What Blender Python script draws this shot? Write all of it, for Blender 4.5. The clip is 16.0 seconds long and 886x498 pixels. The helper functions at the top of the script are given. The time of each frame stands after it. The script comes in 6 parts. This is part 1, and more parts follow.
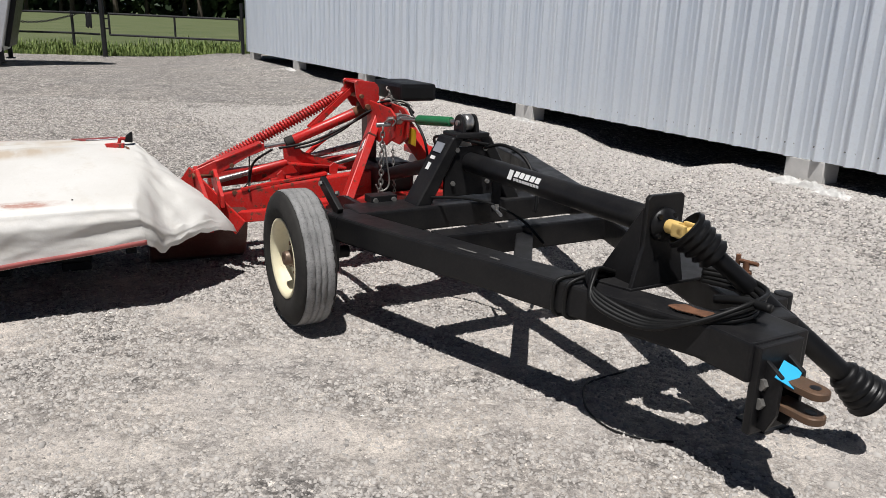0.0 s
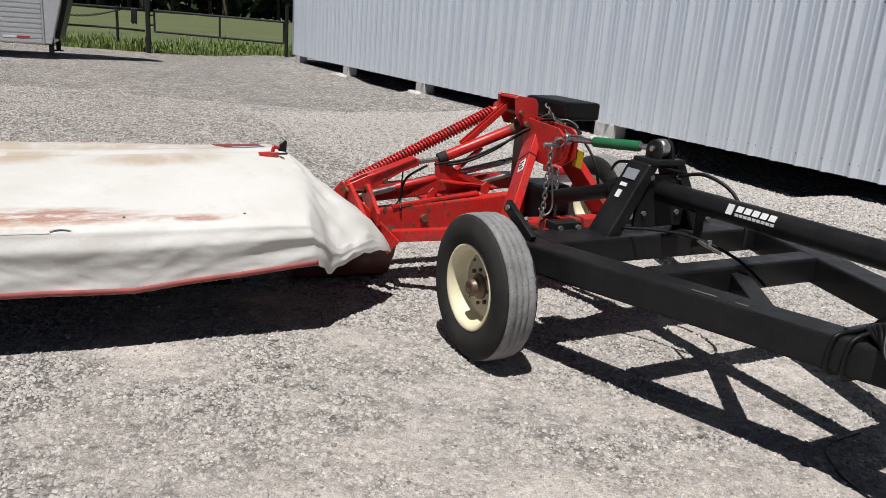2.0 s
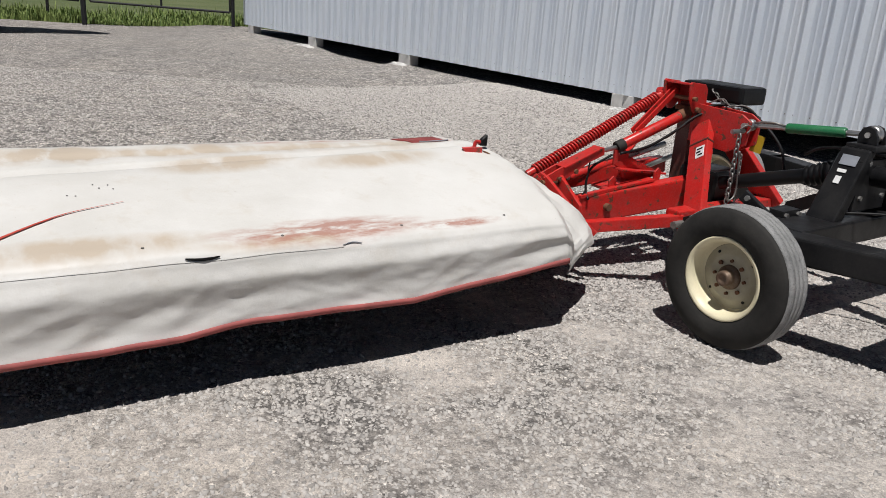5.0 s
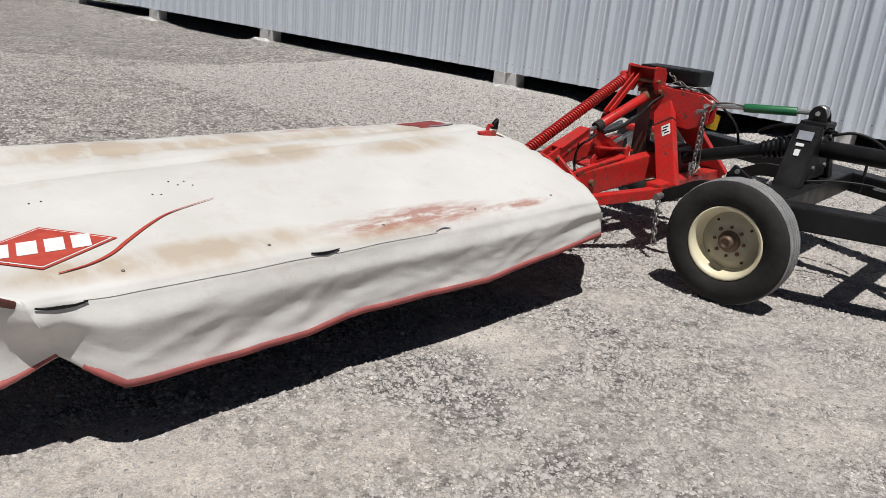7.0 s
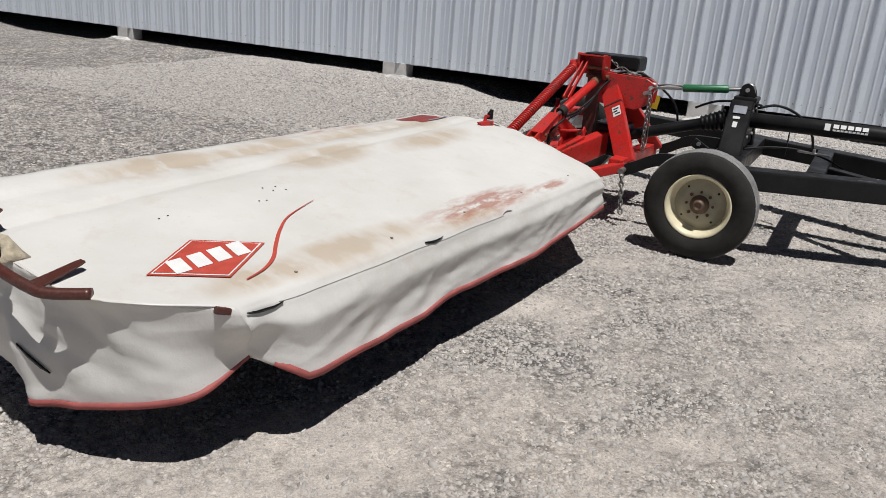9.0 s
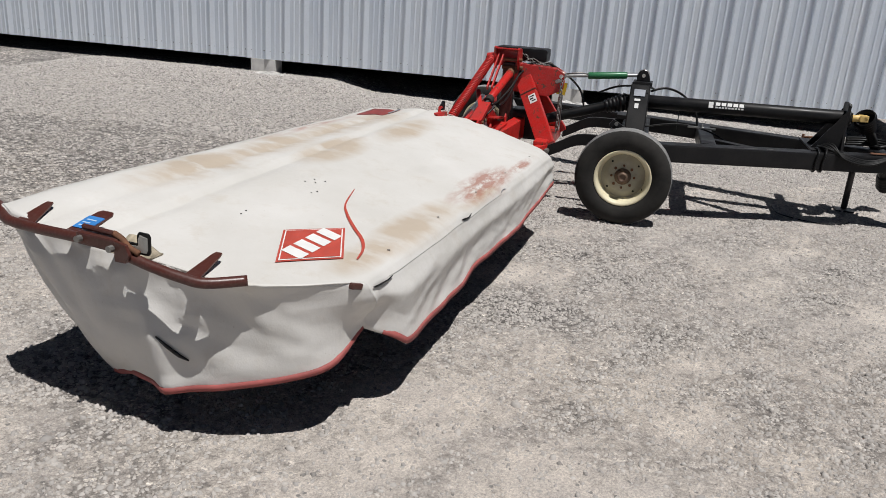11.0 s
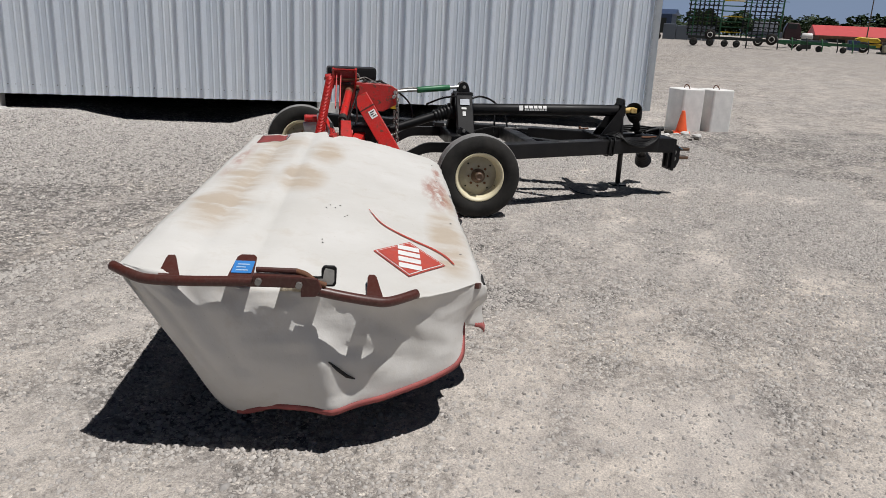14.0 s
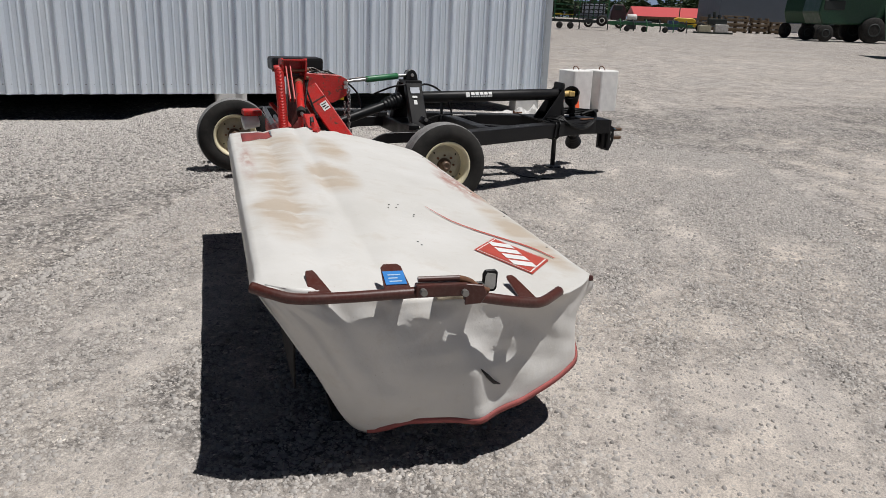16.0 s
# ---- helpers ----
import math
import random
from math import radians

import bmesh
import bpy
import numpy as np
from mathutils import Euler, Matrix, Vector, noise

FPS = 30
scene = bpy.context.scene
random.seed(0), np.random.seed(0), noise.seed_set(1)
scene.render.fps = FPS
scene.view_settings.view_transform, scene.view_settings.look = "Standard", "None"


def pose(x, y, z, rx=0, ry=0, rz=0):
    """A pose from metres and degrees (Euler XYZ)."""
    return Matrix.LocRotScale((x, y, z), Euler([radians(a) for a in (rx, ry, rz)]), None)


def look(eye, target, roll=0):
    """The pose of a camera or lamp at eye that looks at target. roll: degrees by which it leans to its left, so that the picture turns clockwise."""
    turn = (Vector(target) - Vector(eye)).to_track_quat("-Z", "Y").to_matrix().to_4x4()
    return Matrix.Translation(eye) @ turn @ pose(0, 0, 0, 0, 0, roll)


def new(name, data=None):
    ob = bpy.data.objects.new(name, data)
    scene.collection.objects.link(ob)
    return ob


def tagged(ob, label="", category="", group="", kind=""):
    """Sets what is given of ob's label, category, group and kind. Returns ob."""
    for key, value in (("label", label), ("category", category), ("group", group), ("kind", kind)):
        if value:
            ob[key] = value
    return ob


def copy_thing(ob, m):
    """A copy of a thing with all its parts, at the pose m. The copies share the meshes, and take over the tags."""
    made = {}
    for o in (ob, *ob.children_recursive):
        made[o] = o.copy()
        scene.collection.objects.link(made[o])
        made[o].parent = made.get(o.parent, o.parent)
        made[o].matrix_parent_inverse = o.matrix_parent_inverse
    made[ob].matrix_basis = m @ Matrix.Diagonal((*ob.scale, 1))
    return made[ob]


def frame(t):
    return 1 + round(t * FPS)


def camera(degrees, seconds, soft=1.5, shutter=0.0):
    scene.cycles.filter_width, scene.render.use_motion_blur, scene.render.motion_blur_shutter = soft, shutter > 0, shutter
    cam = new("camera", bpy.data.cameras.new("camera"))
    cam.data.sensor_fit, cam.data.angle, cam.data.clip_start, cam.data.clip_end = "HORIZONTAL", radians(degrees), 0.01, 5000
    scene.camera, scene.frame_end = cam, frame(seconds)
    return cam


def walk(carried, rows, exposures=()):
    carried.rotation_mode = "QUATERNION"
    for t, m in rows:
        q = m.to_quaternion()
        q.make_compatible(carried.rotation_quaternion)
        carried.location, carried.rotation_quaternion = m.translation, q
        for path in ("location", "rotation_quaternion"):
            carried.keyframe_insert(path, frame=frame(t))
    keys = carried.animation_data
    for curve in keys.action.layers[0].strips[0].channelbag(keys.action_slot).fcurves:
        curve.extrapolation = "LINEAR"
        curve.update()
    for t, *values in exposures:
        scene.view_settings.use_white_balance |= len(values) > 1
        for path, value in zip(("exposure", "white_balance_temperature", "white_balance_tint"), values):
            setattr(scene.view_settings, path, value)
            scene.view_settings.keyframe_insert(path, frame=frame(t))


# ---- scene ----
cam = camera(59.9, 16.0, soft=0.6)
PATH = [
    (0, (0.038, -0.02, 1.483), (0.02, 1.896, 0.908), 1.8),
    (0.5, (-0.07, 0.087, 1.482), (-0.12, 1.997, 0.889), 2.3),
    (1, (-0.327, 0.122, 1.482), (-0.383, 2.034, 0.898), 3.5),
    (1.5, (-0.557, 0.154, 1.471), (-0.607, 2.07, 0.902), 4.3),
    (2, (-0.829, 0.267, 1.45), (-0.871, 2.189, 0.897), 4.3),
    (2.5, (-1.063, 0.297, 1.44), (-1.08, 2.218, 0.884), 5.0),
    (3, (-1.371, 0.265, 1.451), (-1.332, 2.181, 0.878), 5.3),
    (3.5, (-1.58, 0.313, 1.435), (-1.483, 2.22, 0.84), 5.7),
    (4, (-1.822, 0.411, 1.457), (-1.733, 2.311, 0.837), 4.9),
    (4.5, (-2.062, 0.405, 1.455), (-1.955, 2.301, 0.827), 4.4),
    (4.7, (-2.188, 0.356, 1.477), (-2.057, 2.251, 0.854), 4.1),
    (7, (-3.449, 0.415, 1.485), (-2.811, 2.196, 0.834), 5.4),
    (7.5, (-3.69, 0.487, 1.462), (-2.997, 2.246, 0.81), 4.7),
    (8, (-3.918, 0.562, 1.479), (-3.134, 2.283, 0.828), 4.2),
    (8.5, (-4.237, 0.537, 1.488), (-3.321, 2.194, 0.842), 4.4),
    (9, (-4.48, 0.545, 1.493), (-3.465, 2.142, 0.845), 4.3),
    (9.2, (-4.564, 0.573, 1.484), (-3.519, 2.15, 0.834), 4.2),
    (11.3, (-5.544, 0.849, 1.501), (-4.134, 2.118, 0.868), 3.4),
    (11.5, (-5.624, 0.915, 1.51), (-4.186, 2.154, 0.879), 2.9),
    (12, (-5.881, 1.052, 1.508), (-4.336, 2.161, 0.89), 2.7),
    (12.5, (-6.17, 1.178, 1.533), (-4.54, 2.161, 0.92), 2.7),
    (13, (-6.299, 1.327, 1.517), (-4.611, 2.221, 0.925), 2.2),
    (13.5, (-6.405, 1.568, 1.518), (-4.651, 2.339, 0.944), 1.9),
    (14, (-6.594, 1.826, 1.521), (-4.781, 2.45, 0.953), 2.7),
    (14.5, (-6.702, 2.045, 1.533), (-4.855, 2.552, 0.957), 3.4),
    (15, (-6.655, 2.292, 1.511), (-4.789, 2.708, 0.924), 3.2),
    (15.5, (-6.657, 2.526, 1.519), (-4.776, 2.852, 0.922), 2.7),
    (16, (-6.741, 2.822, 1.504), (-4.844, 3.055, 0.915), 2.2),
]
walk(cam, [(t, look(eye, target, roll)) for t, eye, target, roll in PATH], exposures=[(0, 0.11), (1.5, 0.10), (3.0, 0.04), (4.5, -0.01), (7, -0.06), (9, -0.12), (13, -0.15), (16, -0.18)])

# ---- light ----
SUN_TO = Vector((-0.06, -0.345, 1.0)).normalized()   # towards the sun
sun = new("sun", bpy.data.lights.new("sun", "SUN"))
sun.data.energy, sun.data.angle, sun.data.color = 4.8, radians(0.53), (1.0, 0.978, 0.962)
sun.matrix_world = look(SUN_TO * 40, (0, 0, 0))
world = bpy.data.worlds.new("sky")
scene.world = world
world.use_nodes = True
wt = world.node_tree
sky = wt.nodes.new("ShaderNodeTexSky")
sky.sky_type, sky.sun_disc = "NISHITA", False
sky.ozone_density, sky.dust_density, sky.altitude = 1.5, 1.6, 200
sky.sun_elevation = math.asin(SUN_TO.z)
sky.sun_rotation = math.atan2(SUN_TO.x, SUN_TO.y)
tint = wt.nodes.new("ShaderNodeMix")
tint.data_type, tint.blend_type = "RGBA", "MULTIPLY"
tint.inputs["Factor"].default_value = 1.0
tint.inputs[7].default_value = (0.74, 0.97, 1.42, 1)
wt.links.new(sky.outputs[0], tint.inputs[6])
wt.links.new(tint.outputs[2], wt.nodes["Background"].inputs[0])
wt.nodes["Background"].inputs[1].default_value = 0.0065


# ---- materials ----
class Graph:
    """Small helper round a node tree."""

    def __init__(self, name):
        self.mat = bpy.data.materials.new(name)
        self.mat.use_nodes = True
        self.t = self.mat.node_tree
        self.bsdf = self.t.nodes["Principled BSDF"]
        self.coord = self.t.nodes.new("ShaderNodeTexCoord").outputs["Object"]

    def put(self, sock, value):
        if isinstance(value, bpy.types.NodeSocket):
            self.t.links.new(value, sock)
        else:
            if isinstance(value, tuple) and len(value) == 3 and len(sock.default_value) == 4:
                value = (*value, 1)
            sock.default_value = value

    def noise(self, scale, detail=4, rough=0.55, coord=None, out="Fac", stretch=None):
        n = self.t.nodes.new("ShaderNodeTexNoise")
        c = coord or self.coord
        if stretch:
            m = self.t.nodes.new("ShaderNodeMapping")
            m.inputs["Scale"].default_value = stretch
            self.t.links.new(c, m.inputs["Vector"])
            c = m.outputs[0]
        self.t.links.new(c, n.inputs["Vector"])
        n.inputs["Scale"].default_value, n.inputs["Detail"].default_value, n.inputs["Roughness"].default_value = scale, detail, rough
        return n.outputs[out]

    def voronoi(self, scale, out="Distance", feature="F1", coord=None):
        n = self.t.nodes.new("ShaderNodeTexVoronoi")
        n.feature = feature
        self.t.links.new(coord or self.coord, n.inputs["Vector"])
        n.inputs["Scale"].default_value = scale
        return n.outputs[out]

    def ramp(self, fac, a, b, c0=0.0, c1=1.0):
        n = self.t.nodes.new("ShaderNodeMapRange")
        n.clamp = True
        self.put(n.inputs[0], fac)
        for k, v in ((1, a), (2, b), (3, c0), (4, c1)):
            n.inputs[k].default_value = v
        return n.outputs[0]

    def math(self, op, a, b=0.0):
        n = self.t.nodes.new("ShaderNodeMath")
        n.operation = op
        self.put(n.inputs[0], a)
        self.put(n.inputs[1], b)
        return n.outputs[0]

    def mix(self, fac, a, b, blend="MIX"):
        n = self.t.nodes.new("ShaderNodeMix")
        n.data_type, n.blend_type = "RGBA", blend
        self.put(n.inputs["Factor"], fac)
        self.put(n.inputs[6], a)
        self.put(n.inputs[7], b)
        return n.outputs[2]

    def blob(self, centre, size, coord=None):
        """1 inside an ellipsoid round centre, fading out to 0 at its rim."""
        m = self.t.nodes.new("ShaderNodeMapping")
        m.vector_type = "TEXTURE"
        m.inputs["Location"].default_value, m.inputs["Scale"].default_value = centre, size
        self.t.links.new(coord or self.coord, m.inputs["Vector"])
        g = self.t.nodes.new("ShaderNodeTexGradient")
        g.gradient_type = "SPHERICAL"
        self.t.links.new(m.outputs[0], g.inputs[0])
        return g.outputs["Fac"]

    def bump(self, height, strength=0.3, distance=0.01):
        b = self.t.nodes.new("ShaderNodeBump")
        b.inputs["Strength"].default_value, b.inputs["Distance"].default_value = strength, distance
        self.put(b.inputs["Height"], height)
        self.t.links.new(b.outputs[0], self.bsdf.inputs["Normal"])

    def done(self, color=None, rough=None, metal=None):
        for key, v in (("Base Color", color), ("Roughness", rough), ("Metallic", metal)):
            if v is not None:
                self.put(self.bsdf.inputs[key], v)
        return self.mat


def paint(name, base, worn, rough=0.4, scale=9.0, amount=0.35, chips=0.0, chip=(0.25, 0.12, 0.07), metal=0.0, dust=0.25, sheen=0.5):
    """Paint or plastic with uneven wear, dust and a few chips."""
    g = Graph(name)
    big, fine = g.noise(scale, 5, 0.6), g.noise(scale * 11, 3, 0.6)
    c = g.mix(g.ramp(big, 0.42, 0.72, 0, amount), base, worn)
    c = g.mix(g.ramp(fine, 0.45, 0.75, 0, dust), c, (0.42, 0.39, 0.35))
    if chips:
        c = g.mix(g.ramp(g.noise(scale * 2.6, 6, 0.7), 0.74 - chips, 0.76 - chips), c, chip)
    g.bump(fine, 0.12, 0.003)
    g.bsdf.inputs["Specular IOR Level"].default_value = sheen
    return g.done(c, g.ramp(big, 0.3, 0.7, rough - 0.1, rough + 0.15), metal)


def plain(name, color, rough=0.5, metal=0.0, vary=0.25, scale=14.0, bump=0.1, sheen=0.5):
    g = Graph(name)
    g.bsdf.inputs["Specular IOR Level"].default_value = sheen
    n = g.noise(scale, 5, 0.6)
    dark = tuple(v * (1 - vary) for v in color)
    g.bump(g.noise(scale * 9, 3), bump, 0.004)
    return g.done(g.mix(g.ramp(n, 0.3, 0.7), dark, color), g.ramp(n, 0.3, 0.7, max(rough - 0.08, 0.05), min(rough + 0.1, 1)), metal)


def gravel():
    """Crushed limestone: angular chips where it lies loose, with the shade in their gaps painted dark, packed pale dust
    where it is driven on.
    """
    g = Graph("crushed_limestone")
    at = g.t.nodes.new("ShaderNodeAttribute")
    at.attribute_name = "stony"
    loose = g.math("ADD", at.outputs["Fac"], g.math("MULTIPLY", g.math("SUBTRACT", g.noise(2.6, 8, 0.78), 0.5), 1.7))
    loose = g.ramp(g.math("ADD", loose, g.math("MULTIPLY", g.math("SUBTRACT", g.noise(14, 5, 0.8), 0.5), 1.7)), 0.10, 0.92)
    warp = g.noise(55, 3, 0.6, out="Color")
    bent = g.t.nodes.new("ShaderNodeVectorMath")
    bent.operation = "MULTIPLY_ADD"
    g.t.links.new(warp, bent.inputs[0])
    bent.inputs[1].default_value = (0.013, 0.013, 0.013)
    g.t.links.new(g.coord, bent.inputs[2])
    where = bent.outputs[0]
    height = None
    dust = g.mix(g.ramp(g.noise(0.35, 5, 0.6), 0.36, 0.64), (0.580, 0.538, 0.503), (0.602, 0.543, 0.490))
    dust = g.mix(g.ramp(g.noise(5.5, 6, 0.75), 0.40, 0.62), g.mix(1.0, dust, (0.86, 0.86, 0.865), "MULTIPLY"), g.mix(1.0, dust, (1.10, 1.095, 1.08), "MULTIPLY"))
    dust = g.mix(g.ramp(g.noise(105, 5, 0.85), 0.40, 0.60), g.mix(1.0, dust, (0.68, 0.68, 0.685), "MULTIPLY"), g.mix(1.0, dust, (1.18, 1.175, 1.16), "MULTIPLY"))
    tone = g.mix(g.ramp(g.noise(0.6, 5, 0.65), 0.38, 0.62), (0.480, 0.457, 0.437), (0.540, 0.502, 0.466))
    c = tone
    for scale, deep in ((20, 0.9), (41, 1.0), (85, 0.95)):
        sep = g.t.nodes.new("ShaderNodeSeparateColor")
        g.t.links.new(g.voronoi(scale, "Color", coord=where), sep.inputs[0])
        d = g.voronoi(scale, coord=where)
        c = g.mix(g.ramp(sep.outputs[0], 0.05, 0.95), g.mix(1.0, c, (0.68, 0.68, 0.685), "MULTIPLY"), g.mix(1.0, c, (1.34, 1.335, 1.32), "MULTIPLY"))
        # shade between the chips, put into the colour along the cell borders
        gap_shade = g.math("MULTIPLY", g.ramp(d, 0.38, 0.64, 0.0, deep), g.ramp(sep.outputs[1], 0.15, 0.75))
        c = g.mix(gap_shade, c, (0.115, 0.107, 0.100))
        h = g.math("MULTIPLY", g.math("MULTIPLY", d, -26.0 / scale), g.ramp(sep.outputs[2], 0.0, 1.0, 0.4, 1.3))
        height = h if height is None else g.math("ADD", height, h)
    # a few single chips pressed into the dust
    sep = g.t.nodes.new("ShaderNodeSeparateColor")
    g.t.links.new(g.voronoi(40, "Color", coord=where), sep.inputs[0])
    lone = g.math("MULTIPLY", g.ramp(sep.outputs[0], 0.80, 0.84), g.ramp(g.voronoi(40, coord=where), 0.34, 0.26))
    dust = g.mix(lone, dust, g.mix(g.ramp(sep.outputs[1], 0.2, 0.8), (0.22, 0.21, 0.20), (0.46, 0.44, 0.41)))
    clod = g.noise(21, 5, 0.85)
    c = g.mix(g.ramp(clod, 0.40, 0.62), g.mix(1.0, c, (0.66, 0.66, 0.665), "MULTIPLY"), g.mix(1.0, c, (1.26, 1.25, 1.23), "MULTIPLY"))
    c = g.mix(loose, dust, c)
    drift = g.noise(1.5, 6, 0.7)
    c = g.mix(g.ramp(drift, 0.36, 0.64), g.mix(1.0, c, (0.87, 0.872, 0.88), "MULTIPLY"), g.mix(1.0, c, (1.10, 1.09, 1.07), "MULTIPLY"))
    fine = g.math("MULTIPLY", g.noise(95, 5, 0.85), 0.55)
    g.bump(g.math("ADD", g.math("MULTIPLY", height, g.ramp(loose, 0, 1, 0.12, 1.0)), g.math("ADD", fine, g.math("MULTIPLY", g.noise(5.5, 6, 0.75), 0.8))), 0.8, 0.014)
    return g.done(c, 0.95)


def stone():
    g = Graph("gravel_stone")
    r = g.t.nodes.new("ShaderNodeNewGeometry").outputs["Random Per Island"]
    c = g.mix(r, (0.29, 0.276, 0.262), (0.49, 0.461, 0.430))
    c = g.mix(g.ramp(r, 0.975, 0.98, 0, 0.6), c, (0.60, 0.57, 0.53))
    c = g.mix(g.ramp(r, 0.05, 0.04, 0, 0.7), c, (0.17, 0.16, 0.15))
    c = g.mix(g.ramp(g.noise(60, 3), 0.4, 0.7, 0, 0.3), c, (0.47, 0.42, 0.37))
    return g.done(c, 0.9)


def siding():
    g = Graph("galvanised_siding")
    streak = g.noise(3.0, 4, 0.6, stretch=(1, 1, 0.06))
    spot = g.noise(40, 3)
    c = g.mix(g.ramp(streak, 0.35, 0.7), (0.81, 0.875, 0.945), (0.89, 0.94, 0.985))
    c = g.mix(g.ramp(spot, 0.5, 0.8, 0, 0.25), c, (0.68, 0.69, 0.71))
    g.bump(g.noise(1.6, 2, stretch=(1, 1, 0.4)), 0.05, 0.02)
    return g.done(c, g.ramp(streak, 0.3, 0.7, 0.40, 0.50), 0.62)


def canvas():
    """White vinyl deck cover: grime, rust bleeding and scuffs. Object axes: x along the deck, y front to back."""
    g = Graph("white_vinyl_cover")
    big, mid, fine = g.noise(2.2, 5, 0.6), g.noise(7, 6, 0.7), g.noise(55, 4, 0.6)
    c = g.mix(g.ramp(big, 0.35, 0.7), (0.585, 0.570, 0.535), (0.66, 0.648, 0.62))
    c = g.mix(g.ramp(mid, 0.55, 0.75, 0, 0.35), c, (0.47, 0.41, 0.33))
    streaky = g.noise(5, 5, 0.58, stretch=(1.5, 0.7, 1))
    tan = None
    for centre, size in (((2.2, 1.02, 0.73), (0.30, 0.20, 0.3)), ((1.75, 1.05, 0.73), (0.34, 0.18, 0.3)), ((1.2, 1.08, 0.72), (0.40, 0.17, 0.3)), ((0.55, 1.08, 0.7), (0.55, 0.15, 0.3)),
                         ((1.95, 0.72, 0.72), (0.40, 0.13, 0.3)), ((1.25, 0.80, 0.7), (0.36, 0.15, 0.3)), ((0.60, 0.085, 0.58), (0.55, 0.11, 0.2)), ((0.15, 0.10, 0.58), (0.25, 0.09, 0.2)), ((0.62, 1.11, 0.7), (0.22, 0.16, 0.3)), ((1.43, 0.84, 0.7), (0.22, 0.10, 0.3)), ((1.3, 0.02, 0.58), (0.4, 0.04, 0.2))):
        b = g.blob(centre, size)
        tan = b if tan is None else g.math("ADD", tan, b)
    tan = g.math("MULTIPLY", g.math("MULTIPLY", tan, 1.6), g.ramp(streaky, 0.32, 0.72))
    c = g.mix(g.math("MINIMUM", tan, 0.60), c, (0.41, 0.30, 0.185))
    red = g.math("ADD", g.blob((1.48, 0.070, 0.58), (0.52, 0.100, 0.2)), g.math("ADD", g.blob((2.05, 0.035, 0.59), (0.25, 0.035, 0.2)), g.math("ADD", g.blob((2.50, 1.10, 0.74), (0.12, 0.14, 0.3)), g.math("MULTIPLY", g.blob((1.75, 1.20, 0.72), (0.75, 0.055, 0.3)), 0.45))))
    red = g.math("MULTIPLY", g.math("MULTIPLY", red, 2.2), g.ramp(g.noise(7, 6, 0.72, stretch=(0.75, 2.6, 1)), 0.40, 0.68))
    c = g.mix(g.math("MINIMUM", red, 0.78), c, (0.34, 0.135, 0.09))
    grime = g.math("MULTIPLY", g.blob((1.1, 0.0, 0.42), (2.0, 0.12, 0.16)), g.ramp(g.noise(6, 5, 0.7, stretch=(1, 1, 2)), 0.45, 0.7))
    c = g.mix(g.math("MINIMUM", g.math("MULTIPLY", grime, 0.8), 0.28), c, (0.40, 0.385, 0.34))
    c = g.mix(g.ramp(g.noise(120, 2), 0.72, 0.78, 0, 0.5), c, (0.3, 0.24, 0.2))
    g.bump(g.math("ADD", g.math("MULTIPLY", mid, 1.0), g.math("MULTIPLY", fine, 0.04)), 0.13, 0.03)
    return g.done(c, g.ramp(mid, 0.3, 0.7, 0.42, 0.6))


def rubber():
    g = Graph("worn_tyre_rubber")
    n, f = g.noise(6, 5, 0.65), g.noise(70, 4)
    c = g.mix(g.ramp(n, 0.35, 0.7), (0.016, 0.0155, 0.015), (0.036, 0.034, 0.031))
    g.bump(f, 0.25, 0.004)
    g.bsdf.inputs["Specular IOR Level"].default_value = 0.25
    return g.done(c, 0.85)


def tread():
    g = Graph("dusty_tread")
    n, f = g.noise(9, 5, 0.65), g.noise(120, 4, 0.7)
    c = g.mix(g.ramp(n, 0.3, 0.7), (0.25, 0.25, 0.247), (0.40, 0.395, 0.388))
    c = g.mix(g.ramp(f, 0.55, 0.7, 0, 0.7), c, (0.07, 0.07, 0.07))
    crack = g.ramp(g.voronoi(70), 0.0, 0.05)
    c = g.mix(crack, c, g.mix(1.0, c, (0.75, 0.75, 0.75), "MULTIPLY"))
    g.bump(g.math("ADD", f, g.noise(28, 5, 0.7)), 0.8, 0.006)
    return g.done(c, 0.9)


def grass_mat(name, a, b):
    g = Graph(name)
    r = g.t.nodes.new("ShaderNodeNewGeometry").outputs["Random Per Island"]
    return g.done(g.mix(r, a, b), 0.7)


GRAVEL, STONE, SIDING, CANVAS, RUBBER, TREAD = gravel(), stone(), siding(), canvas(), rubber(), tread()
BLACK = paint("black_frame_paint", (0.0105, 0.0105, 0.0115), (0.020, 0.019, 0.0185), 0.40, 8, 0.7, 0.025, (0.07, 0.05, 0.04), dust=0.012, sheen=0.2)
BLACKPLASTIC = plain("black_plastic", (0.0065, 0.0065, 0.007), 0.42, 0, 0.3, sheen=0.28)
HOSE = plain("black_hose", (0.006, 0.006, 0.006), 0.5, 0, 0.3, sheen=0.3)
RED = paint("faded_red_paint", (0.53, 0.014, 0.011), (0.36, 0.022, 0.018), 0.38, 8, 0.9, 0.15, (0.13, 0.05, 0.03), dust=0.09)
REDEDGE = plain("red_hem_binding", (0.41, 0.105, 0.095), 0.7, 0, 0.45, 9)
GREEN = paint("green_turnbuckle_paint", (0.012, 0.14, 0.05), (0.03, 0.17, 0.07), 0.4, 12, 0.5, 0.03, dust=0.08)
CREAM = paint("cream_rim_paint", (0.72, 0.66, 0.46), (0.58, 0.50, 0.33), 0.45, 10, 0.7, 0.05, (0.22, 0.13, 0.07), dust=0.15)
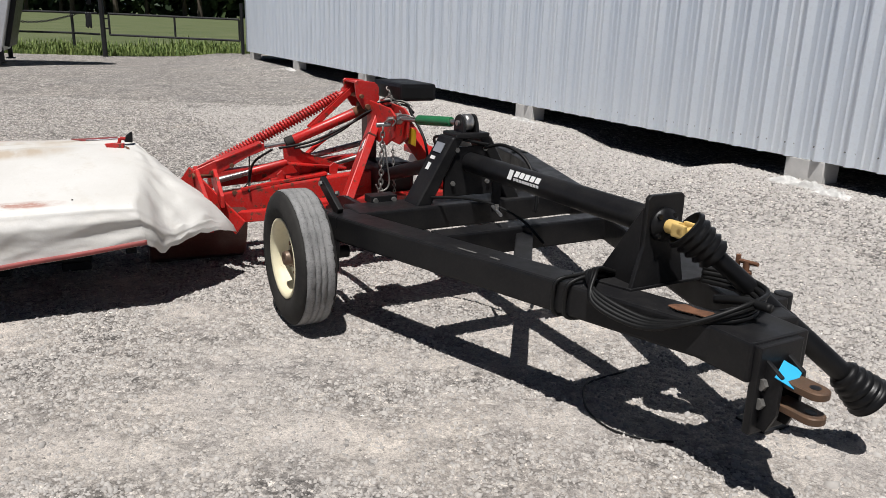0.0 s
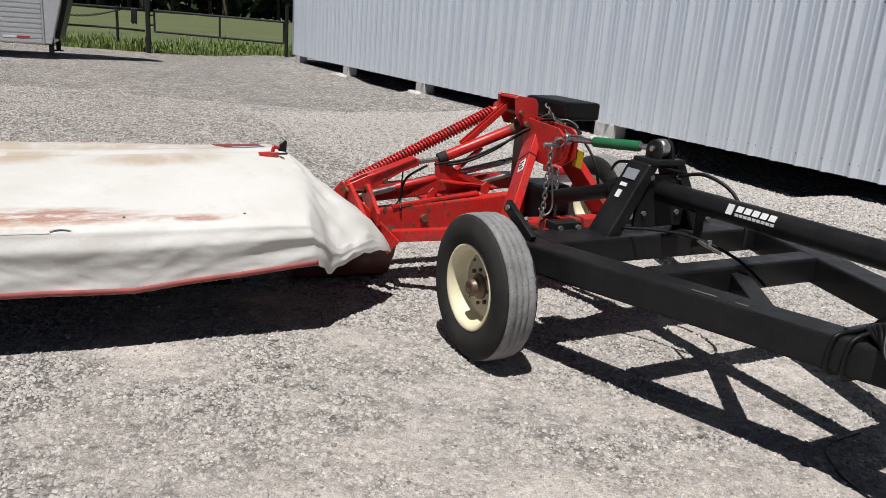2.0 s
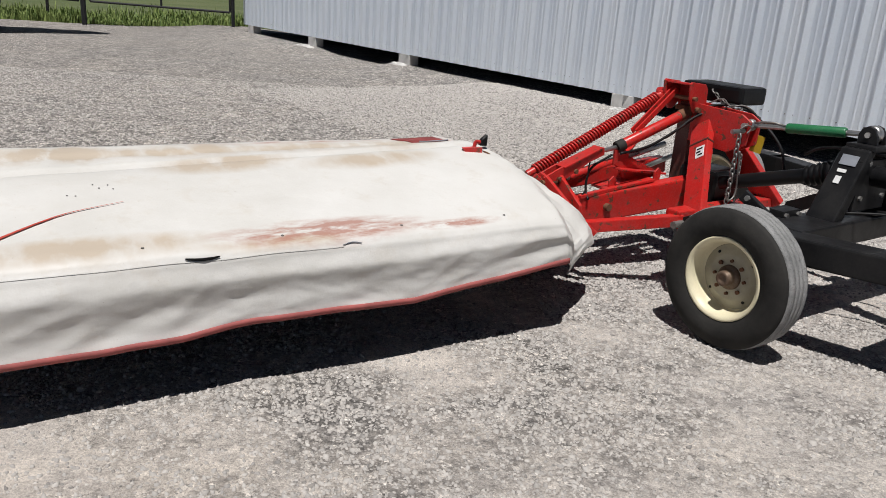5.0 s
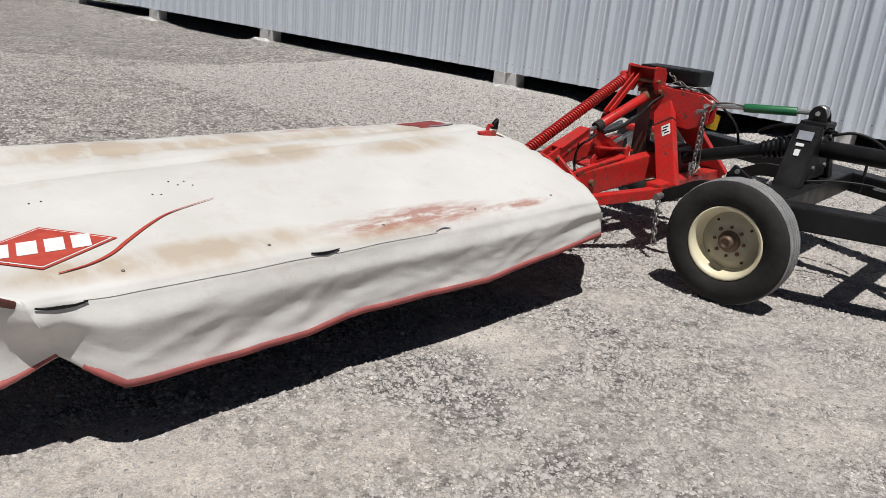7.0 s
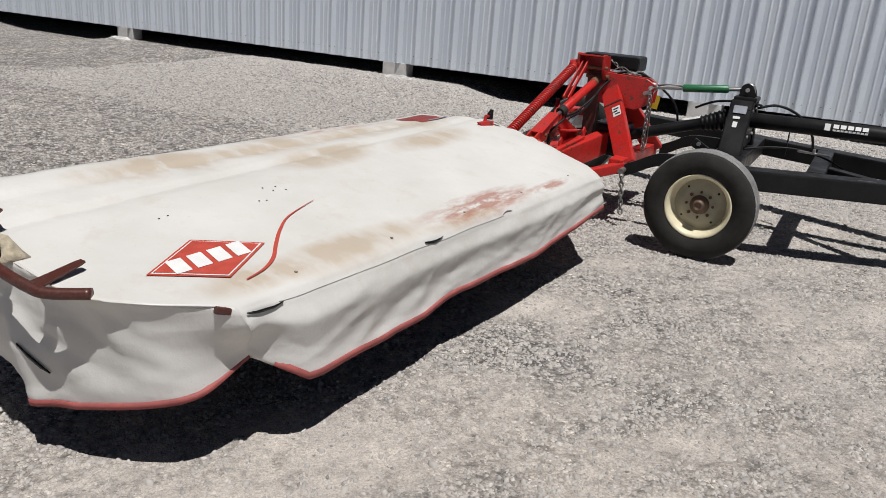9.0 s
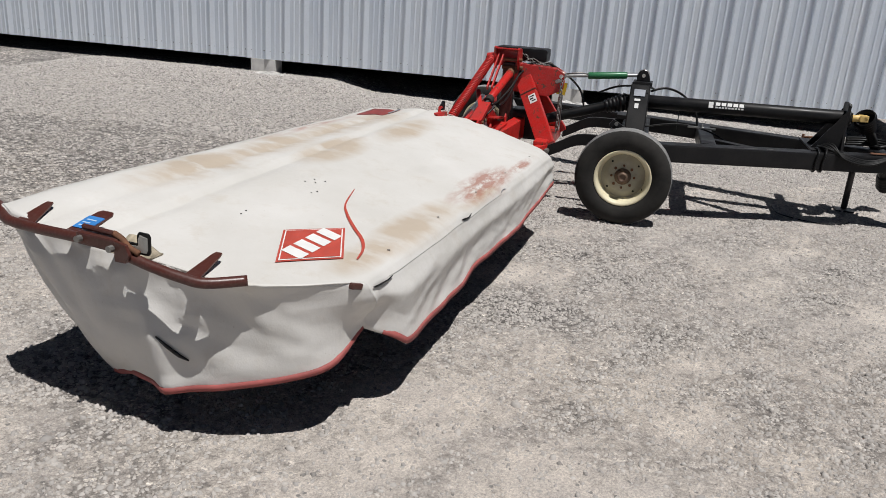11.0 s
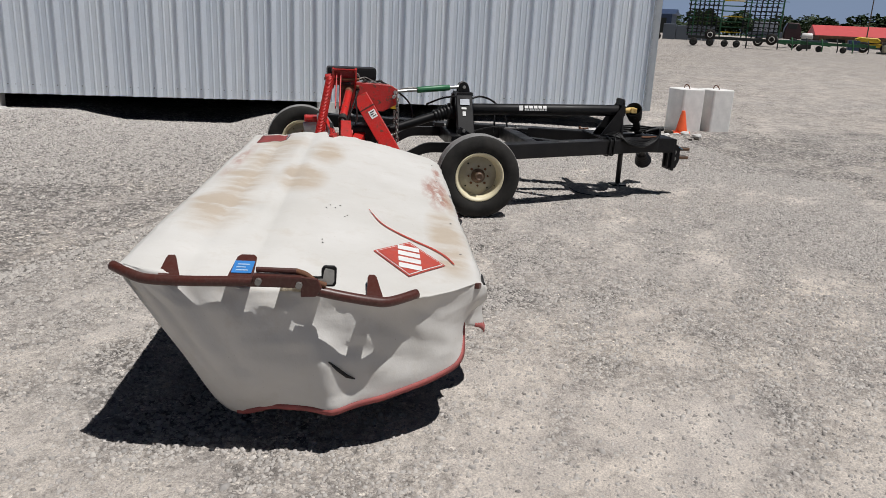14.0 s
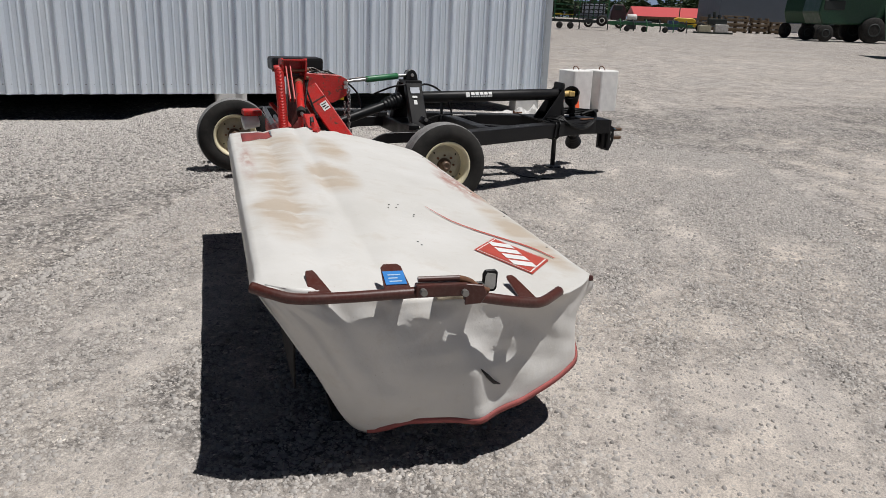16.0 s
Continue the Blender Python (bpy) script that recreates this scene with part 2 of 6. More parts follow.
# the cream again, darkened for dirt and for the shade inside the dished rim
CREAMDIRTSHADE = paint("dirty_shaded_cream_paint", (0.40, 0.37, 0.28), (0.30, 0.27, 0.20), 0.55, 12, 0.8, 0.06, (0.16, 0.09, 0.05), dust=0.2)
RUST = plain("brown_rust", (0.21, 0.095, 0.05), 0.85, 0.1, 0.55, 22, 0.4)
CLEVIS = paint("rusty_brown_clevis", (0.105, 0.062, 0.038), (0.16, 0.085, 0.045), 0.6, 25, 0.8, 0.05, (0.06, 0.045, 0.035), metal=0.3, dust=0.05)
BARPAINT = paint("brown_red_paint", (0.075, 0.020, 0.014), (0.055, 0.022, 0.017), 0.38, 9, 0.7, 0.06, (0.15, 0.08, 0.05), dust=0.06)
DARKSTEEL = plain("dirty_black_steel", (0.035, 0.03, 0.027), 0.8, 0.2, 0.5)
STEEL = plain("bare_steel", (0.55, 0.54, 0.52), 0.32, 0.9, 0.3)
DULL = plain("dull_zinc", (0.33, 0.32, 0.30), 0.5, 0.7, 0.45)
HUBMAT = paint("rusty_hub_steel", (0.15, 0.105, 0.075), (0.11, 0.055, 0.032), 0.5, 30, 0.9, 0.05, metal=0.5, dust=0.1)
YOKE = paint("yellow_yoke_paint", (0.72, 0.50, 0.17), (0.5, 0.34, 0.12), 0.45, 20, 0.8, 0.06, dust=0.1)
WHITE = plain("white_sticker", (0.78, 0.78, 0.76), 0.5, 0, 0.12)
GREYTAG = plain("grey_data_plate", (0.36, 0.38, 0.42), 0.4, 0.3, 0.2)
YELLOW = plain("yellow_tag", (0.75, 0.50, 0.03), 0.5, 0, 0.2)
BLUE = plain("blue_sticker", (0.05, 0.24, 0.62), 0.4, 0, 0.2)
SKYBAR = plain("pale_blue_print", (0.45, 0.60, 0.78), 0.4, 0, 0.1)
GREYWORN = plain("worn_pale_metal", (0.50, 0.50, 0.47), 0.45, 0.3, 0.35, 30)
TANFOLD = plain("tan_worn_vinyl", (0.58, 0.50, 0.37), 0.9, 0, 0.5, 40, 0.6)
CYAN = plain("cyan_tape", (0.03, 0.42, 0.75), 0.5, 0, 0.12)
CONCRETE = plain("grey_concrete", (0.66, 0.645, 0.62), 0.9, 0, 0.3, 5, 0.4)
PALECAST = plain("pale_cast_concrete", (0.80, 0.785, 0.76), 0.9, 0, 0.2, 6, 0.4)
ORANGE = plain("orange_cone_plastic", (0.85, 0.12, 0.03), 0.5, 0, 0.15)
DARKWOOD = plain("dark_timber", (0.05, 0.04, 0.03), 0.9)
# red steel sunk in the slot, its shade put into the colour
SHADEDRED = plain("red_steel_in_shade", (0.30, 0.055, 0.05), 0.6, 0, 0.45, 12)
DECAL_RED = plain("red_decal", (0.52, 0.075, 0.05), 0.5, 0, 0.25, 25)
TRIMMAT = plain("grey_steel_trim", (0.46, 0.49, 0.52), 0.45, 0.3, 0.15)


# ---- mesh helpers ----
FRAMES = {}    # the world frame in which a thing's parts are laid


def mesh_object(name, bm, material, parent=None, label="", m=None):
    """Links bm, whose vertices stand in the frame m of the world, as one object under parent."""
    base = FRAMES[parent.name].inverted() if parent else Matrix()
    bm.transform(base @ (m or Matrix()))
    bmesh.ops.recalc_face_normals(bm, faces=bm.faces)
    me = bpy.data.meshes.new(name)
    bm.to_mesh(me)
    bm.free()
    me.materials.append(material)
    ob = new(name, me)
    if parent:
        ob.parent = parent
        FRAMES[ob.name] = FRAMES[parent.name]
    if label:
        ob["label"] = label
    return ob


def part(name, bm, material, parent, label="", m=None):
    """A part whose origin is its parent's."""
    return mesh_object(name, bm, material, parent, label, m)


def thing(name, place, label, category, group="", kind="", turn=0.0):
    ob = new(name)
    FRAMES[ob.name] = pose(*place, 0, 0, turn)
    ob.matrix_world = FRAMES[ob.name]
    ob.empty_display_size = 0.1
    return tagged(ob, label, category, group, kind)


def smooth(bm, angle=40):
    for f in bm.faces:
        f.smooth = True
    for e in bm.edges:
        if len(e.link_faces) == 2 and e.calc_face_angle(0) > radians(angle):
            e.smooth = False
    return bm


def block(size, centre=(0, 0, 0), bevel=0.004, turn=None, bm=None):
    """A box with worn edges."""
    b = bmesh.new()
    bmesh.ops.create_cube(b, size=1)
    bmesh.ops.scale(b, vec=size, verts=b.verts)
    if bevel:
        bmesh.ops.bevel(b, geom=b.edges[:], offset=bevel, segments=2, profile=0.6, affect="EDGES")
    b.transform(Matrix.Translation(centre) @ (turn or Matrix()))
    return merged(bm, b)


def merged(bm, b):
    if bm is None:
        return b
    me = bpy.data.meshes.new("tmp")
    b.to_mesh(me)
    b.free()
    bm.from_mesh(me)
    bpy.data.meshes.remove(me)
    return bm


def along(a, b, up=(0, 0, 1)):
    """A frame at a whose x runs to b."""
    a, b = Vector(a), Vector(b)
    x = (b - a).normalized()
    y = Vector(up).cross(x)
    y = y.normalized() if y.length > 1e-4 else Vector((0, 1, 0))
    z = x.cross(y)
    return Matrix.Translation(a) @ Matrix((x, y, z)).transposed().to_4x4()


def beam(a, b, width, height, bevel=0.006, bm=None, up=(0, 0, 1)):
    """A square tube from a to b."""
    n = (Vector(b) - Vector(a)).length
    q = block((n, width, height), (n / 2, 0, 0), bevel)
    q.transform(along(a, b, up))
    return merged(bm, q)


def rod(a, b, r, seg=16, r2=None, bm=None, bevel=0.0):
    n = (Vector(b) - Vector(a)).length
    q = bmesh.new()
    bmesh.ops.create_cone(q, cap_ends=True, segments=seg, radius1=r, radius2=r if r2 is None else r2, depth=n)
    if bevel:
        caps = [e for e in q.edges if len([f for f in e.link_faces if len(f.verts) > 4]) == 1]
        bmesh.ops.bevel(q, geom=caps, offset=bevel, segments=2, profile=0.5, affect="EDGES")
    q.transform(along(a, b) @ pose(n / 2, 0, 0, 0, 90, 0))
    return merged(bm, smooth(q, 35))


def lathe(profile, seg=48, bm=None, m=None, close=False):
    """Turns (radius, height) pairs round the local z."""
    q = bmesh.new()
    rings = []
    for r, z in profile:
        rings.append([q.verts.new((r * math.cos(2 * math.pi * k / seg), r * math.sin(2 * math.pi * k / seg), z)) for k in range(seg)])
    pairs = list(zip(rings, rings[1:])) + ([(rings[-1], rings[0])] if close else [])
    for a, b in pairs:
        for k in range(seg):
            q.faces.new((a[k], a[(k + 1) % seg], b[(k + 1) % seg], b[k]))
    if not close:
        for ring in (rings[0], rings[-1]):
            q.faces.new(ring)
    if m:
        q.transform(m)
    return merged(bm, smooth(q, 38))


def spline(keys, n):
    """n + 1 points along a smooth curve through the keys."""
    pts = [Vector(k) for k in keys]
    out = []
    for i in range(n + 1):
        t = i / n * (len(pts) - 1)
        k = min(int(t), len(pts) - 2)
        u = t - k
        p0, p1, p2, p3 = pts[max(k - 1, 0)], pts[k], pts[k + 1], pts[min(k + 2, len(pts) - 1)]
        out.append(0.5 * (2 * p1 + (p2 - p0) * u + (2 * p0 - 5 * p1 + 4 * p2 - p3) * u * u + (3 * p1 - p0 - 3 * p2 + p3) * u ** 3))
    return out


def sweep(points, r, seg=8, bm=None, closed=False):
    """A round tube along points."""
    q = bmesh.new()
    pts = [Vector(p) for p in points]
    rings, n = [], len(pts)
    side = None
    for i, p in enumerate(pts):
        d = (pts[(i + 1) % n] - pts[i - 1]) if closed or 0 < i < n - 1 else (pts[1] - pts[0] if i == 0 else pts[-1] - pts[-2])
        d.normalize()
        side = d.orthogonal().normalized() if side is None else (side - d * side.dot(d)).normalized()
        other = d.cross(side)
        rings.append([q.verts.new(p + r * (math.cos(2 * math.pi * k / seg) * side + math.sin(2 * math.pi * k / seg) * other)) for k in range(seg)])
    for i in range(n if closed else n - 1):
        a, b = rings[i], rings[(i + 1) % n]
        for k in range(seg):
            q.faces.new((a[k], a[(k + 1) % seg], b[(k + 1) % seg], b[k]))
    if not closed:
        q.faces.new(rings[0])
        q.faces.new(rings[-1])
    return merged(bm, smooth(q, 50))


def plate(outline, thick, bm=None, m=None, bevel=0.002):
    """A flat plate with an (x, y) outline, thick along z, centred on z = 0."""
    q = bmesh.new()
    f = q.faces.new([q.verts.new((x, y, -thick / 2)) for x, y in outline])
    top = bmesh.ops.extrude_face_region(q, geom=[f])
    bmesh.ops.translate(q, vec=(0, 0, thick), verts=[v for v in top["geom"] if isinstance(v, bmesh.types.BMVert)])
    if bevel:
        bmesh.ops.bevel(q, geom=q.edges[:], offset=bevel, segments=1, affect="EDGES")
    if m:
        q.transform(m)
    return merged(bm, q)


def hex_bolt(at, axis, r=0.012, h=0.01, bm=None):
    a = Vector(at)
    return rod(a, a + Vector(axis).normalized() * h, r, 6, bm=bm)


# ---- ground ----
WALL = Vector((0.915, 11.095, 0))            # a point at the foot of the shed's long wall
WU, WN = Vector((0.49336, -0.86983, 0)), Vector((0.86983, 0.49336, 0))   # along it, and inwards
M_WALL = Matrix.Translation(WALL) @ Matrix((WU, WN, Vector((0, 0, 1)))).transposed().to_4x4()
BERM = [(-60, 0.12), (-9.8, 0.15), (-8.6, 0.05), (-6.6, 0.05), (-5.8, 0.15), (1.35, 0.16), (1.95, 0.035), (3.35, 0.02), (3.9, 0.16), (5.6, 0.15), (8.0, 0.10), (9.6, 0.03), (60, 0.0)]


def rise(x, y):
    """Height of the ground: gravel banked against the shed, and slow waves."""
    p = Vector((x, y, 0)) - WALL
    a, n = p.dot(WU), p.dot(WN)
    h = float(np.interp(a, [k for k, _ in BERM], [v for _, v in BERM]))
    edge = float(np.interp(n, [-2.4, -1.2, -0.25, 1.0, 3.0], [0, 0.22, 1, 1, 0]))
    far = min(max((math.hypot(x + 2.5, y - 2.5) - 4.5) / 4, 0), 1)
    wave = noise.noise((x * 0.22, y * 0.22, 0)) * 0.03 + noise.noise((x * 0.9, y * 0.9, 3)) * 0.008
    slope = 0.0118 * min(max(x - 9, 0), 110)
    return slope + h * edge + wave * far + noise.noise((x * 2.3, y * 2.3, 7)) * 0.006


def stony(x, y):
    """How loose and stony the yard is, 0 (packed dust) to 1."""
    lane = 0.45 * max(0.0, 1 - ((x + 3.4) / 3.9) ** 2 - ((y - 0.9) / 1.9) ** 2) + 0.6 * max(0.0, 1 - ((x - 16) / 22) ** 2 - ((y + 4) / 9) ** 2)
    n = 0.45 * noise.noise((x * 0.5, y * 0.5, 11)) + 0.55 * noise.noise((x * 0.9, y * 2.6, 5)) + 0.65 * noise.noise((x * 1.9 + 0.8 * y, y * 4.6, 2))
    lane += 1.4 * max(0.0, 1 - ((x + 4.5) / 2.3) ** 2 - ((y - 2.2) / 1.3) ** 2)
    perp = (x - WALL.x) * WN.x + (y - WALL.y) * WN.y
    bank = 0.45 * min(max((perp + 4.5) / 2.5, 0), 1) * (1 if perp < 0.5 else 0)
    far = max(min(max((y - 4.5) / 2.5, 0), 1), min(max((x - 5) / 4, 0), 1))
    return min(max(0.58 + (0.32 if x < 6 else 0.06) * far + (0.70 - 0.50 * far) * n - 0.28 * lane + 0.6 * bank, 0), 1)


def steps(*runs):
    out = []
    for lo, hi, n in runs:
        out += [lo + (hi - lo) * k / n for k in range(n)]
    return out + [runs[-1][1]]


def fence_y(x):
    return 25.6 + 0.16 * (x + 10)


def build_ground():
    xs = steps((-900, -60, 12), (-60, -16, 22), (-16, -8, 32), (-8, 8, 190), (8, 16, 24), (16, 60, 22), (60, 900, 14))
    ys = steps((-900, -60, 12), (-60, -3, 20), (-3, 13, 190), (13, 22, 45), (22, 30, 40), (30, 60, 15), (60, 900, 12))
    verts = [(x, y, rise(x, y)) for y in ys for x in xs]
    w = len(xs)
    faces = [(r * w + c, r * w + c + 1, (r + 1) * w + c + 1, (r + 1) * w + c) for r in range(len(ys) - 1) for c in range(w - 1)]
    me = bpy.data.meshes.new("ground")
    me.from_pydata(verts, [], faces)
    me.materials.append(GRAVEL)
    me.materials.append(FIELD)
    loose = me.attributes.new("stony", "FLOAT", "POINT")
    loose.data.foreach_set("value", [stony(x, y) for x, y, _ in verts])
    for poly in me.polygons:
        c = poly.center
        wavy = 0.5 * noise.noise((c.x * 0.7, c.y * 0.7, 5))
        poly.material_index = 1 if (c.y > fence_y(c.x) + 0.3 + wavy and c.x < 6) or math.hypot(c.x, c.y) > 190 else 0
        poly.use_smooth = True
    return tagged(new("ground", me), "pale crushed limestone yard running out to green fields", "ground", kind="structure")


def field():
    g = Graph("green_field")
    n = g.noise(0.25, 5, 0.6)
    c = g.mix(g.ramp(n, 0.35, 0.65), (0.075, 0.100, 0.034), (0.115, 0.132, 0.055))
    g.bump(g.noise(25, 4), 0.6, 0.05)
    return g.done(c, 0.9)


FIELD = field()
build_ground()


def build_backdrop():
    """Hazy summer sky low over the horizon, far beyond the woods."""
    t = bpy.data.materials.new("hazy_sky")
    t.use_nodes = True
    nt = t.node_tree
    nt.nodes.clear()
    out, em = nt.nodes.new("ShaderNodeOutputMaterial"), nt.nodes.new("ShaderNodeEmission")
    em.inputs[0].default_value, em.inputs[1].default_value = (0.225, 0.295, 0.43, 1), 1.0
    nt.links.new(em.outputs[0], out.inputs[0])
    b = bmesh.new()
    ring = [(820 * math.cos(2 * math.pi * k / 64), 820 * math.sin(2 * math.pi * k / 64)) for k in range(64)]
    lo, hi = [b.verts.new((x, y, -30)) for x, y in ring], [b.verts.new((x, y, 170)) for x, y in ring]
    for k in range(64):
        b.faces.new((lo[k - 1], lo[k], hi[k], hi[k - 1]))
    me = bpy.data.meshes.new("backdrop")
    b.to_mesh(me)
    b.free()
    me.materials.append(t)
    tagged(new("backdrop", me), "hazy blue summer sky low over the horizon", "sky", kind="structure")


build_backdrop()


def scatter_stones(count=450000):
    """Loose crushed stone over the part of the yard that is passed, as one object."""
    rng = np.random.default_rng(5)
    uv = np.array([(1, 0, -0.3), (0, 1, -0.3), (-1, 0, -0.3), (0, -1, -0.3), (0.55, 0.45, 1), (-0.7, 0.1, 0.9), (0.1, -0.75, 0.75)])
    uf = np.array([(4, 5, 6), (0, 1, 4), (1, 5, 4), (1, 2, 5), (2, 3, 6), (2, 6, 5), (3, 0, 6), (0, 4, 6)], dtype=np.int32)
    n = len(uv)
    near = rng.random(count) < 0.72
    x = np.where(near, rng.uniform(-7.0, 2.8, count), rng.uniform(-9, 9, count))
    y = np.where(near, 0.4 + 5.2 * rng.random(count) ** 1.2, rng.uniform(-2, 13, count))
    bank = np.arange(count) >= count - 75000
    run, out = rng.uniform(-3.5, 9.8, count), -4.0 * rng.random(count) ** 1.6
    x = np.where(bank, WALL.x + WU.x * run + WN.x * out, x)
    y = np.where(bank, WALL.y + WU.y * run + WN.y * out, y)
    x, y = np.clip(x, -9.3, 9.3), np.clip(y, -2.3, 13.3)
    gx, gy = np.linspace(-9.5, 9.5, 320), np.linspace(-2.5, 13.5, 280)
    table = np.array([[stony(a, b) + 0.35 * noise.noise((a * 5.5, b * 7, 3)) + 0.25 * noise.noise((a * 13, b * 13, 9)) for a in gx] for b in gy])
    high = np.array([[rise(a, b) for a in gx] for b in gy])

    def pick(t):
        u, v = (x - gx[0]) / (gx[1] - gx[0]), (y - gy[0]) / (gy[1] - gy[0])
        i, j = u.astype(int), v.astype(int)
        u, v = u - i, v - j
        return (t[j, i] * (1 - u) + t[j, i + 1] * u) * (1 - v) + (t[j + 1, i] * (1 - u) + t[j + 1, i + 1] * u) * v

    keep = rng.random(count) < np.clip(1.4 * pick(table) - 0.24, 0.20, 1)
    perp = (x - WALL.x) * WN.x + (y - WALL.y) * WN.y
    keep &= perp < 0.2
    x, y, bank = x[keep], y[keep], bank[keep]
    m = len(x)
    size = 0.0040 + 0.0075 * rng.random(m) ** 2.0 + 0.008 * (rng.random(m) < 0.05) * rng.random(m) + 0.008 * ((y > 5.5) | (y < 0.4) | bank) * rng.random(m)
    z = pick(high)
    spin = rng.uniform(0, 6.283, m)
    s3 = np.stack([size * rng.uniform(0.8, 1.5, m), size * rng.uniform(0.7, 1.1, m), size * rng.uniform(0.4, 1.0, m)], 1)
    pts = uv[None] * s3[:, None] * (1 + rng.uniform(-0.38, 0.38, (m, n, 1)))
    cs, sn = np.cos(spin)[:, None], np.sin(spin)[:, None]
    out = np.stack([pts[..., 0] * cs - pts[..., 1] * sn + x[:, None], pts[..., 0] * sn + pts[..., 1] * cs + y[:, None], pts[..., 2] + (z - size * 0.02)[:, None]], -1)
    faces = (uf[None] + (np.arange(m, dtype=np.int32) * n)[:, None, None]).reshape(-1)
    me = bpy.data.meshes.new("gravel_stones")
    me.vertices.add(m * n)
    me.vertices.foreach_set("co", out.reshape(-1).astype(np.float32))
    me.loops.add(len(faces))
    me.loops.foreach_set("vertex_index", faces.astype(np.int32))
    me.polygons.add(len(faces) // 3)
    me.polygons.foreach_set("loop_start", np.arange(0, len(faces), 3, dtype=np.int32))
    me.update(calc_edges=True)
    me.materials.append(STONE)
    tagged(new("gravel_stones", me), "loose grey and buff crushed limestone on the yard", "gravel", kind="stuff")


scatter_stones()


# ---- shed ----
SHED_A, SHED_B, SHED_TOP, SHED_LOW, SHED_DEEP = -14.45, 9.50, 4.6, 0.355, 9.0


def rib_profile():
    """One sheet of ribbed siding, 0.914 wide: (along, out) pairs, three high ribs with two low ones between."""
    pts = []
    for k in range(3):
        o = 0.3048 * k
        pts += [(o, 0.0), (o + 0.016, 0.044), (o + 0.032, 0.044), (o + 0.086, 0.0)]
        for q in (0.135, 0.218):
            pts += [(o + q, 0.0), (o + q + 0.006, 0.010), (o + q + 0.015, 0.010), (o + q + 0.030, 0.0)]
    return pts + [(0.9144, 0.0)]


def sheet_mesh(name, width, height):
    b = bmesh.new()
    pts = [p for p in rib_profile() if p[0] <= width + 1e-4]
    if pts[-1][0] < width - 1e-3:
        pts.append((width, 0.0))
    lo = [b.verts.new((x, -y, 0)) for x, y in pts]
    hi = [b.verts.new((x, -y, height)) for x, y in pts]
    lo2 = [b.verts.new((x, 0.004 - y, 0)) for x, y in pts]
    for k in range(len(pts) - 1):
        b.faces.new((lo[k], lo[k + 1], hi[k + 1], hi[k]))
        b.faces.new((lo2[k], lo2[k + 1], lo[k + 1], lo[k]))
    me = bpy.data.meshes.new(name)
    b.to_mesh(me)
    b.free()
    me.materials.append(SIDING)
    return me


def build_shed():
    shed = thing("wall_shed", (WALL.x, WALL.y, 0), "long grey ribbed steel shed wall raised on concrete piers", "building", kind="structure")
    shed.matrix_world = FRAMES[shed.name] = M_WALL
    me = sheet_mesh("panel", 0.9144, SHED_TOP - SHED_LOW)
    a = SHED_A + 0.06
    k = 0
    while a < SHED_B - 0.92:
        ob = new("panel", me)
        ob.parent, ob.location = shed, (a, -0.002 * (k % 2), SHED_LOW)
        a += 0.9144
        k += 1
    last = new("panel", sheet_mesh("panel", SHED_B - a - 0.05, SHED_TOP - SHED_LOW))
    last.parent, last.location = shed, (a, 0, SHED_LOW)
    # frame wall behind the sheets, the ends and the back
    core = block((SHED_B - SHED_A - 0.1, 0.14, SHED_TOP - SHED_LOW - 0.02), ((SHED_A + SHED_B) / 2, 0.085, (SHED_TOP + SHED_LOW) / 2 + 0.02), 0)
    part("framing", core, DARKWOOD, shed, m=M_WALL)
    for x in (SHED_A + 0.02, SHED_B - 0.02):
        q = block((0.1, SHED_DEEP, SHED_TOP - 0.3), (x + (0.06 if x < 0 else -0.06), SHED_DEEP / 2 + 0.16, SHED_TOP / 2 + 0.15), 0)
        part("end_wall", q, SIDING, shed, m=M_WALL)
    # back wall, unseen, taken down to the ground to block light below the floor
    part("back_wall", block((SHED_B - SHED_A, 0.1, SHED_TOP), ((SHED_A + SHED_B) / 2, SHED_DEEP + 0.25, SHED_TOP / 2), 0), SIDING, shed, m=M_WALL)
    part("floor_deck", block((SHED_B - SHED_A - 0.3, SHED_DEEP - 0.1, 0.2), ((SHED_A + SHED_B) / 2, SHED_DEEP / 2 + 0.2, SHED_LOW + 0.14), 0), DARKWOOD, shed, m=M_WALL)
    part("roof", block((SHED_B - SHED_A + 0.4, SHED_DEEP + 0.7, 0.12), ((SHED_A + SHED_B) / 2, SHED_DEEP / 2 + 0.05, SHED_TOP + 0.07), 0.01), SIDING, shed, m=M_WALL)
    for x in (SHED_A, SHED_B):
        s = 1 if x > 0 else -1
        q = block((0.012, 0.12, SHED_TOP - SHED_LOW), (x + s * 0.004, 0.02, (SHED_TOP + SHED_LOW) / 2), 0.002)
        q = block((0.12, 0.012, SHED_TOP - SHED_LOW), (x - s * 0.05, -0.038, (SHED_TOP + SHED_LOW) / 2), 0.002, bm=q)
        part("corner_trim", q, TRIMMAT, shed, m=M_WALL)
    q = None
    for n in range(int((SHED_B - SHED_A) / 0.3048) - 1):
        for row, off in ((0.12, 0.075), (0.12, 0.285), (1.6, 0.075), (1.6, 0.285)):
            x = SHED_A + 0.06 + n * 0.3048 + off
            q = hex_bolt((x, -0.001, SHED_LOW + row), (0, -1, 0), 0.007, 0.008, bm=q)
    part("screws", q, DULL, shed, "grey hex screws", m=M_WALL)["kind"] = "stuff"
    # piers
    for x in (-14.2, -10.15, -5.85, 0.0, 4.53, 9.0):
        z0 = -0.05
        q = block((0.40, 0.22, SHED_LOW - z0 - 0.004), (x + 0.2, 0.10, (SHED_LOW + z0) / 2), 0.008)
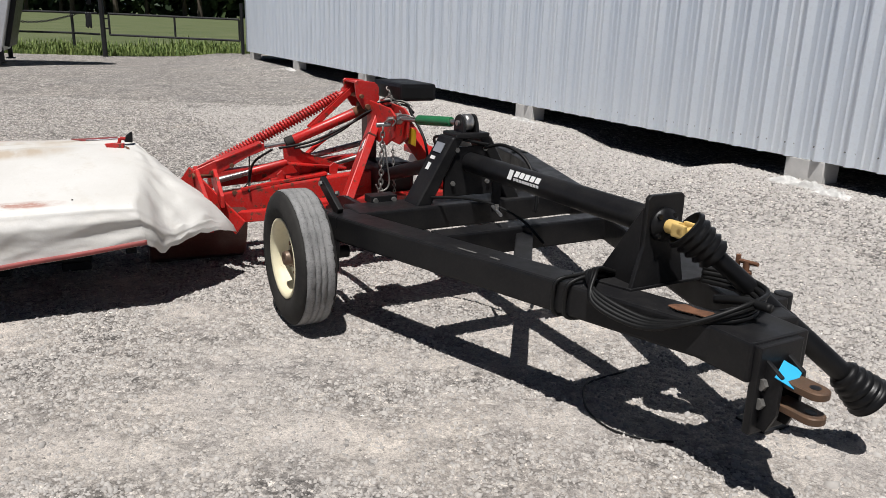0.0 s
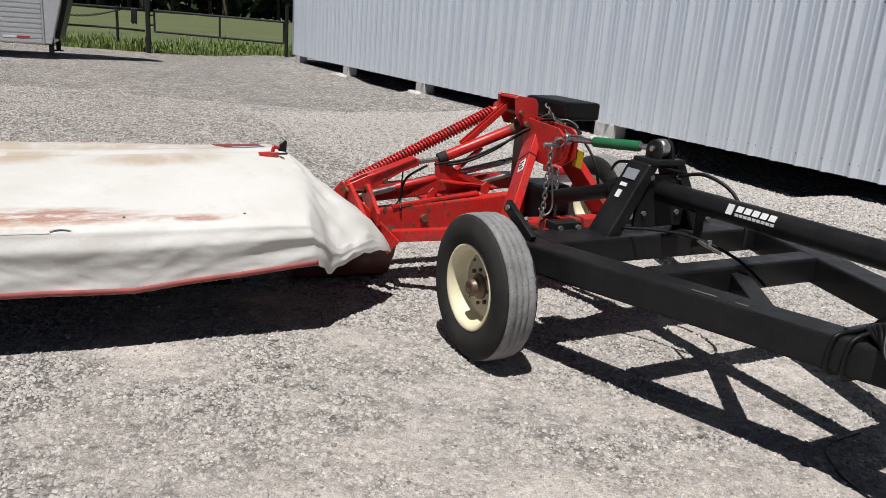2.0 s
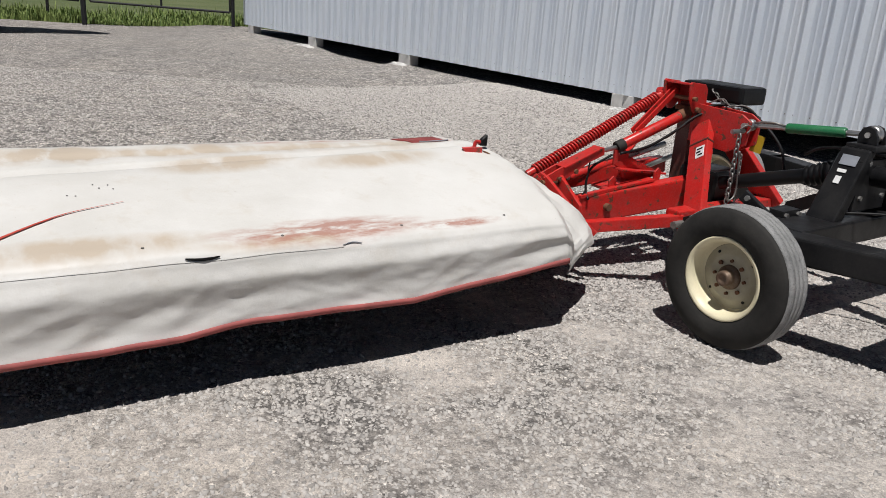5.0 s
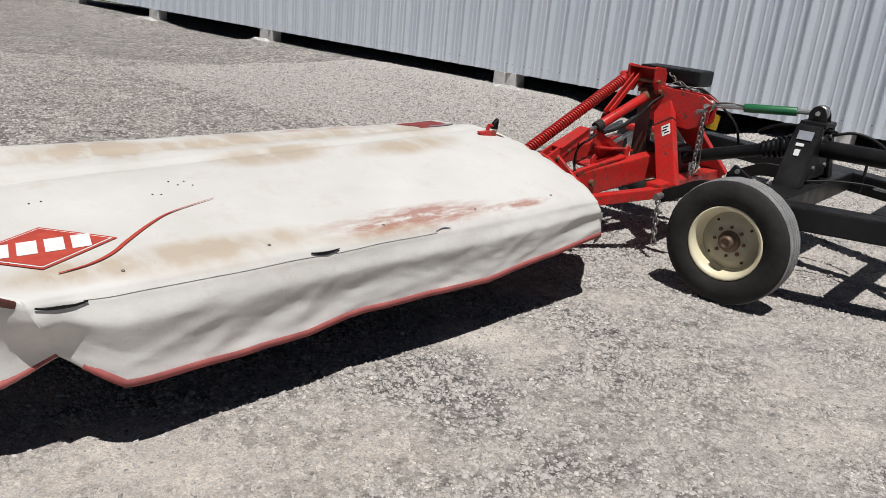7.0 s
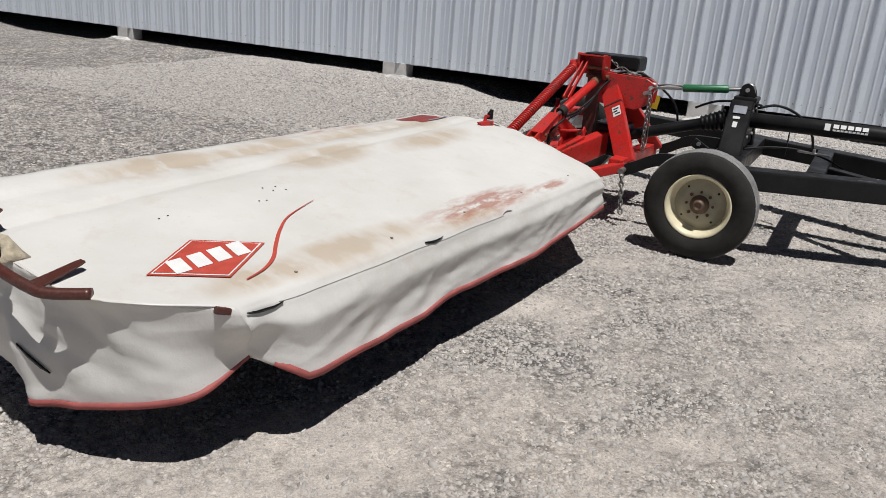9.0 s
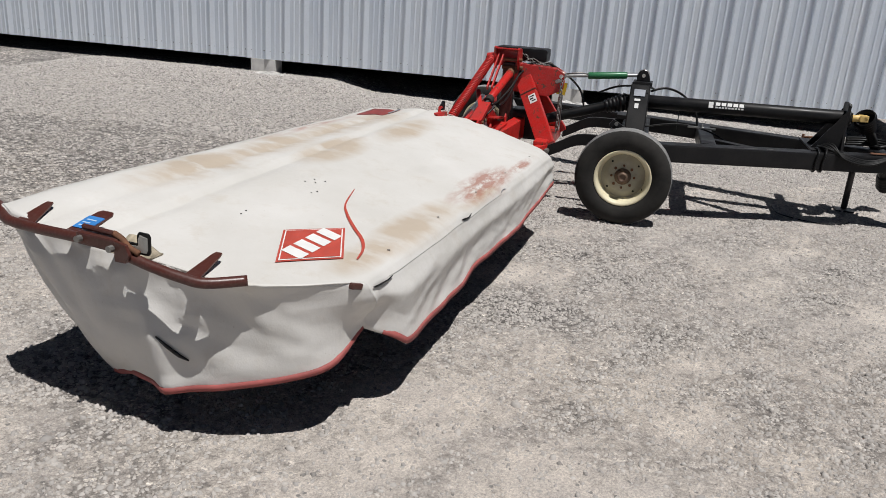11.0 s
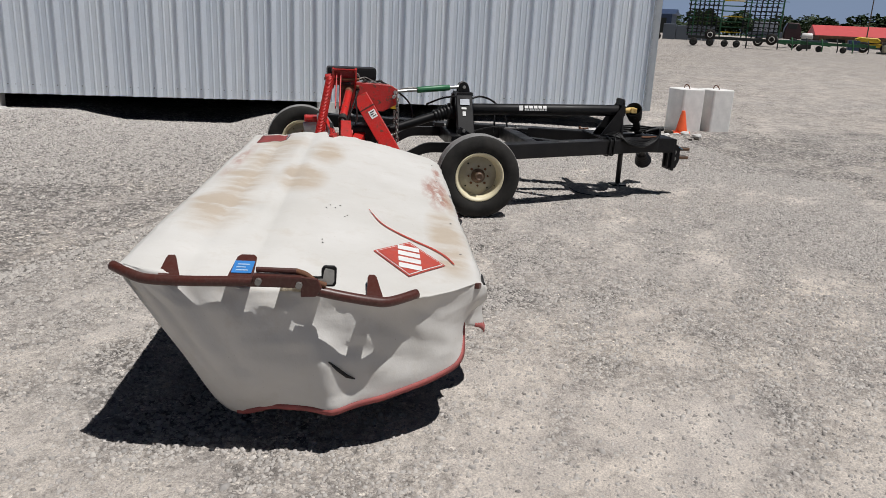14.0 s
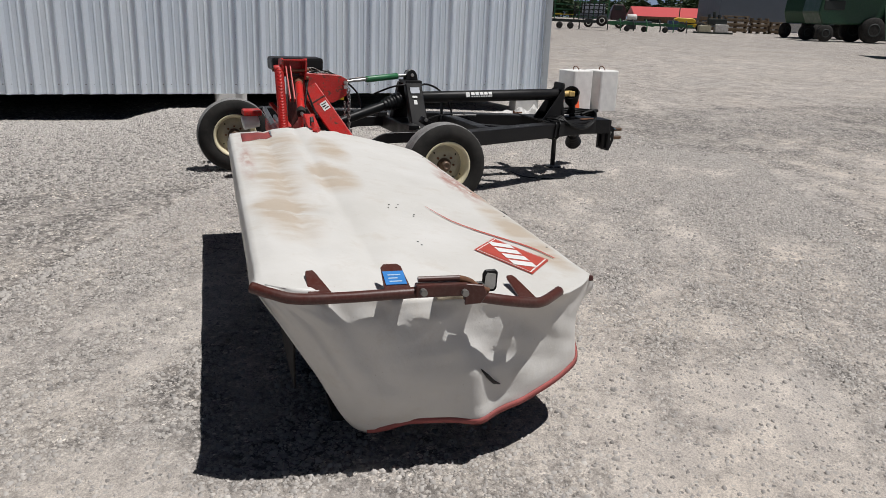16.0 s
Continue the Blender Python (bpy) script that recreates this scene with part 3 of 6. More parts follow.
        q2 = mesh_object("concrete_pier", q, CONCRETE, m=M_WALL)
        tagged(q2, "grey concrete block pier under the shed wall", "pier", "shed piers")


build_shed()


# ---- mower caddy (black wheeled carrier) ----
M_T = pose(-0.769, 3.552, 0, 0, 0, math.degrees(math.atan2(-0.8698, 0.4935)))   # x forwards to the hitch, y away across


def rail_near(f):
    return 0.26 + 0.345 * f


def rail_far(f):
    return 1.085 + 0.335 * (2.0 - f)


def tread_band(m, seg=112):
    """Worn ribs with zigzag grooves and nicked shoulders round the tyre."""
    rng = random.Random(12)
    q = bmesh.new()
    rings = []
    for k in range(seg):
        t = 2 * math.pi * k / seg
        zig = 0.0013 * (1 if k % 4 < 2 else -1)
        nick = 0.006 * (rng.random() < 0.22)
        pts = [(0.33, -0.079), (0.346 - nick, -0.081 + nick * 0.6), (0.3505 - 0.003 * rng.random(), -0.074)]
        for g in (-0.034, 0.0, 0.034):
            pts += [(0.3525, g - 0.0034 + zig), (0.344, g - 0.0018 + zig), (0.344, g + 0.0018 + zig), (0.3525, g + 0.0034 + zig)]
        pts += [(0.3505 - 0.003 * rng.random(), 0.074), (0.346 - nick, 0.081 - nick * 0.6), (0.33, 0.079)]
        rings.append([q.verts.new((r * math.cos(t), r * math.sin(t), z)) for r, z in pts])
    for a, b in zip(rings, rings[1:] + rings[:1]):
        for k in range(len(a) - 1):
            q.faces.new((a[k], b[k], b[k + 1], a[k + 1]))
        q.faces.new((a[0], a[-1], b[-1], b[0]))
    q.transform(m)
    return smooth(q, 30)


def build_wheel(caddy, f, s, facing, turn=0.0):
    """Wheel with its dished face to facing (-1: towards the yard). Local z of the lathe runs outwards."""
    m = M_T @ pose(f, s, 0.336, 0, 0, turn) @ pose(0, 0, 0, 90 if facing < 0 else -90, 0, 0) @ Matrix.Diagonal((0.955, 0.955, 0.84, 1))
    rim = [(0.125, -0.03), (0.178, -0.085), (0.190, -0.098), (0.208, -0.100), (0.208, -0.092), (0.192, -0.080), (0.182, -0.02),
           (0.184, 0.055), (0.193, 0.085), (0.208, 0.092), (0.208, 0.100), (0.200, 0.101), (0.186, 0.092), (0.176, 0.055),
           (0.170, 0.004), (0.160, -0.008), (0.150, -0.010), (0.12, -0.012)]
    wheel = part("wheel", lathe(rim, 56, m=m), CREAM, caddy, "cream-painted steel rim")
    disc = [(0.163, -0.0065), (0.157, -0.005), (0.140, 0.002), (0.118, 0.018), (0.108, 0.020), (0.060, 0.020), (0.055, 0.024)]
    part("rim_disc", lathe(disc, 48, m=m), CREAMDIRTSHADE, wheel, "dirty cream wheel disc, darkened for the shade of its recess")
    prof = [(0.200, -0.085), (0.215, -0.100), (0.262, -0.116), (0.300, -0.112), (0.330, -0.098), (0.345, -0.084)]
    side = prof + [(0.3, -0.04), (0.3, 0.04)] + [(r, -z) for r, z in reversed(prof)]
    part("tyre", lathe(side, 64, m=m, close=True), RUBBER, wheel, "cracked black tyre with dusty tread")
    part("tread_band", tread_band(m), TREAD, wheel)
    hub = [(0.062, 0.018), (0.060, 0.034), (0.048, 0.040), (0.040, 0.046), (0.038, 0.082), (0.033, 0.090), (0.020, 0.092), (0.018, 0.086), (0.006, 0.086)]
    part("hub", lathe(hub, 28, m=m), HUBMAT, wheel, "rusty hub with a grease cap")
    for k in range(8):
        a = 2 * math.pi * k / 8
        p = (0.083 * math.cos(a), 0.083 * math.sin(a), 0.019)
        part("lug_nut", hex_bolt(p, (0, 0, 1), 0.011 if k % 2 else 0.009, 0.014), RUST, wheel, m=m)
    # black discs paint the shade of the open holes in the wheel disc
    for k in range(4):
        a = 2 * math.pi * k / 4 + 0.7
        part("rim_hole", rod((0.135 * math.cos(a), 0.135 * math.sin(a), 0.0), (0.135 * math.cos(a), 0.135 * math.sin(a), 0.0105), 0.0075, 12), BLACKPLASTIC, wheel, m=m)
    v = rod((0.15, -0.08, -0.01), (0.155, -0.09, 0.03), 0.007, 8)
    v = rod((0.155, -0.09, 0.03), (0.158, -0.095, 0.05), 0.005, 8, bm=v)
    part("valve_stem", v, BLACKPLASTIC, wheel, m=m)
    return wheel


def bellows(a, b, r0, r1, folds=6, skin=0.006):
    """A ribbed plastic guard cone from a to b."""
    n = (Vector(b) - Vector(a)).length
    prof = [(0.5 * r0, 0.0), (r0, 0.004)]
    for k in range(folds):
        z = n * (k + 0.5) / folds
        r = r0 + (r1 - r0) * (k + 0.5) / folds
        prof += [(r - 0.5 * skin, z - n * 0.3 / folds), (r + skin, z), (r - 0.5 * skin, z + n * 0.3 / folds)]
    prof += [(r1, n - 0.004), (r1 - 0.008, n), (r1 - 0.010, n * 0.6), (0.5 * r1, n * 0.5)]
    return lathe(prof, 32, m=along(a, b) @ pose(0, 0, 0, 0, 90, 0))


def chain(a, b, sag=0.0, link=0.034, wire=0.0045, bm=None):
    """Oval links from a to b."""
    a, b = Vector(a), Vector(b)
    n = max(2, round((b - a).length / (link * 0.72)))
    pts = [a.lerp(b, k / n) + Vector((0, 0, -sag * math.sin(math.pi * k / n))) for k in range(n + 1)]
    for k in range(n):
        m = along(pts[k], pts[k + 1]) @ pose(0, 0, 0, 90 * (k % 2) + 20, 0, 0)
        loop = []
        for j in range(10):
            t = 2 * math.pi * j / 10
            loop.append(m @ Vector((link * 0.36 + link * 0.5 * math.cos(t), link * 0.3 * math.sin(t), 0)))
        bm = sweep(loop, wire, 5, bm, closed=True)
    return bm


def bars(parent, rows, material, m, label=""):
    """Plain bars in the plane z = 0 of m: (x, y, width, height)."""
    q = None
    for x, y, w, h in rows:
        q = block((w, h, 0.0016), (x, y, 0), 0, bm=q)
    return part("lettering", q, material, parent, label, m=m)


def build_caddy():
    caddy = thing("mower_caddy", tuple(M_T @ Vector((0.6, 1.0, 0))), "black steel three-point mower carrier on two cream-rimmed wheels", "trailer")
    P = lambda name, bm, mat, label="", parent=None: part(name, bm, mat, parent or caddy, label, m=M_T)
    Z0, H = 0.492, 0.126
    # rails and cross tubes
    P("frame_rail", beam((0.0, rail_near(0.0), Z0), (1.96, rail_near(1.94), Z0), 0.15, H, 0.012), BLACK)
    P("frame_rail", beam((1.95, rail_far(1.95), Z0), (-1.2, rail_far(-1.2), Z0), 0.15, H, 0.012), BLACK)
    P("cross_tube", beam((0.02, 0.34, Z0 + 0.006), (0.02, rail_far(0.02) - 0.07, Z0 + 0.006), 0.22, H - 0.004, 0.012, up=(0, 0, 1)), BLACK)
    P("cross_tube", beam((0.57, rail_near(0.57) + 0.07, Z0 + 0.004), (0.57, rail_far(0.57) - 0.07, Z0 + 0.004), 0.11, H - 0.006, 0.012), BLACK)
    P("brace", beam((0.62, 0.98, Z0 - 0.01), (1.05, rail_near(1.05) + 0.05, Z0 - 0.01), 0.08, 0.09, 0.008), BLACK)
    # wheels and stub axles
    build_wheel(caddy, 0.0, 0.072, -1)
    build_wheel(caddy, -1.40, 1.84, -1)
    P("stub_axle", rod((0.0, 0.11, 0.336), (0.0, 0.33, 0.336), 0.032, 20), BLACK)
    P("axle_plate", plate([(-0.11, 0.27), (0.11, 0.27), (0.13, 0.55), (-0.13, 0.55)], 0.02, m=Matrix.Translation((0, 0.232, 0)) @ pose(0, 0, 0, 90, 0, 0)), BLACK)
    P("stub_axle", rod((-1.40, 1.86, 0.336), (-1.40, 2.2, 0.336), 0.032, 20), BLACK)
    P("axle_plate", plate([(-0.13, 0.27), (0.11, 0.27), (0.22, 0.55), (-0.13, 0.55)], 0.03, m=Matrix.Translation((-1.40, 2.17, 0)) @ pose(0, 0, 0, 90, 0, 0)), BLACK)
    P("rail_end", beam((-1.45, 2.2, Z0), (-1.1, rail_far(-1.1), Z0), 0.15, H, 0.012), BLACK)
    # mast
    for sgn, name in ((-1, "mast_leg"), (1, "mast_leg")):
        base, top = 0.985 + sgn * 0.275, 0.985 + sgn * 0.075
        out = [(base - 0.045, 0.552), (base + 0.045, 0.552), (top + 0.04, 0.90), (top - 0.03, 0.90)] if sgn > 0 else \
              [(base - 0.045, 0.552), (base + 0.045, 0.552), (top + 0.03, 0.90), (top - 0.04, 0.90)]
        leg = plate(out, 0.15, m=Matrix.Translation((0.02, 0, 0)) @ Matrix(((0, 0, 1, 0), (1, 0, 0, 0), (0, 1, 0, 0), (0, 0, 0, 1))), bevel=0.008)
        P(name, leg, BLACK)
    P("mast_cap", block((0.15, 0.20, 0.03), (0.03, 0.985, 0.905), 0.008), BLACK)
    P("mast_plate", block((0.02, 0.30, 0.26), (0.075, 0.985, 0.72), 0.004), BLACK)
    for s in (0.945, 1.025):
        lug = plate([(-0.045, 0.0), (0.06, 0.0), (0.05, 0.05), (0.03, 0.085), (0.0, 0.095), (-0.03, 0.08), (-0.045, 0.05)], 0.016,
                    m=Matrix.Translation((0.025, s, 0.915)) @ pose(0, 0, 0, 90, 0, 0), bevel=0.002)
        P("mast_lug", lug, BLACK)
    pin = rod((0.03, 0.925, 0.965), (0.03, 1.045, 0.965), 0.014, 16)
    pin = lathe([(0.016, -0.025), (0.040, -0.025), (0.046, -0.015), (0.046, 0.015), (0.040, 0.025), (0.016, 0.025)], 28, m=pose(0.03, 0.985, 0.965, 90, 0, 0), bm=pin)
    P("mast_pin", pin, STEEL, "bright steel top pin and ball end")
    for s, z in ((0.90, 0.835), (1.07, 0.835), (0.88, 0.66), (1.09, 0.66)):
        P("mast_bolt", hex_bolt((0.085, s, z), (1, 0, 0), 0.013, 0.012), DULL)
    up = (Vector((0, 0.905, 0.895)) - Vector((0, 0.71, 0.552))).normalized()
    right = Vector((1, 0, 0))

    def on_leg(h, mat, w, t, off=0.0):
        mid = Vector((0.02 + off, 0.665, 0.552)) + up * h
        m = Matrix.Translation(mid) @ Matrix((right, up, right.cross(up))).transposed().to_4x4()
        P("sticker", transformed(block((w, t, 0.003), (0, 0, 0.0), 0), m), mat)

    on_leg(0.335, GREYTAG, 0.085, 0.055)
    on_leg(0.275, WHITE, 0.045, 0.018, -0.01)
    on_leg(0.225, WHITE, 0.03, 0.04, -0.01)
    # drive tube, support plate, bearing
    T0, T1 = Vector((0.06, 0.985, 0.765)), Vector((1.51, 0.935, 0.795))
    P("drive_tube", rod(T0, T1, 0.052, 36, bevel=0.003), BLACK)
    mid = T0.lerp(T1, 0.435)
    ax = (T1 - T0).normalized()
    side = Vector((ax.y, -ax.x, 0)).normalized()
    nrm = (side * 0.93 + Vector((0, 0, 1)) * 0.37).normalized()
    rows = [(-0.125, 0.0, 0.034, 0.046)] + [(-0.075 + 0.043 * k, 0.010, 0.033, 0.027) for k in range(5)] + [(-0.083 + 0.0235 * k, -0.017, 0.018, 0.012) for k in range(9)]
    logo = None
    for x, y, w, h in rows:
        th = y / 0.0535
        nn = (nrm * math.cos(th) + ax.cross(nrm).normalized() * -math.sin(th)).normalized()
        upv = nn.cross(ax).normalized()
        m = Matrix.Translation(mid + ax * x + nn * 0.0528) @ Matrix((ax, upv, nn)).transposed().to_4x4()
        logo = merged(logo, transformed(block((w, h, 0.002), (0, 0, 0), 0), m)) if logo else transformed(block((w, h, 0.002), (0, 0, 0), 0), m)
    P("lettering", logo, WHITE, "plain white bars on the tube")
    sp = plate([(-0.13, 0.555), (0.13, 0.555), (0.088, 0.72), (0.088, 0.892), (0.075, 0.905), (-0.075, 0.905), (-0.088, 0.892), (-0.088, 0.72)], 0.02,
               m=Matrix.Translation((1.525, 0.945, 0)) @ Matrix(((0, 0, 1, 0), (1, 0, 0, 0), (0, 1, 0, 0), (0, 0, 0, 1))), bevel=0.003)
    P("support_plate", sp, BLACK)
    for s in (0.855, 1.035):
        g = plate([(0.05, 0.556), (0.26, 0.556), (0.26, 0.86)], 0.014, m=Matrix.Translation((1.26, s, 0)) @ pose(0, 0, 0, 90, 0, 0))
        P("gusset", g, BLACK)
    P("deck_plate", plate([(1.30, rail_near(1.30) + 0.02), (1.54, rail_near(1.54) + 0.02), (1.54, rail_far(1.54) - 0.02), (1.30, rail_far(1.30) - 0.02)], 0.012, m=Matrix.Translation((0, 0, 0.5585))), BLACK)
    fl = lathe([(0.020, 0.0), (0.062, 0.0), (0.062, 0.014), (0.045, 0.02), (0.034, 0.032), (0.022, 0.034)], 28, m=along((1.536, 0.935, 0.795), (1.6, 0.933, 0.797)) @ pose(0, 0, 0, 0, 90, 0))
    for k in range(4):
        a = math.pi / 4 + k * math.pi / 2
        fl = hex_bolt((1.55, 0.935 + 0.05 * math.cos(a), 0.795 + 0.05 * math.sin(a)), (1, 0, 0), 0.010, 0.012, bm=fl)
    P("bearing_flange", fl, BLACKPLASTIC)
    q = rod((1.56, 0.934, 0.796), (1.625, 0.932, 0.798), 0.026, 20, bevel=0.003)
    q = block((0.06, 0.018, 0.05), (1.645, 0.904, 0.80), 0.006, bm=q)
    q = block((0.06, 0.018, 0.05), (1.645, 0.960, 0.80), 0.006, bm=q)
    q = rod((1.655, 0.895, 0.80), (1.655, 0.970, 0.80), 0.012, 12, bm=q)
    P("yoke", q, YOKE, "yellow-painted drive yoke")
    # hanging drive shaft with guards
    S0, S1 = Vector((1.665, 0.945, 0.79)), Vector((2.045, 1.46, 0.265))
    d = (S1 - S0).normalized()
    P("guard_cone", bellows(S0 + d * 0.12, S0 - d * 0.035, 0.055, 0.076, 5), BLACKPLASTIC, "ribbed black plastic guard")
    P("drive_shaft", rod(S0 + d * 0.08, S1 - d * 0.06, 0.034, 28), BLACKPLASTIC, "black plastic shaft guard")
    P("shaft_sleeve", rod(S0 + d * 0.45, S1 - d * 0.05, 0.039, 28, bevel=0.004), BLACKPLASTIC)
    P("guard_cone", bellows(S1 - d * 0.085, S1 + d * 0.065, 0.050, 0.082, 5), BLACKPLASTIC, "ribbed black plastic guard")
    P("shaft_yoke", rod(S1, S1 + d * 0.075, 0.026, 20, bevel=0.004), YOKE)
    # hitch
    P("hitch_box", block((0.26, 0.27, 0.135), (1.935, 0.965, 0.49), 0.01), BLACK)
    P("hitch_plate", block((0.03, 0.20, 0.30), (2.075, 0.945, 0.40), 0.006), BLACK)
    for s in (0.885, 0.985):
        g = plate([(2.04, 0.27), (2.12, 0.27), (2.15, 0.34), (2.15, 0.47), (2.06, 0.52), (2.04, 0.52)], 0.016, m=Matrix.Translation((0, s, 0)) @ pose(0, 0, 0, 90, 0, 0))
        P("hitch_cheek", g, BLACK)
    for z in (0.36, 0.425):
        P("hitch_bolt", hex_bolt((2.09, 0.877, z), (0, -1, 0), 0.021, 0.016), DULL)
    for z in (0.365, 0.447):
        out = [(2.08, -0.04), (2.20, -0.04)] + [(2.20 + 0.04 * math.sin(a), -0.04 * math.cos(a)) for a in [math.pi * k / 10 for k in range(1, 10)]] + [(2.20, 0.04), (2.08, 0.04)]
        P("hitch_tongue", plate(out, 0.026, m=Matrix.Translation((0.03, 0.935, z)), bevel=0.004), CLEVIS, "rusty hitch clevis plate")
        # black disc on the plate stands for the shade in the pin hole
        P("pin_hole", rod((2.225, 0.935, z + 0.0135), (2.225, 0.935, z + 0.0145), 0.017, 20), BLACKPLASTIC)
    P("blue_tape", transformed(block((0.062, 0.105, 0.002), (0, 0, 0), 0), pose(2.138, 0.925, 0.468, 12, 22, 30)), CYAN, "bright cyan tape")
    # parking jack on the far rail
    j = Vector((1.76, 1.36, 0))
    q = rod(j + Vector((0, 0, 0.02)), j + Vector((0, 0, 0.42)), 0.024, 20)
    P("jack_leg", q, DARKSTEEL)
    P("jack_tube", rod(j + Vector((0, 0, 0.34)), j + Vector((0, 0, 0.545)), 0.034, 24, bevel=0.003), BLACK)
    P("jack_foot", block((0.14, 0.14, 0.012), j + Vector((0, 0, 0.008)), 0.003), BLACK)
    h = Vector((1.42, 1.56, 0.0))
    q = rod(h + Vector((0, 0, 0.40)), h + Vector((0, 0, 0.50)), 0.026, 14)
    q = rod(h + Vector((0, 0, 0.50)), h + Vector((0, 0, 0.545)), 0.014, 12, bm=q)
    q = rod(h + Vector((-0.05, 0.0, 0.535)), h + Vector((0.05, 0.01, 0.54)), 0.009, 10, bm=q)
    q = rod(h + Vector((-0.045, 0.0, 0.515)), h + Vector((-0.045, 0.0, 0.56)), 0.011, 10, bm=q)
    P("crank", q, RUST, "rusty crank on the far rail")
    P("crank_bracket", beam((1.42, rail_far(1.42) + 0.05, 0.47), (1.42, 1.55, 0.47), 0.06, 0.06, 0.005), BLACK)
    P("jack_bracket", beam((1.76, rail_far(1.76) + 0.05, 0.50), (1.76, 1.34, 0.50), 0.08, 0.08, 0.006), BLACK)
    # top link
    A, B = Vector((-0.60, 0.89, 0.91)), Vector((0.03, 0.985, 0.965))
    d = (B - A).normalized()
    P("top_link_barrel", rod(A.lerp(B, 0.32), A.lerp(B, 0.80), 0.027, 24, bevel=0.008), GREEN, "green turnbuckle barrel")
    P("top_link_screw", rod(A + d * 0.03, A.lerp(B, 0.34), 0.013, 16), STEEL)
    P("top_link_screw", rod(A.lerp(B, 0.78), B, 0.014, 16), STEEL)
    P("top_link_end", lathe([(0.012, -0.02), (0.030, -0.02), (0.034, -0.012), (0.034, 0.012), (0.030, 0.02), (0.012, 0.02)], 24, m=Matrix.Translation(A) @ pose(0, 0, 0, 90, 0, 0)), STEEL)
    P("top_link_handle", sweep([A + Vector((0.04, -0.02, 0.02)), A + Vector((0.10, -0.035, 0.035)), A + Vector((0.16, -0.02, 0.04)), A + Vector((0.21, 0.0, 0.03))], 0.006, 8), DULL)
    # lower arms reaching back to the mower
    for s0, s1, name in ((0.47, 0.43, "lower_arm"), (1.42, 1.40, "lower_arm")):
        pts = spline([(-0.07, s0, 0.50), (-0.22, s0, 0.50), (-0.38, (s0 + s1) / 2, 0.49), (-0.52, s1, 0.42), (-0.60, s1, 0.38)], 14)
        out = [(p.x, p.z + 0.043) for p in pts] + [(p.x, p.z - 0.043) for p in reversed(pts)]
        q = plate(out, 0.03, m=Matrix.Translation((0, (s0 + s1) / 2, 0)) @ pose(0, 0, 0, 90, 0, 0))
        P(name, q, BLACK)
        s0 += 0.09 if s0 < 1 else 0.0
        q = block((0.09, 0.15, 0.04), (-0.105, s0, 0.570), 0.004)
        P("arm_bracket", q, BLACK)
        for ds in (-0.052, 0.052):
            P("bracket_bolt", hex_bolt((-0.06, s0 + ds, 0.568), (1, 0, 0), 0.014, 0.014), DULL)
    # strap and bolts behind the near tyre
    P("stay_bar", beam((-0.14, 0.25, 0.68), (0.075, 0.262, 0.556), 0.03, 0.055, 0.006), BLACK)
    P("stay_bolt", hex_bolt((-0.10, 0.232, 0.672), (0, -1, 0), 0.014, 0.012), DULL)
    P("stay_bolt", hex_bolt((-0.03, 0.282, 0.63), (1, 1, 0.2), 0.014, 0.014), DULL)
    # rear drive shaft to the mower
    G0, G1 = Vector((-0.70, 0.86, 0.56)), Vector((-0.06, 0.95, 0.755))
    d = (G1 - G0).normalized()
    P("rear_shaft", rod(G0, G1, 0.040, 28), BLACKPLASTIC, "black plastic shaft guard")
    P("guard_cone", bellows(G0.lerp(G1, 0.72), G1 - d * 0.01, 0.048, 0.072, 6), BLACKPLASTIC, "ribbed black plastic guard")
    # hoses
    q = sweep(spline([(0.10, 1.06, 0.84), (0.22, 1.10, 0.87), (0.36, 1.14, 0.82), (0.47, 1.14, 0.70), (0.50, 1.12, 0.58)], 30), 0.009)
    P("hose", q, HOSE)
    q = sweep(spline([(-0.30, 0.98, 0.80), (-0.15, 0.90, 0.87), (0.05, 0.90, 0.89), (0.12, 1.07, 0.86)], 24), 0.008)
    P("hose", q, HOSE)
    for k in range(4):
        o = 0.016 * k
        keys = [(1.36 + o, 0.88, 0.572), (1.36 + o, 0.78, 0.585 + 0.5 * o), (1.40 + o, 0.72, 0.585 + 0.5 * o), (1.52, 0.685 - 0.6 * o, 0.555 - 0.5 * o), (1.70, 0.742 - 0.6 * o, 0.520 - 0.5 * o),
                (1.85, 0.812 - 0.6 * o, 0.552), (1.94, 0.93, 0.575 + o), (1.89, 1.05 + o, 0.58 + o), (1.74, 1.12 + 0.5 * o, 0.585 + o), (1.60, 1.10, 0.58 + o)]
        P("hose", sweep(spline(keys, 70), 0.0105 - 0.002 * (k % 2)), HOSE)
    for k in range(2):
        f = 1.33 + 0.05 * k
        c = rail_near(f)
        keys = [(f, c - 0.094, 0.50), (f + 0.01, c - 0.088, 0.560), (f + 0.02, c, 0.572 + 0.012 * k), (f + 0.01, c + 0.09, 0.56), (f, c + 0.095, 0.48), (f, c + 0.06, 0.418), (f, c - 0.05, 0.416), (f, c - 0.090, 0.44)]
        P("hose", sweep(spline(keys + keys[:1], 40)[:-1], 0.0085, closed=True), HOSE)
    q = sweep(spline([(1.182, 1.174, 0.010), (1.19, 1.00, 0.008), (1.226, 0.906, 0.008), (1.374, 0.80, 0.008), (1.54, 0.777, 0.008), (1.664, 0.854, 0.008), (1.72, 0.93, 0.008)], 50), 0.0045, 8)
    P("hose", q, HOSE, "thin cable lying in the gravel")
    q = sweep(spline([(1.80, 0.95, 0.595), (1.90, 0.97, 0.62), (2.0, 0.98, 0.625)], 12), 0.016)
    P("hose", q, HOSE)
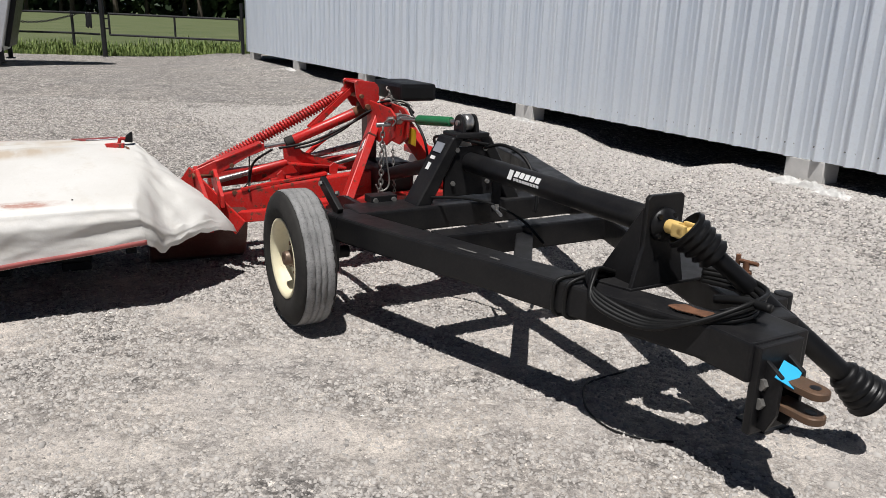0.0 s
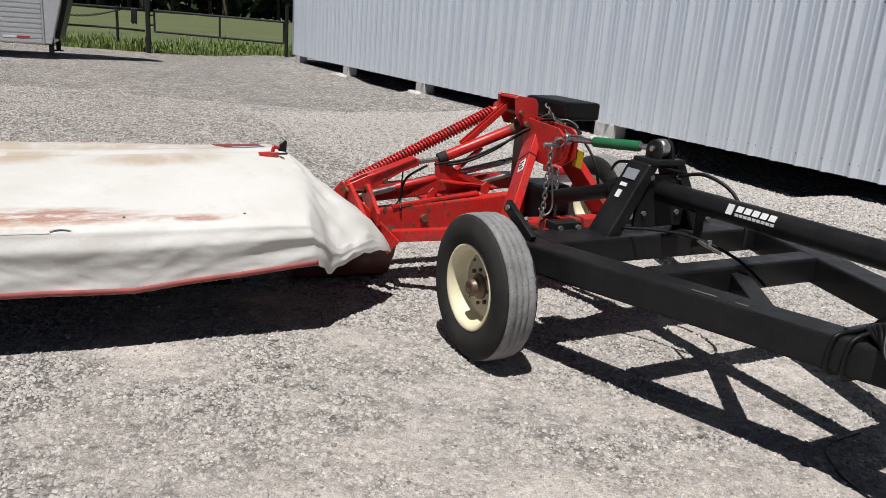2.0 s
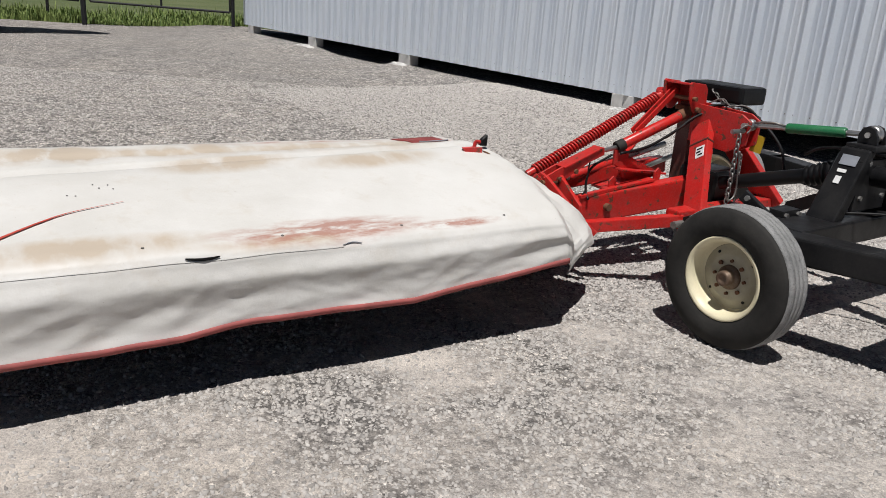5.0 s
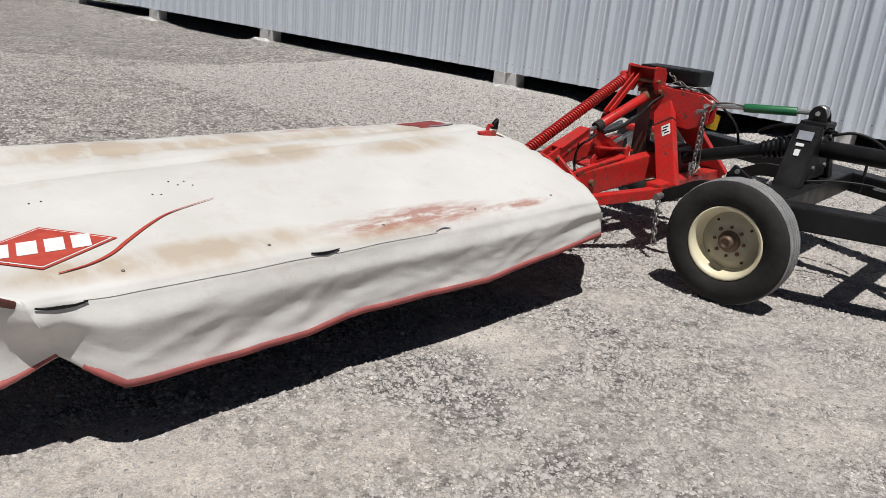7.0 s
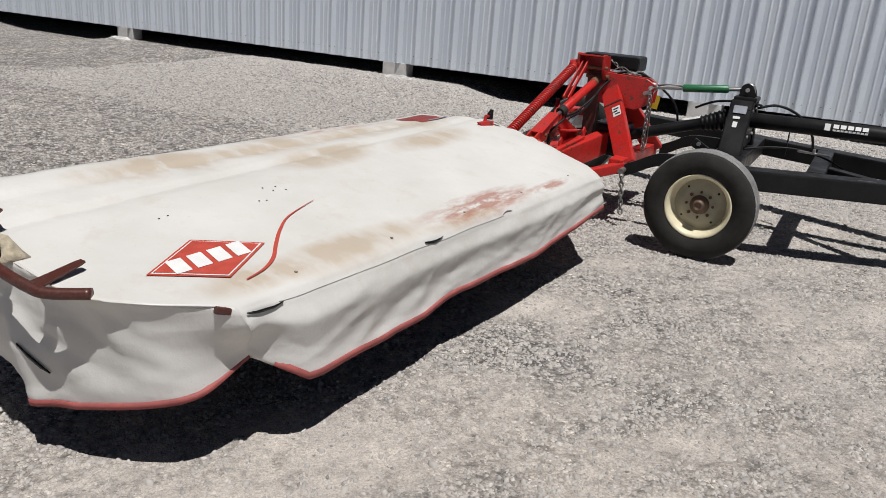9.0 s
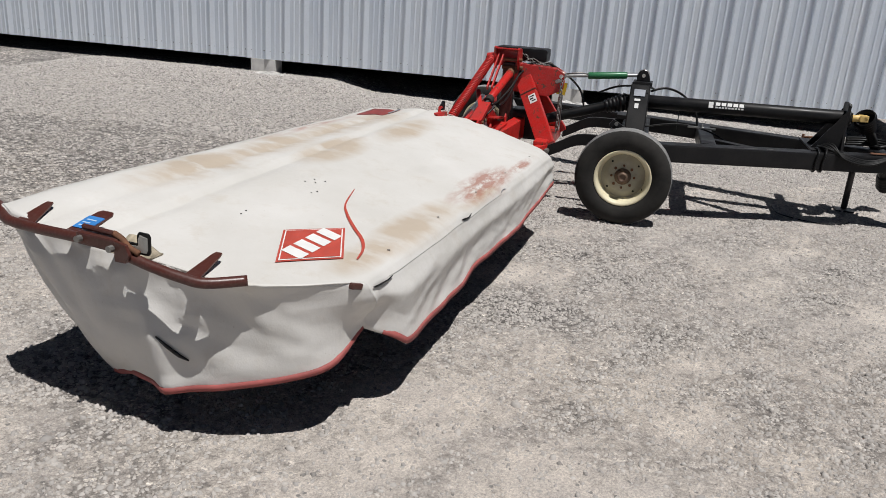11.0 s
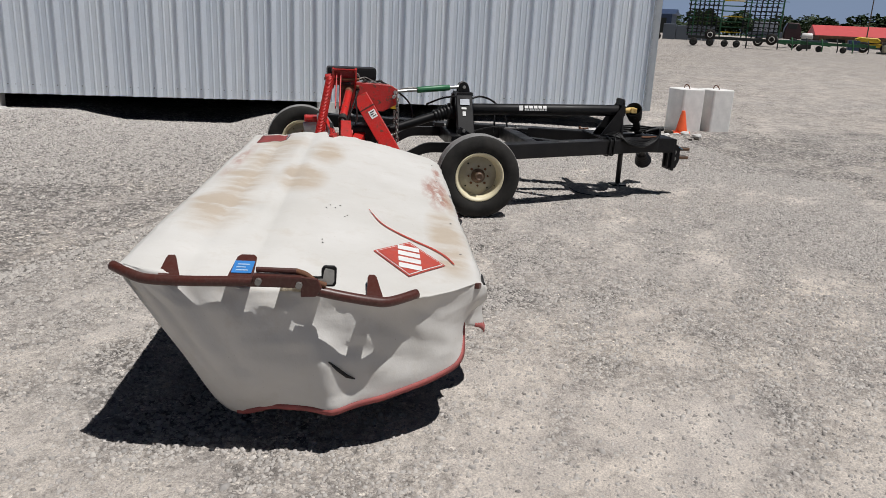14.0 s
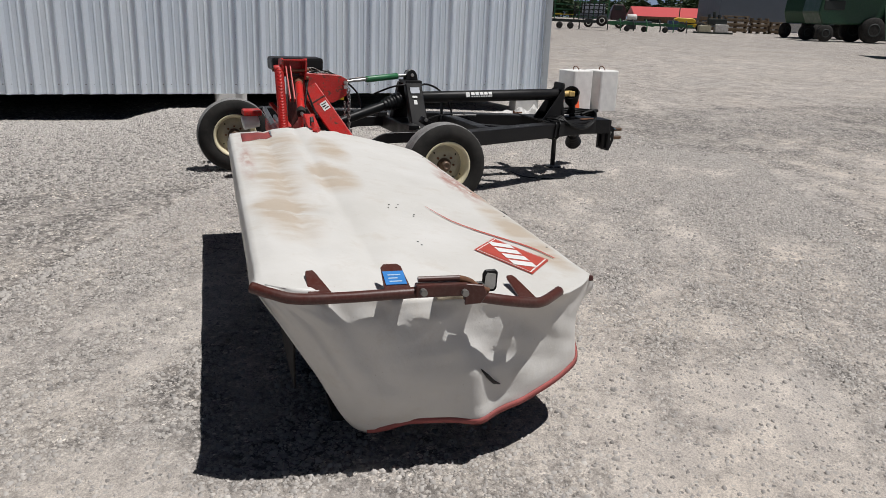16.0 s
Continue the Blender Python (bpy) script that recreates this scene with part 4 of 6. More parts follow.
    q = sweep(spline([(0.10, 0.75, 0.60), (0.25, 0.85, 0.62), (0.42, 0.92, 0.62), (0.60, 0.98, 0.575), (0.75, 1.0, 0.50)], 30), 0.007)
    P("hose", q, HOSE)
    q = rod((0.42, 0.92, 0.612), (0.62, 0.84, 0.62), 0.008, 10)
    q = rod((0.52, 0.88, 0.62), (0.52, 0.88, 0.645), 0.010, 10, bm=q)
    P("hose_fitting", q, STEEL)
    q = block((0.006, 0.05, 0.24), (0.34, 0.99, 0.68), 0.001)
    P("hanging_strap", q, HOSE)
    # scuffed spots
    for f, w in ((0.86, 0.10), (1.0, 0.05)):
        P("scuff", transformed(block((w, 0.012, 0.001), (0, 0, 0), 0), pose(f, rail_near(f) - 0.035, 0.5562, 0, 0, 19)), DULL)
    P("rust_patch", plate([(-0.09, -0.02), (-0.05, -0.035), (0.02, -0.028), (0.085, -0.034), (0.10, 0.0), (0.05, 0.032), (0.0, 0.022), (-0.045, 0.036), (-0.08, 0.01)], 0.001, m=pose(1.80, rail_near(1.80) - 0.02, 0.566, 0, 0, 19)), RUST, "bare rusty patch in the black paint")
    return caddy


def transformed(bm, m):
    bm.transform(m)
    return bm


build_caddy()


# ---- disc mower ----
M_D = pose(-3.88, 2.60, 0, 0, 0, math.degrees(math.atan2(0.408, 0.913)))   # x along the deck, y from its front to its back
DEEP = 1.24


def smoothstep(a, b, x):
    t = min(max((x - a) / (b - a), 0), 1)
    return t * t * (3 - 2 * t)


def left_edge(b):
    return float(np.interp(b, [-0.05, 0.0, 0.05, 0.12, 0.22, 0.32, 1.15, 1.26], [0.02, 0.0, -0.09, -0.18, -0.27, -0.325, -0.335, -0.285]))


def top_z(a, b):
    z = 0.572 + (0.095 + 0.03 * a) * b + 0.028 * math.sin(math.pi * min(max(b, 0) / DEEP, 1)) * (0.4 + 0.3 * a)
    z += 0.014 * smoothstep(0.86, 0.895, b) - 0.010 * smoothstep(0.80, 0.86, b) + 0.012 * smoothstep(1.06, 1.09, b) - 0.008 * smoothstep(1.0, 1.06, b)
    z -= 0.030 * max(a, 0) * smoothstep(0.76, 1.24, b)
    z += 0.016 * smoothstep(0.85, 1.2, b) * smoothstep(2.4, 0.8, a)
    z += 0.010 * noise.noise((a * 1.4, b * 2.2, 1)) + 0.005 * noise.noise((a * 5, b * 7, 4)) * smoothstep(0.2, 0.5, abs(b - 0.4))
    return z


def hem_z(a):
    return float(np.interp(a, [-0.1, 0.02, 0.10, 0.17, 0.25, 0.4, 0.62, 0.9, 1.15, 1.5, 1.8, 2.05, 2.3, 2.6], [0.28, 0.33, 0.345, 0.30, 0.243, 0.236, 0.235, 0.246, 0.272, 0.275, 0.268, 0.30, 0.325, 0.36]))


def front_b(a, k):
    """How far the front skirt stands out (to minus b) at a, k from the fold (0) to the hem (1)."""
    pocket = math.exp(-((a - 0.09) / 0.07) ** 2)
    knots = ((0.0, 0.0), (0.10, -0.022), (0.34, -0.050), (0.62, -0.037), (0.80, -0.040), (1.0, -0.050))
    out = 0.0
    for (k0, v0), (k1, v1) in zip(knots, knots[1:]):
        if k0 <= k <= k1:
            out = v0 + (v1 - v0) * (0.5 * smoothstep(k0, k1, k) + 0.5 * (k - k0) / (k1 - k0))
    out += 0.009 * smoothstep(0.2, 0.45, k) * smoothstep(1.0, 0.8, k) * (2.2 * abs(noise.noise((a * 3.1 + k * 1.6, k * 1.2, 21))) - 0.4)
    out += 0.0035 * (abs(noise.noise((a * 9 - k * 4, k * 5, 33))) - 0.2) * smoothstep(0.05, 0.3, k)
    out -= 0.012 * k * smoothstep(0.2, 0.3, a) * smoothstep(0.6, 0.35, a)
    wave = 0.018 * noise.noise((a * 2.4, k * 1.3, 8)) + 0.006 * noise.noise((a * 6 + 3 * k, k * 3, 3))
    return out + wave * smoothstep(0.0, 0.25, k) + 0.10 * pocket * k


def grid_mesh(rows, bm=None):
    """Quads between equally long rows of points."""
    q = bmesh.new()
    vs = [[q.verts.new(p) for p in r] for r in rows]
    for r0, r1 in zip(vs, vs[1:]):
        for k in range(len(r0) - 1):
            q.faces.new((r0[k], r0[k + 1], r1[k + 1], r1[k]))
    for f in q.faces:
        f.smooth = True
    return merged(bm, q)


def thicken(ob, t=0.004):
    s = ob.modifiers.new("thickness", "SOLIDIFY")
    s.thickness, s.offset = t, -1
    return ob


def on_top(a, b, lift=0.003):
    return Vector((a, b, top_z(a, b) + lift))


def ribbon(points, width, up=(0, 0, 1), bm=None):
    """A flat strip along points."""
    pts = [Vector(p) for p in points]
    rows = []
    for i, p in enumerate(pts):
        d = pts[min(i + 1, len(pts) - 1)] - pts[max(i - 1, 0)]
        s = d.cross(Vector(up)).normalized() * (width if not callable(width) else width(i / (len(pts) - 1))) / 2
        rows.append([p - s, p + s])
    return grid_mesh(rows, bm)


def end_rim(t):
    """Upper edge of the end curtain, t from the back corner (0) round to the front fold (1)."""
    b = 1.24 * (1 - t) if t < 1 else 0.0
    a = left_edge(b)
    return Vector((a, b, top_z(a, b)))


def end_hem(t):
    keys = [(-0.275, 1.265, 0.675), (-0.235, 1.10, 0.385), (-0.185, 0.935, 0.105), (-0.25, 0.75, 0.148), (-0.295, 0.545, 0.170), (-0.255, 0.32, 0.210), (-0.16, 0.13, 0.248), (-0.05, 0.06, 0.275), (0.10, 0.07, 0.34)]
    return spline(keys, 1000)[int(round(t * 1000))]


def build_mower():
    mower = thing("disc_mower", (-3.88, 2.60, 0), "red disc mower under a stained white vinyl cover on gravel", "mower", turn=math.degrees(math.atan2(0.408, 0.913)))
    D = lambda name, bm, mat, label="", parent=None: part(name, bm, mat, parent or mower, label, m=M_D)
    T = lambda name, bm, mat, label="", parent=None: part(name, bm, mat, parent or mower, label, m=M_T)
    # cover: back lip, top, front skirt
    rows = []
    nb, nk, na = 46, 30, 150
    for i in range(na + 1):
        u = i / na
        row = []
        for k in range(4):
            a = left_edge(DEEP) + (2.60 - left_edge(DEEP)) * u
            row.append(Vector((a, DEEP + 0.02 + 0.006 * (3 - k), top_z(a, DEEP) - 0.012 - 0.06 * (3 - k) / 3 * smoothstep(0.0, 0.08, u) * (1 + 0.5 * noise.noise((a * 3, 0, 2))))))
        for k in range(nb + 1):
            b = DEEP * (1 - k / nb)
            lo, hi = left_edge(b), 2.60 - 0.02 * smoothstep(0.1, 0, b)
            a = lo + (hi - lo) * u
            row.append(Vector((a, b, top_z(a, b) - 0.012 * smoothstep(0.05, 0, b) - 0.010 * smoothstep(DEEP - 0.04, DEEP, b))))
        for k in range(1, nk + 1):
            t = k / nk
            a0 = 0.10 * t + (2.58 - 0.10 * t) * u
            a = a0 + 0.04 * t * u
            z = top_z(a0, 0) - 0.012
            row.append(Vector((a, front_b(a0, t), z + (hem_z(a0) - z) * t)))
        rows.append(row)
    # the end hangs on past the drive end: its top falls away to a tip, its front face turns in below a fold
    last, steps_out = rows[-1], 20
    outer = spline([(2.60, 1.24, 0.665), (2.62, 1.0, 0.70), (2.65, 0.78, 0.715), (2.71, 0.69, 0.66), (2.80, 0.635, 0.592), (2.873, 0.53, 0.535), (2.96, 0.47, 0.468), (3.05, 0.405, 0.375), (3.10, 0.378, 0.315)], nb)
    fold = spline([last[4 + nb], (2.66, 0.030, 0.485), (2.746, 0.10, 0.412), (2.90, 0.195, 0.420), (3.03, 0.32, 0.385), (3.10, 0.378, 0.315)], steps_out)
    lower = spline([last[-1], (2.655, -0.015, 0.325), (2.705, 0.04, 0.298), (2.86, 0.14, 0.332), (3.01, 0.25, 0.325), (3.115, 0.38, 0.27)], steps_out)
    for n in range(1, steps_out + 1):
        v = n / steps_out
        row = [last[j] + (outer[0] - last[4]) * v for j in range(4)]
        for k in range(nb + 1):
            t = k / nb
            p, q = last[4 + k], outer[k]
            r = p.lerp(q, v)
            r.z = p.z + (q.z - p.z) * v ** (1.0 + 0.5 * smoothstep(0.3, 0.5, t) * smoothstep(1.0, 0.8, t))
            r += (fold[n] - last[4 + nb].lerp(outer[nb], v)) * smoothstep(0.62, 1.0, t)
            row.append(r)
        for k in range(1, nk + 1):
            t = k / nk
            r = fold[n].lerp(lower[n], t) + (last[4 + nb + k] - fold[0].lerp(lower[0], t)) * (1 - v) ** 2
            r.y -= 0.010 * math.sin(math.pi * t) * math.sin(math.pi * v)
            row.append(r)
        for r in row:
            crease = 0.026 * (0.36 - 1.6 * abs(noise.noise((r.x * 7 + r.y * 4, r.y * 6, r.z * 5)))) + 0.012 * noise.noise((r.x * 20, r.y * 17, 12)) + 0.012 * (0.25 - abs(noise.noise((r.x * 15 - r.y * 9, r.y * 13, 17))))
            soft = smoothstep(0, 0.22, v) * (0.35 + 0.65 * smoothstep(1, 0.75, v))
            r.z += crease * soft
            r.y -= 0.4 * crease * soft
            r.z -= 0.030 * math.exp(-((r.x - 2.690) / 0.045) ** 2 - ((r.y - 0.15) / 0.07) ** 2)
            r.z += 0.014 * math.exp(-((r.x - 2.77) / 0.04) ** 2 - ((r.y - 0.22) / 0.12) ** 2)
        rows.append(row)
    cover = thicken(D("cover", grid_mesh(rows), CANVAS, "stained white vinyl with a red bound hem"))
    hem = [r[-1] + Vector((0, -0.004, 0.014)) for r in rows[3:na + 1]]
    thicken(D("hem_binding", ribbon(hem, 0.024, up=(0, 1, 0)), REDEDGE, "faded red hem binding", cover), 0.006)
    # end curtain
    seam_edge = [rows[0][4 + nb + k] for k in range(nk + 1)]
    rows = []
    for i in range(71):
        t = i / 70
        p, q = end_rim(t), end_hem(t)
        row = []
        for k in range(25):
            v = k / 24
            r = p.lerp(q, v)
            belly = 0.022 * smoothstep(0.58, 0.70, t) * smoothstep(1.0, 0.75, t) - 0.050 * smoothstep(0.03, 0.15, t) * smoothstep(0.52, 0.34, t) - 0.034 * math.exp(-((t - 0.47) / 0.10) ** 2)
            r.x += belly * math.sin(math.pi * v ** (1.25 if t < 0.58 else 0.7))
            fold = 0.026 * noise.noise((t * 3.2 + v * 1.5, v * 2.5, 6)) + 0.010 * (0.5 - 2 * abs(noise.noise((t * 7 - v * 2.0, v * 2, 9)))) + 0.008 * noise.noise((t * 16 + v * 9, v * 11, 19))
            fold -= 0.03 * math.exp(-((t - 0.5) / 0.03) ** 2) * smoothstep(0.2, 0.6, v)
            r.x += fold * smoothstep(0, 0.15, v) * smoothstep(1.0, 0.85, t) * (1 - 0.6 * smoothstep(0.5, 0.72, t))
            e = v * nk
            j = min(int(e), nk - 1)
            r = r.lerp(seam_edge[j].lerp(seam_edge[j + 1], e - j), smoothstep(0.86, 1.0, t))
            row.append(r)
        rows.append(row)
    curtain = thicken(D("end_curtain", grid_mesh(rows), CANVAS, "creased white vinyl end curtain"))
    hem = [r[-1] + Vector((-0.010, 0, 0.012)) for r in rows[19:]]
    thicken(D("hem_binding", ribbon(hem, 0.021, up=(1, 0.3, 0)), REDEDGE, "faded red hem binding", curtain), 0.006)
    # black strip laid on the vinyl paints the shade inside the tear
    tear = D("tear", ribbon([rows[36][13] + Vector((-0.008, 0, 0)), rows[37][15] + Vector((-0.008, 0, 0)), rows[38][17] + Vector((-0.008, 0, 0)), rows[39][18] + Vector((-0.008, 0, 0))], lambda t: 0.003 + 0.011 * math.sin(math.pi * t), up=(1, 0, 0)), BLACKPLASTIC, "dark slit torn in the vinyl", curtain)
    thicken(tear, 0.004)
    thicken(D("frayed_patch", ribbon([on_top(2.57 + 0.006 * k, 0.70 - 0.015 * k, 0.006 - 0.001 * k) for k in range(4)], lambda t: 0.004 + 0.012 * math.sin(math.pi * t)), RUST, "worn rusty fray by the latch", cover), 0.003)

    # printed marks on the cover, plain shapes only
    c, da, db = Vector((0.135, 0.273, 0)), Vector((0.230, -0.008, 0)), Vector((0.036, 0.143, 0))

    def rhomb(scale, lift, n=10):
        rows = []
        for i in range(n + 1):
            row = []
            for k in range(n + 1):
                x, y = i / n, k / n
                p = c + scale * ((x + y - 1) * da + (y - x) * db)
                row.append(on_top(p.x, p.y, lift))
            rows.append(row)
        return grid_mesh(rows)

    D("decal_border", rhomb(1.0, 0.004), DECAL_RED, "red printed rhombus", cover)
    D("decal_ground", rhomb(0.93, 0.0052), WHITE, "", cover)
    D("decal_field", rhomb(0.89, 0.0064), DECAL_RED, "", cover)
    for k in range(4):
        x = -0.118 + 0.079 * k
        rows = []
        for i in range(4):
            a = c.x + x + 0.058 * (i / 3 - 0.5)
            rows.append([on_top(a + 0.02 * (j / 3 - 0.5), c.y + 0.088 * (j / 3 - 0.5), 0.0078) for j in range(4)])
        D("decal_bar", grid_mesh(rows), WHITE, "plain white bar", cover)
    pts = [on_top(p.x, p.y, 0.005) for p in spline([(0.13, 0.092, 0), (0.225, 0.118, 0), (0.31, 0.165, 0), (0.39, 0.237, 0), (0.49, 0.32, 0), (0.60, 0.388, 0), (0.79, 0.445, 0)], 40)]
    D("decal_stroke", ribbon(pts, lambda t: 0.003 + 0.011 * math.sin(math.pi * min(0.08 + t * 0.95, 1))), DECAL_RED, "thin curved red stroke", cover)
    # worn holes with red steel showing
    rows = []
    for u in range(9):
        lo, hi = Vector((2.27 + 0.033 * u, 1.195, 0)), Vector((2.36 + 0.022 * u, 1.015 + 0.012 * noise.noise((u * 0.9, 0, 4)), 0))
        rows.append([on_top(*lo.lerp(hi, v / 5).xy, 0.004) for v in range(6)])
    thicken(D("corner_hole", grid_mesh(rows), SHADEDRED, "frayed slot over red steel", cover), 0.003)
    D("frayed_edge", sweep([r[-1] + Vector((0, 0, 0.003)) for r in rows], 0.0035, 5), GREYTAG, "grey frayed edge of the slot", cover)

    def skirt(a, k, lift=0.004):
        z = top_z(a, 0) - 0.012
        return Vector((a, front_b(a, k) - lift, z + (hem_z(a) - z) * k + lift))

    # black strips on the skirt stand for the shade in its open slits
    thicken(D("front_hole", ribbon([skirt(0.93 + 0.03 * k, 0.05 + 0.02 * math.sin(k * 0.8)) for k in range(5)], lambda t: 0.004 + 0.016 * math.sin(math.pi * t), up=(0, 1, 0.8)), BLACKPLASTIC, "dark slit", cover), 0.003)
    thicken(D("front_hole", ribbon([skirt(1.52 + 0.02 * k, 0.06 - 0.02 * math.sin(k * 0.8), 0.003) for k in range(5)], lambda t: 0.002 + 0.006 * math.sin(math.pi * t), up=(0, 1, 0.8)), GREYTAG, "small worn slit", cover), 0.002)
    thicken(D("front_hole", ribbon([skirt(0.03 + 0.035 * k, 0.10 + 0.05 * math.sin(k * 0.8)) for k in range(5)], lambda t: 0.003 + 0.012 * math.sin(math.pi * t), up=(0, 1, 0.8)), BLACKPLASTIC, "dark slit", cover), 0.004)
    seam = [skirt(0.16 + 0.0125 * k, 0.085 + 0.003 * math.sin(k * 0.21), 0.001) for k in range(110)]
    D("stitched_seam", sweep(seam, 0.0009, 4), GREYWORN, "thin grey stitching", cover)
    D("corner_knuckle", block((0.05, 0.022, 0.022), (-0.03, 0.015, 0.555), 0.006, turn=pose(0, 0, 0, 0, 15, -20)), BARPAINT)
    # clip with a black grip on the drive-end corner
    q = plate([(-0.055, 0.012), (-0.035, -0.016), (0.05, -0.020), (0.052, 0.016), (0.0, 0.018)], 0.030, m=Matrix.Translation((2.515, 0.715, 0.735)) @ pose(0, 0, 0, 84, 0, -20), bevel=0.003)
    q = rod((2.535, 0.735, 0.735), (2.545, 0.735, 0.775), 0.010, 10, bm=q)
    q = rod((2.545, 0.735, 0.775), (2.59, 0.735, 0.768), 0.010, 10, bm=q)
    D("cover_latch", q, RED)
    D("latch_grip", plate([(0.0, 0.0), (0.045, -0.006), (0.048, 0.05), (0.042, 0.058), (0.012, 0.034)], 0.024, m=Matrix.Translation((2.565, 0.735, 0.755)) @ pose(0, 0, 0, 90, 0, 0), bevel=0.004), BLACKPLASTIC)
    # guard bar at the outer end
    keys = [(-0.279, 1.280, 0.692), (-0.312, 1.225, 0.680), (-0.345, 1.155, 0.670), (-0.366, 1.02, 0.672), (-0.380, 0.86, 0.678), (-0.392, 0.66, 0.684)]
    D("guard_bar", sweep(spline(keys, 30), 0.0175, 14), BARPAINT, "brown-red bent tube")
    keys = [(-0.400, 0.64, 0.668), (-0.396, 0.53, 0.642), (-0.378, 0.42, 0.617), (-0.356, 0.355, 0.607), (-0.280, 0.262, 0.609)]
    D("guard_bar", sweep(spline(keys, 24), 0.0175, 14), BARPAINT)
    q = beam((-0.392, 0.80, 0.690), (-0.402, 0.635, 0.690), 0.036, 0.042, 0.008)
    q = plate([(0.0, -0.035), (0.05, -0.030), (0.07, 0.0), (0.055, 0.030), (0.0, 0.035)], 0.012, m=Matrix.Translation((-0.412, 0.645, 0.675)) @ pose(0, 0, 0, 90, 0, -100), bm=q)
    D("bar_clamp", q, BARPAINT)
    D("clamp_bolt", rod((-0.430, 0.780, 0.692), (-0.37, 0.780, 0.692), 0.011, 8), DULL)
    D("clamp_bolt", rod((-0.436, 0.650, 0.684), (-0.37, 0.650, 0.684), 0.011, 8), DULL)
    def tab(p0, p1, w0, w1, name="bar_tab", mat=BARPAINT, thick=0.008, label=""):
        n = (Vector(p1) - Vector(p0)).length
        return D(name, plate([(0, -w0 / 2), (n * 0.9, -w1 / 2), (n, -w1 / 3), (n, w1 / 3), (n * 0.9, w1 / 2), (0, w0 / 2)], thick, m=along(p0, p1), bevel=0.0015), mat, label)

    tab((-0.355, 1.08, 0.676), (-0.221, 1.10, 0.712), 0.075, 0.032)
    tab((-0.376, 0.848, 0.682), (-0.226, 0.842, 0.720), 0.085, 0.066)
    tab((-0.372, 0.405, 0.616), (-0.206, 0.418, 0.648), 0.06, 0.032)
    m = along((-0.376, 0.848, 0.687), (-0.226, 0.842, 0.725))
    D("bar_sticker", transformed(block((0.075, 0.066, 0.003), (0.068, 0, 0.001), 0), m), BLUE, "blue warning sticker")
    for k in range(3):
        D("sticker_bar", transformed(block((0.006, 0.040 - 0.010 * (k % 2), 0.003), (0.046 + 0.018 * k, 0.006 * (k % 2), 0.0022), 0), m), SKYBAR)
    # bent latch by the clamp: rusty hook, worn plate and a tan crumpled fold of the cover edge
    D("latch_rod", rod((-0.385, 0.79, 0.722), (-0.395, 0.66, 0.722), 0.009, 10), BARPAINT)
    q = sweep(spline([(-0.392, 0.665, 0.722), (-0.398, 0.63, 0.712), (-0.402, 0.60, 0.690), (-0.400, 0.565, 0.676)], 14), 0.010, 8)
    D("latch_hook", q, RUST, "rusty latch hook")
    face = Matrix.Translation((-0.385, 0.625, 0.668)) @ pose(0, 0, 0, 90, 0, -90)
    out = [(0.0, 0.010), (0.020, 0.0), (0.085, 0.0), (0.092, 0.010), (0.094, 0.062), (0.086, 0.072), (0.052, 0.072), (0.044, 0.060), (0.044, 0.034), (0.006, 0.034)]
    D("latch_plate", plate(out, 0.009, m=face, bevel=0.002), BLACKPLASTIC, "dark latch plate worn to bare metal")
    out = [(0.012, 0.012), (0.050, 0.008), (0.080, 0.009), (0.086, 0.020), (0.086, 0.058), (0.058, 0.064), (0.052, 0.052), (0.050, 0.028), (0.014, 0.026)]
    D("latch_face", plate(out, 0.004, m=face @ Matrix.Translation((0, 0, 0.005)), bevel=0), GREYWORN)
    D("latch_face", plate(out, 0.004, m=face @ Matrix.Translation((0, 0, -0.005)), bevel=0), GREYWORN)
    rows = [[Vector((-0.365 + 0.09 * u / 6, 0.72 - 0.14 * v / 9, top_z(-0.345 + 0.09 * u / 6, 0.72 - 0.14 * v / 9) + 0.004 + 0.060 * math.sin(math.pi * u / 6) * math.sin(math.pi * v / 9) + 0.012 * noise.noise((u * 0.9, v * 0.8, 3)) * math.sin(math.pi * u / 6))) for v in range(10)] for u in range(7)]
    thicken(D("crumpled_edge", grid_mesh(rows), TANFOLD, "tan crumpled fold of the worn cover edge", cover), 0.004)
    # rivets along the seam and small clusters on the top
    for k in range(5):
        a = 0.3 + 0.5 * k
        D("rivet", lathe([(0.006, 0.0), (0.005, 0.0015), (0.002, 0.0025)], 8, m=Matrix.Translation(on_top(a, 0.05, 0.001))), DULL, "", cover)
    for a, b in ((0.72, 0.60), (0.755, 0.625), (0.70, 0.64), (0.77, 0.58), (0.20, 0.62), (0.24, 0.625), (0.60, 0.55), (0.63, 0.54)):
        D("rivet", lathe([(0.0038, 0.0), (0.003, 0.0015), (0.0015, 0.002)], 8, m=Matrix.Translation(on_top(a, b, 0.001))), BLACKPLASTIC, "", cover)
    # cutter bar below, with skids on the ground, frame and rear curtain
    D("cutter_bar", block((2.35, 0.24, 0.06), (1.15, 0.82, 0.10), 0.015), DARKSTEEL)
    for k in range(6):
        D("skid_shoe", block((0.16, 0.22, 0.05), (0.15 + 0.42 * k, 0.88, 0.024), 0.012), DARKSTEEL)
        D("cutting_disc", lathe([(0.05, 0.0), (0.17, 0.0), (0.15, 0.025), (0.06, 0.05), (0.02, 0.05)], 28, m=Matrix.Translation((0.15 + 0.42 * k, 0.82, 0.135))), DARKSTEEL)
    # unseen dark sheet, added to stop light bouncing under the white cover
    D("bounce_blocker", block((2.55, 1.0, 0.012), (1.15, 0.62, 0.49), 0.002), DARKSTEEL)
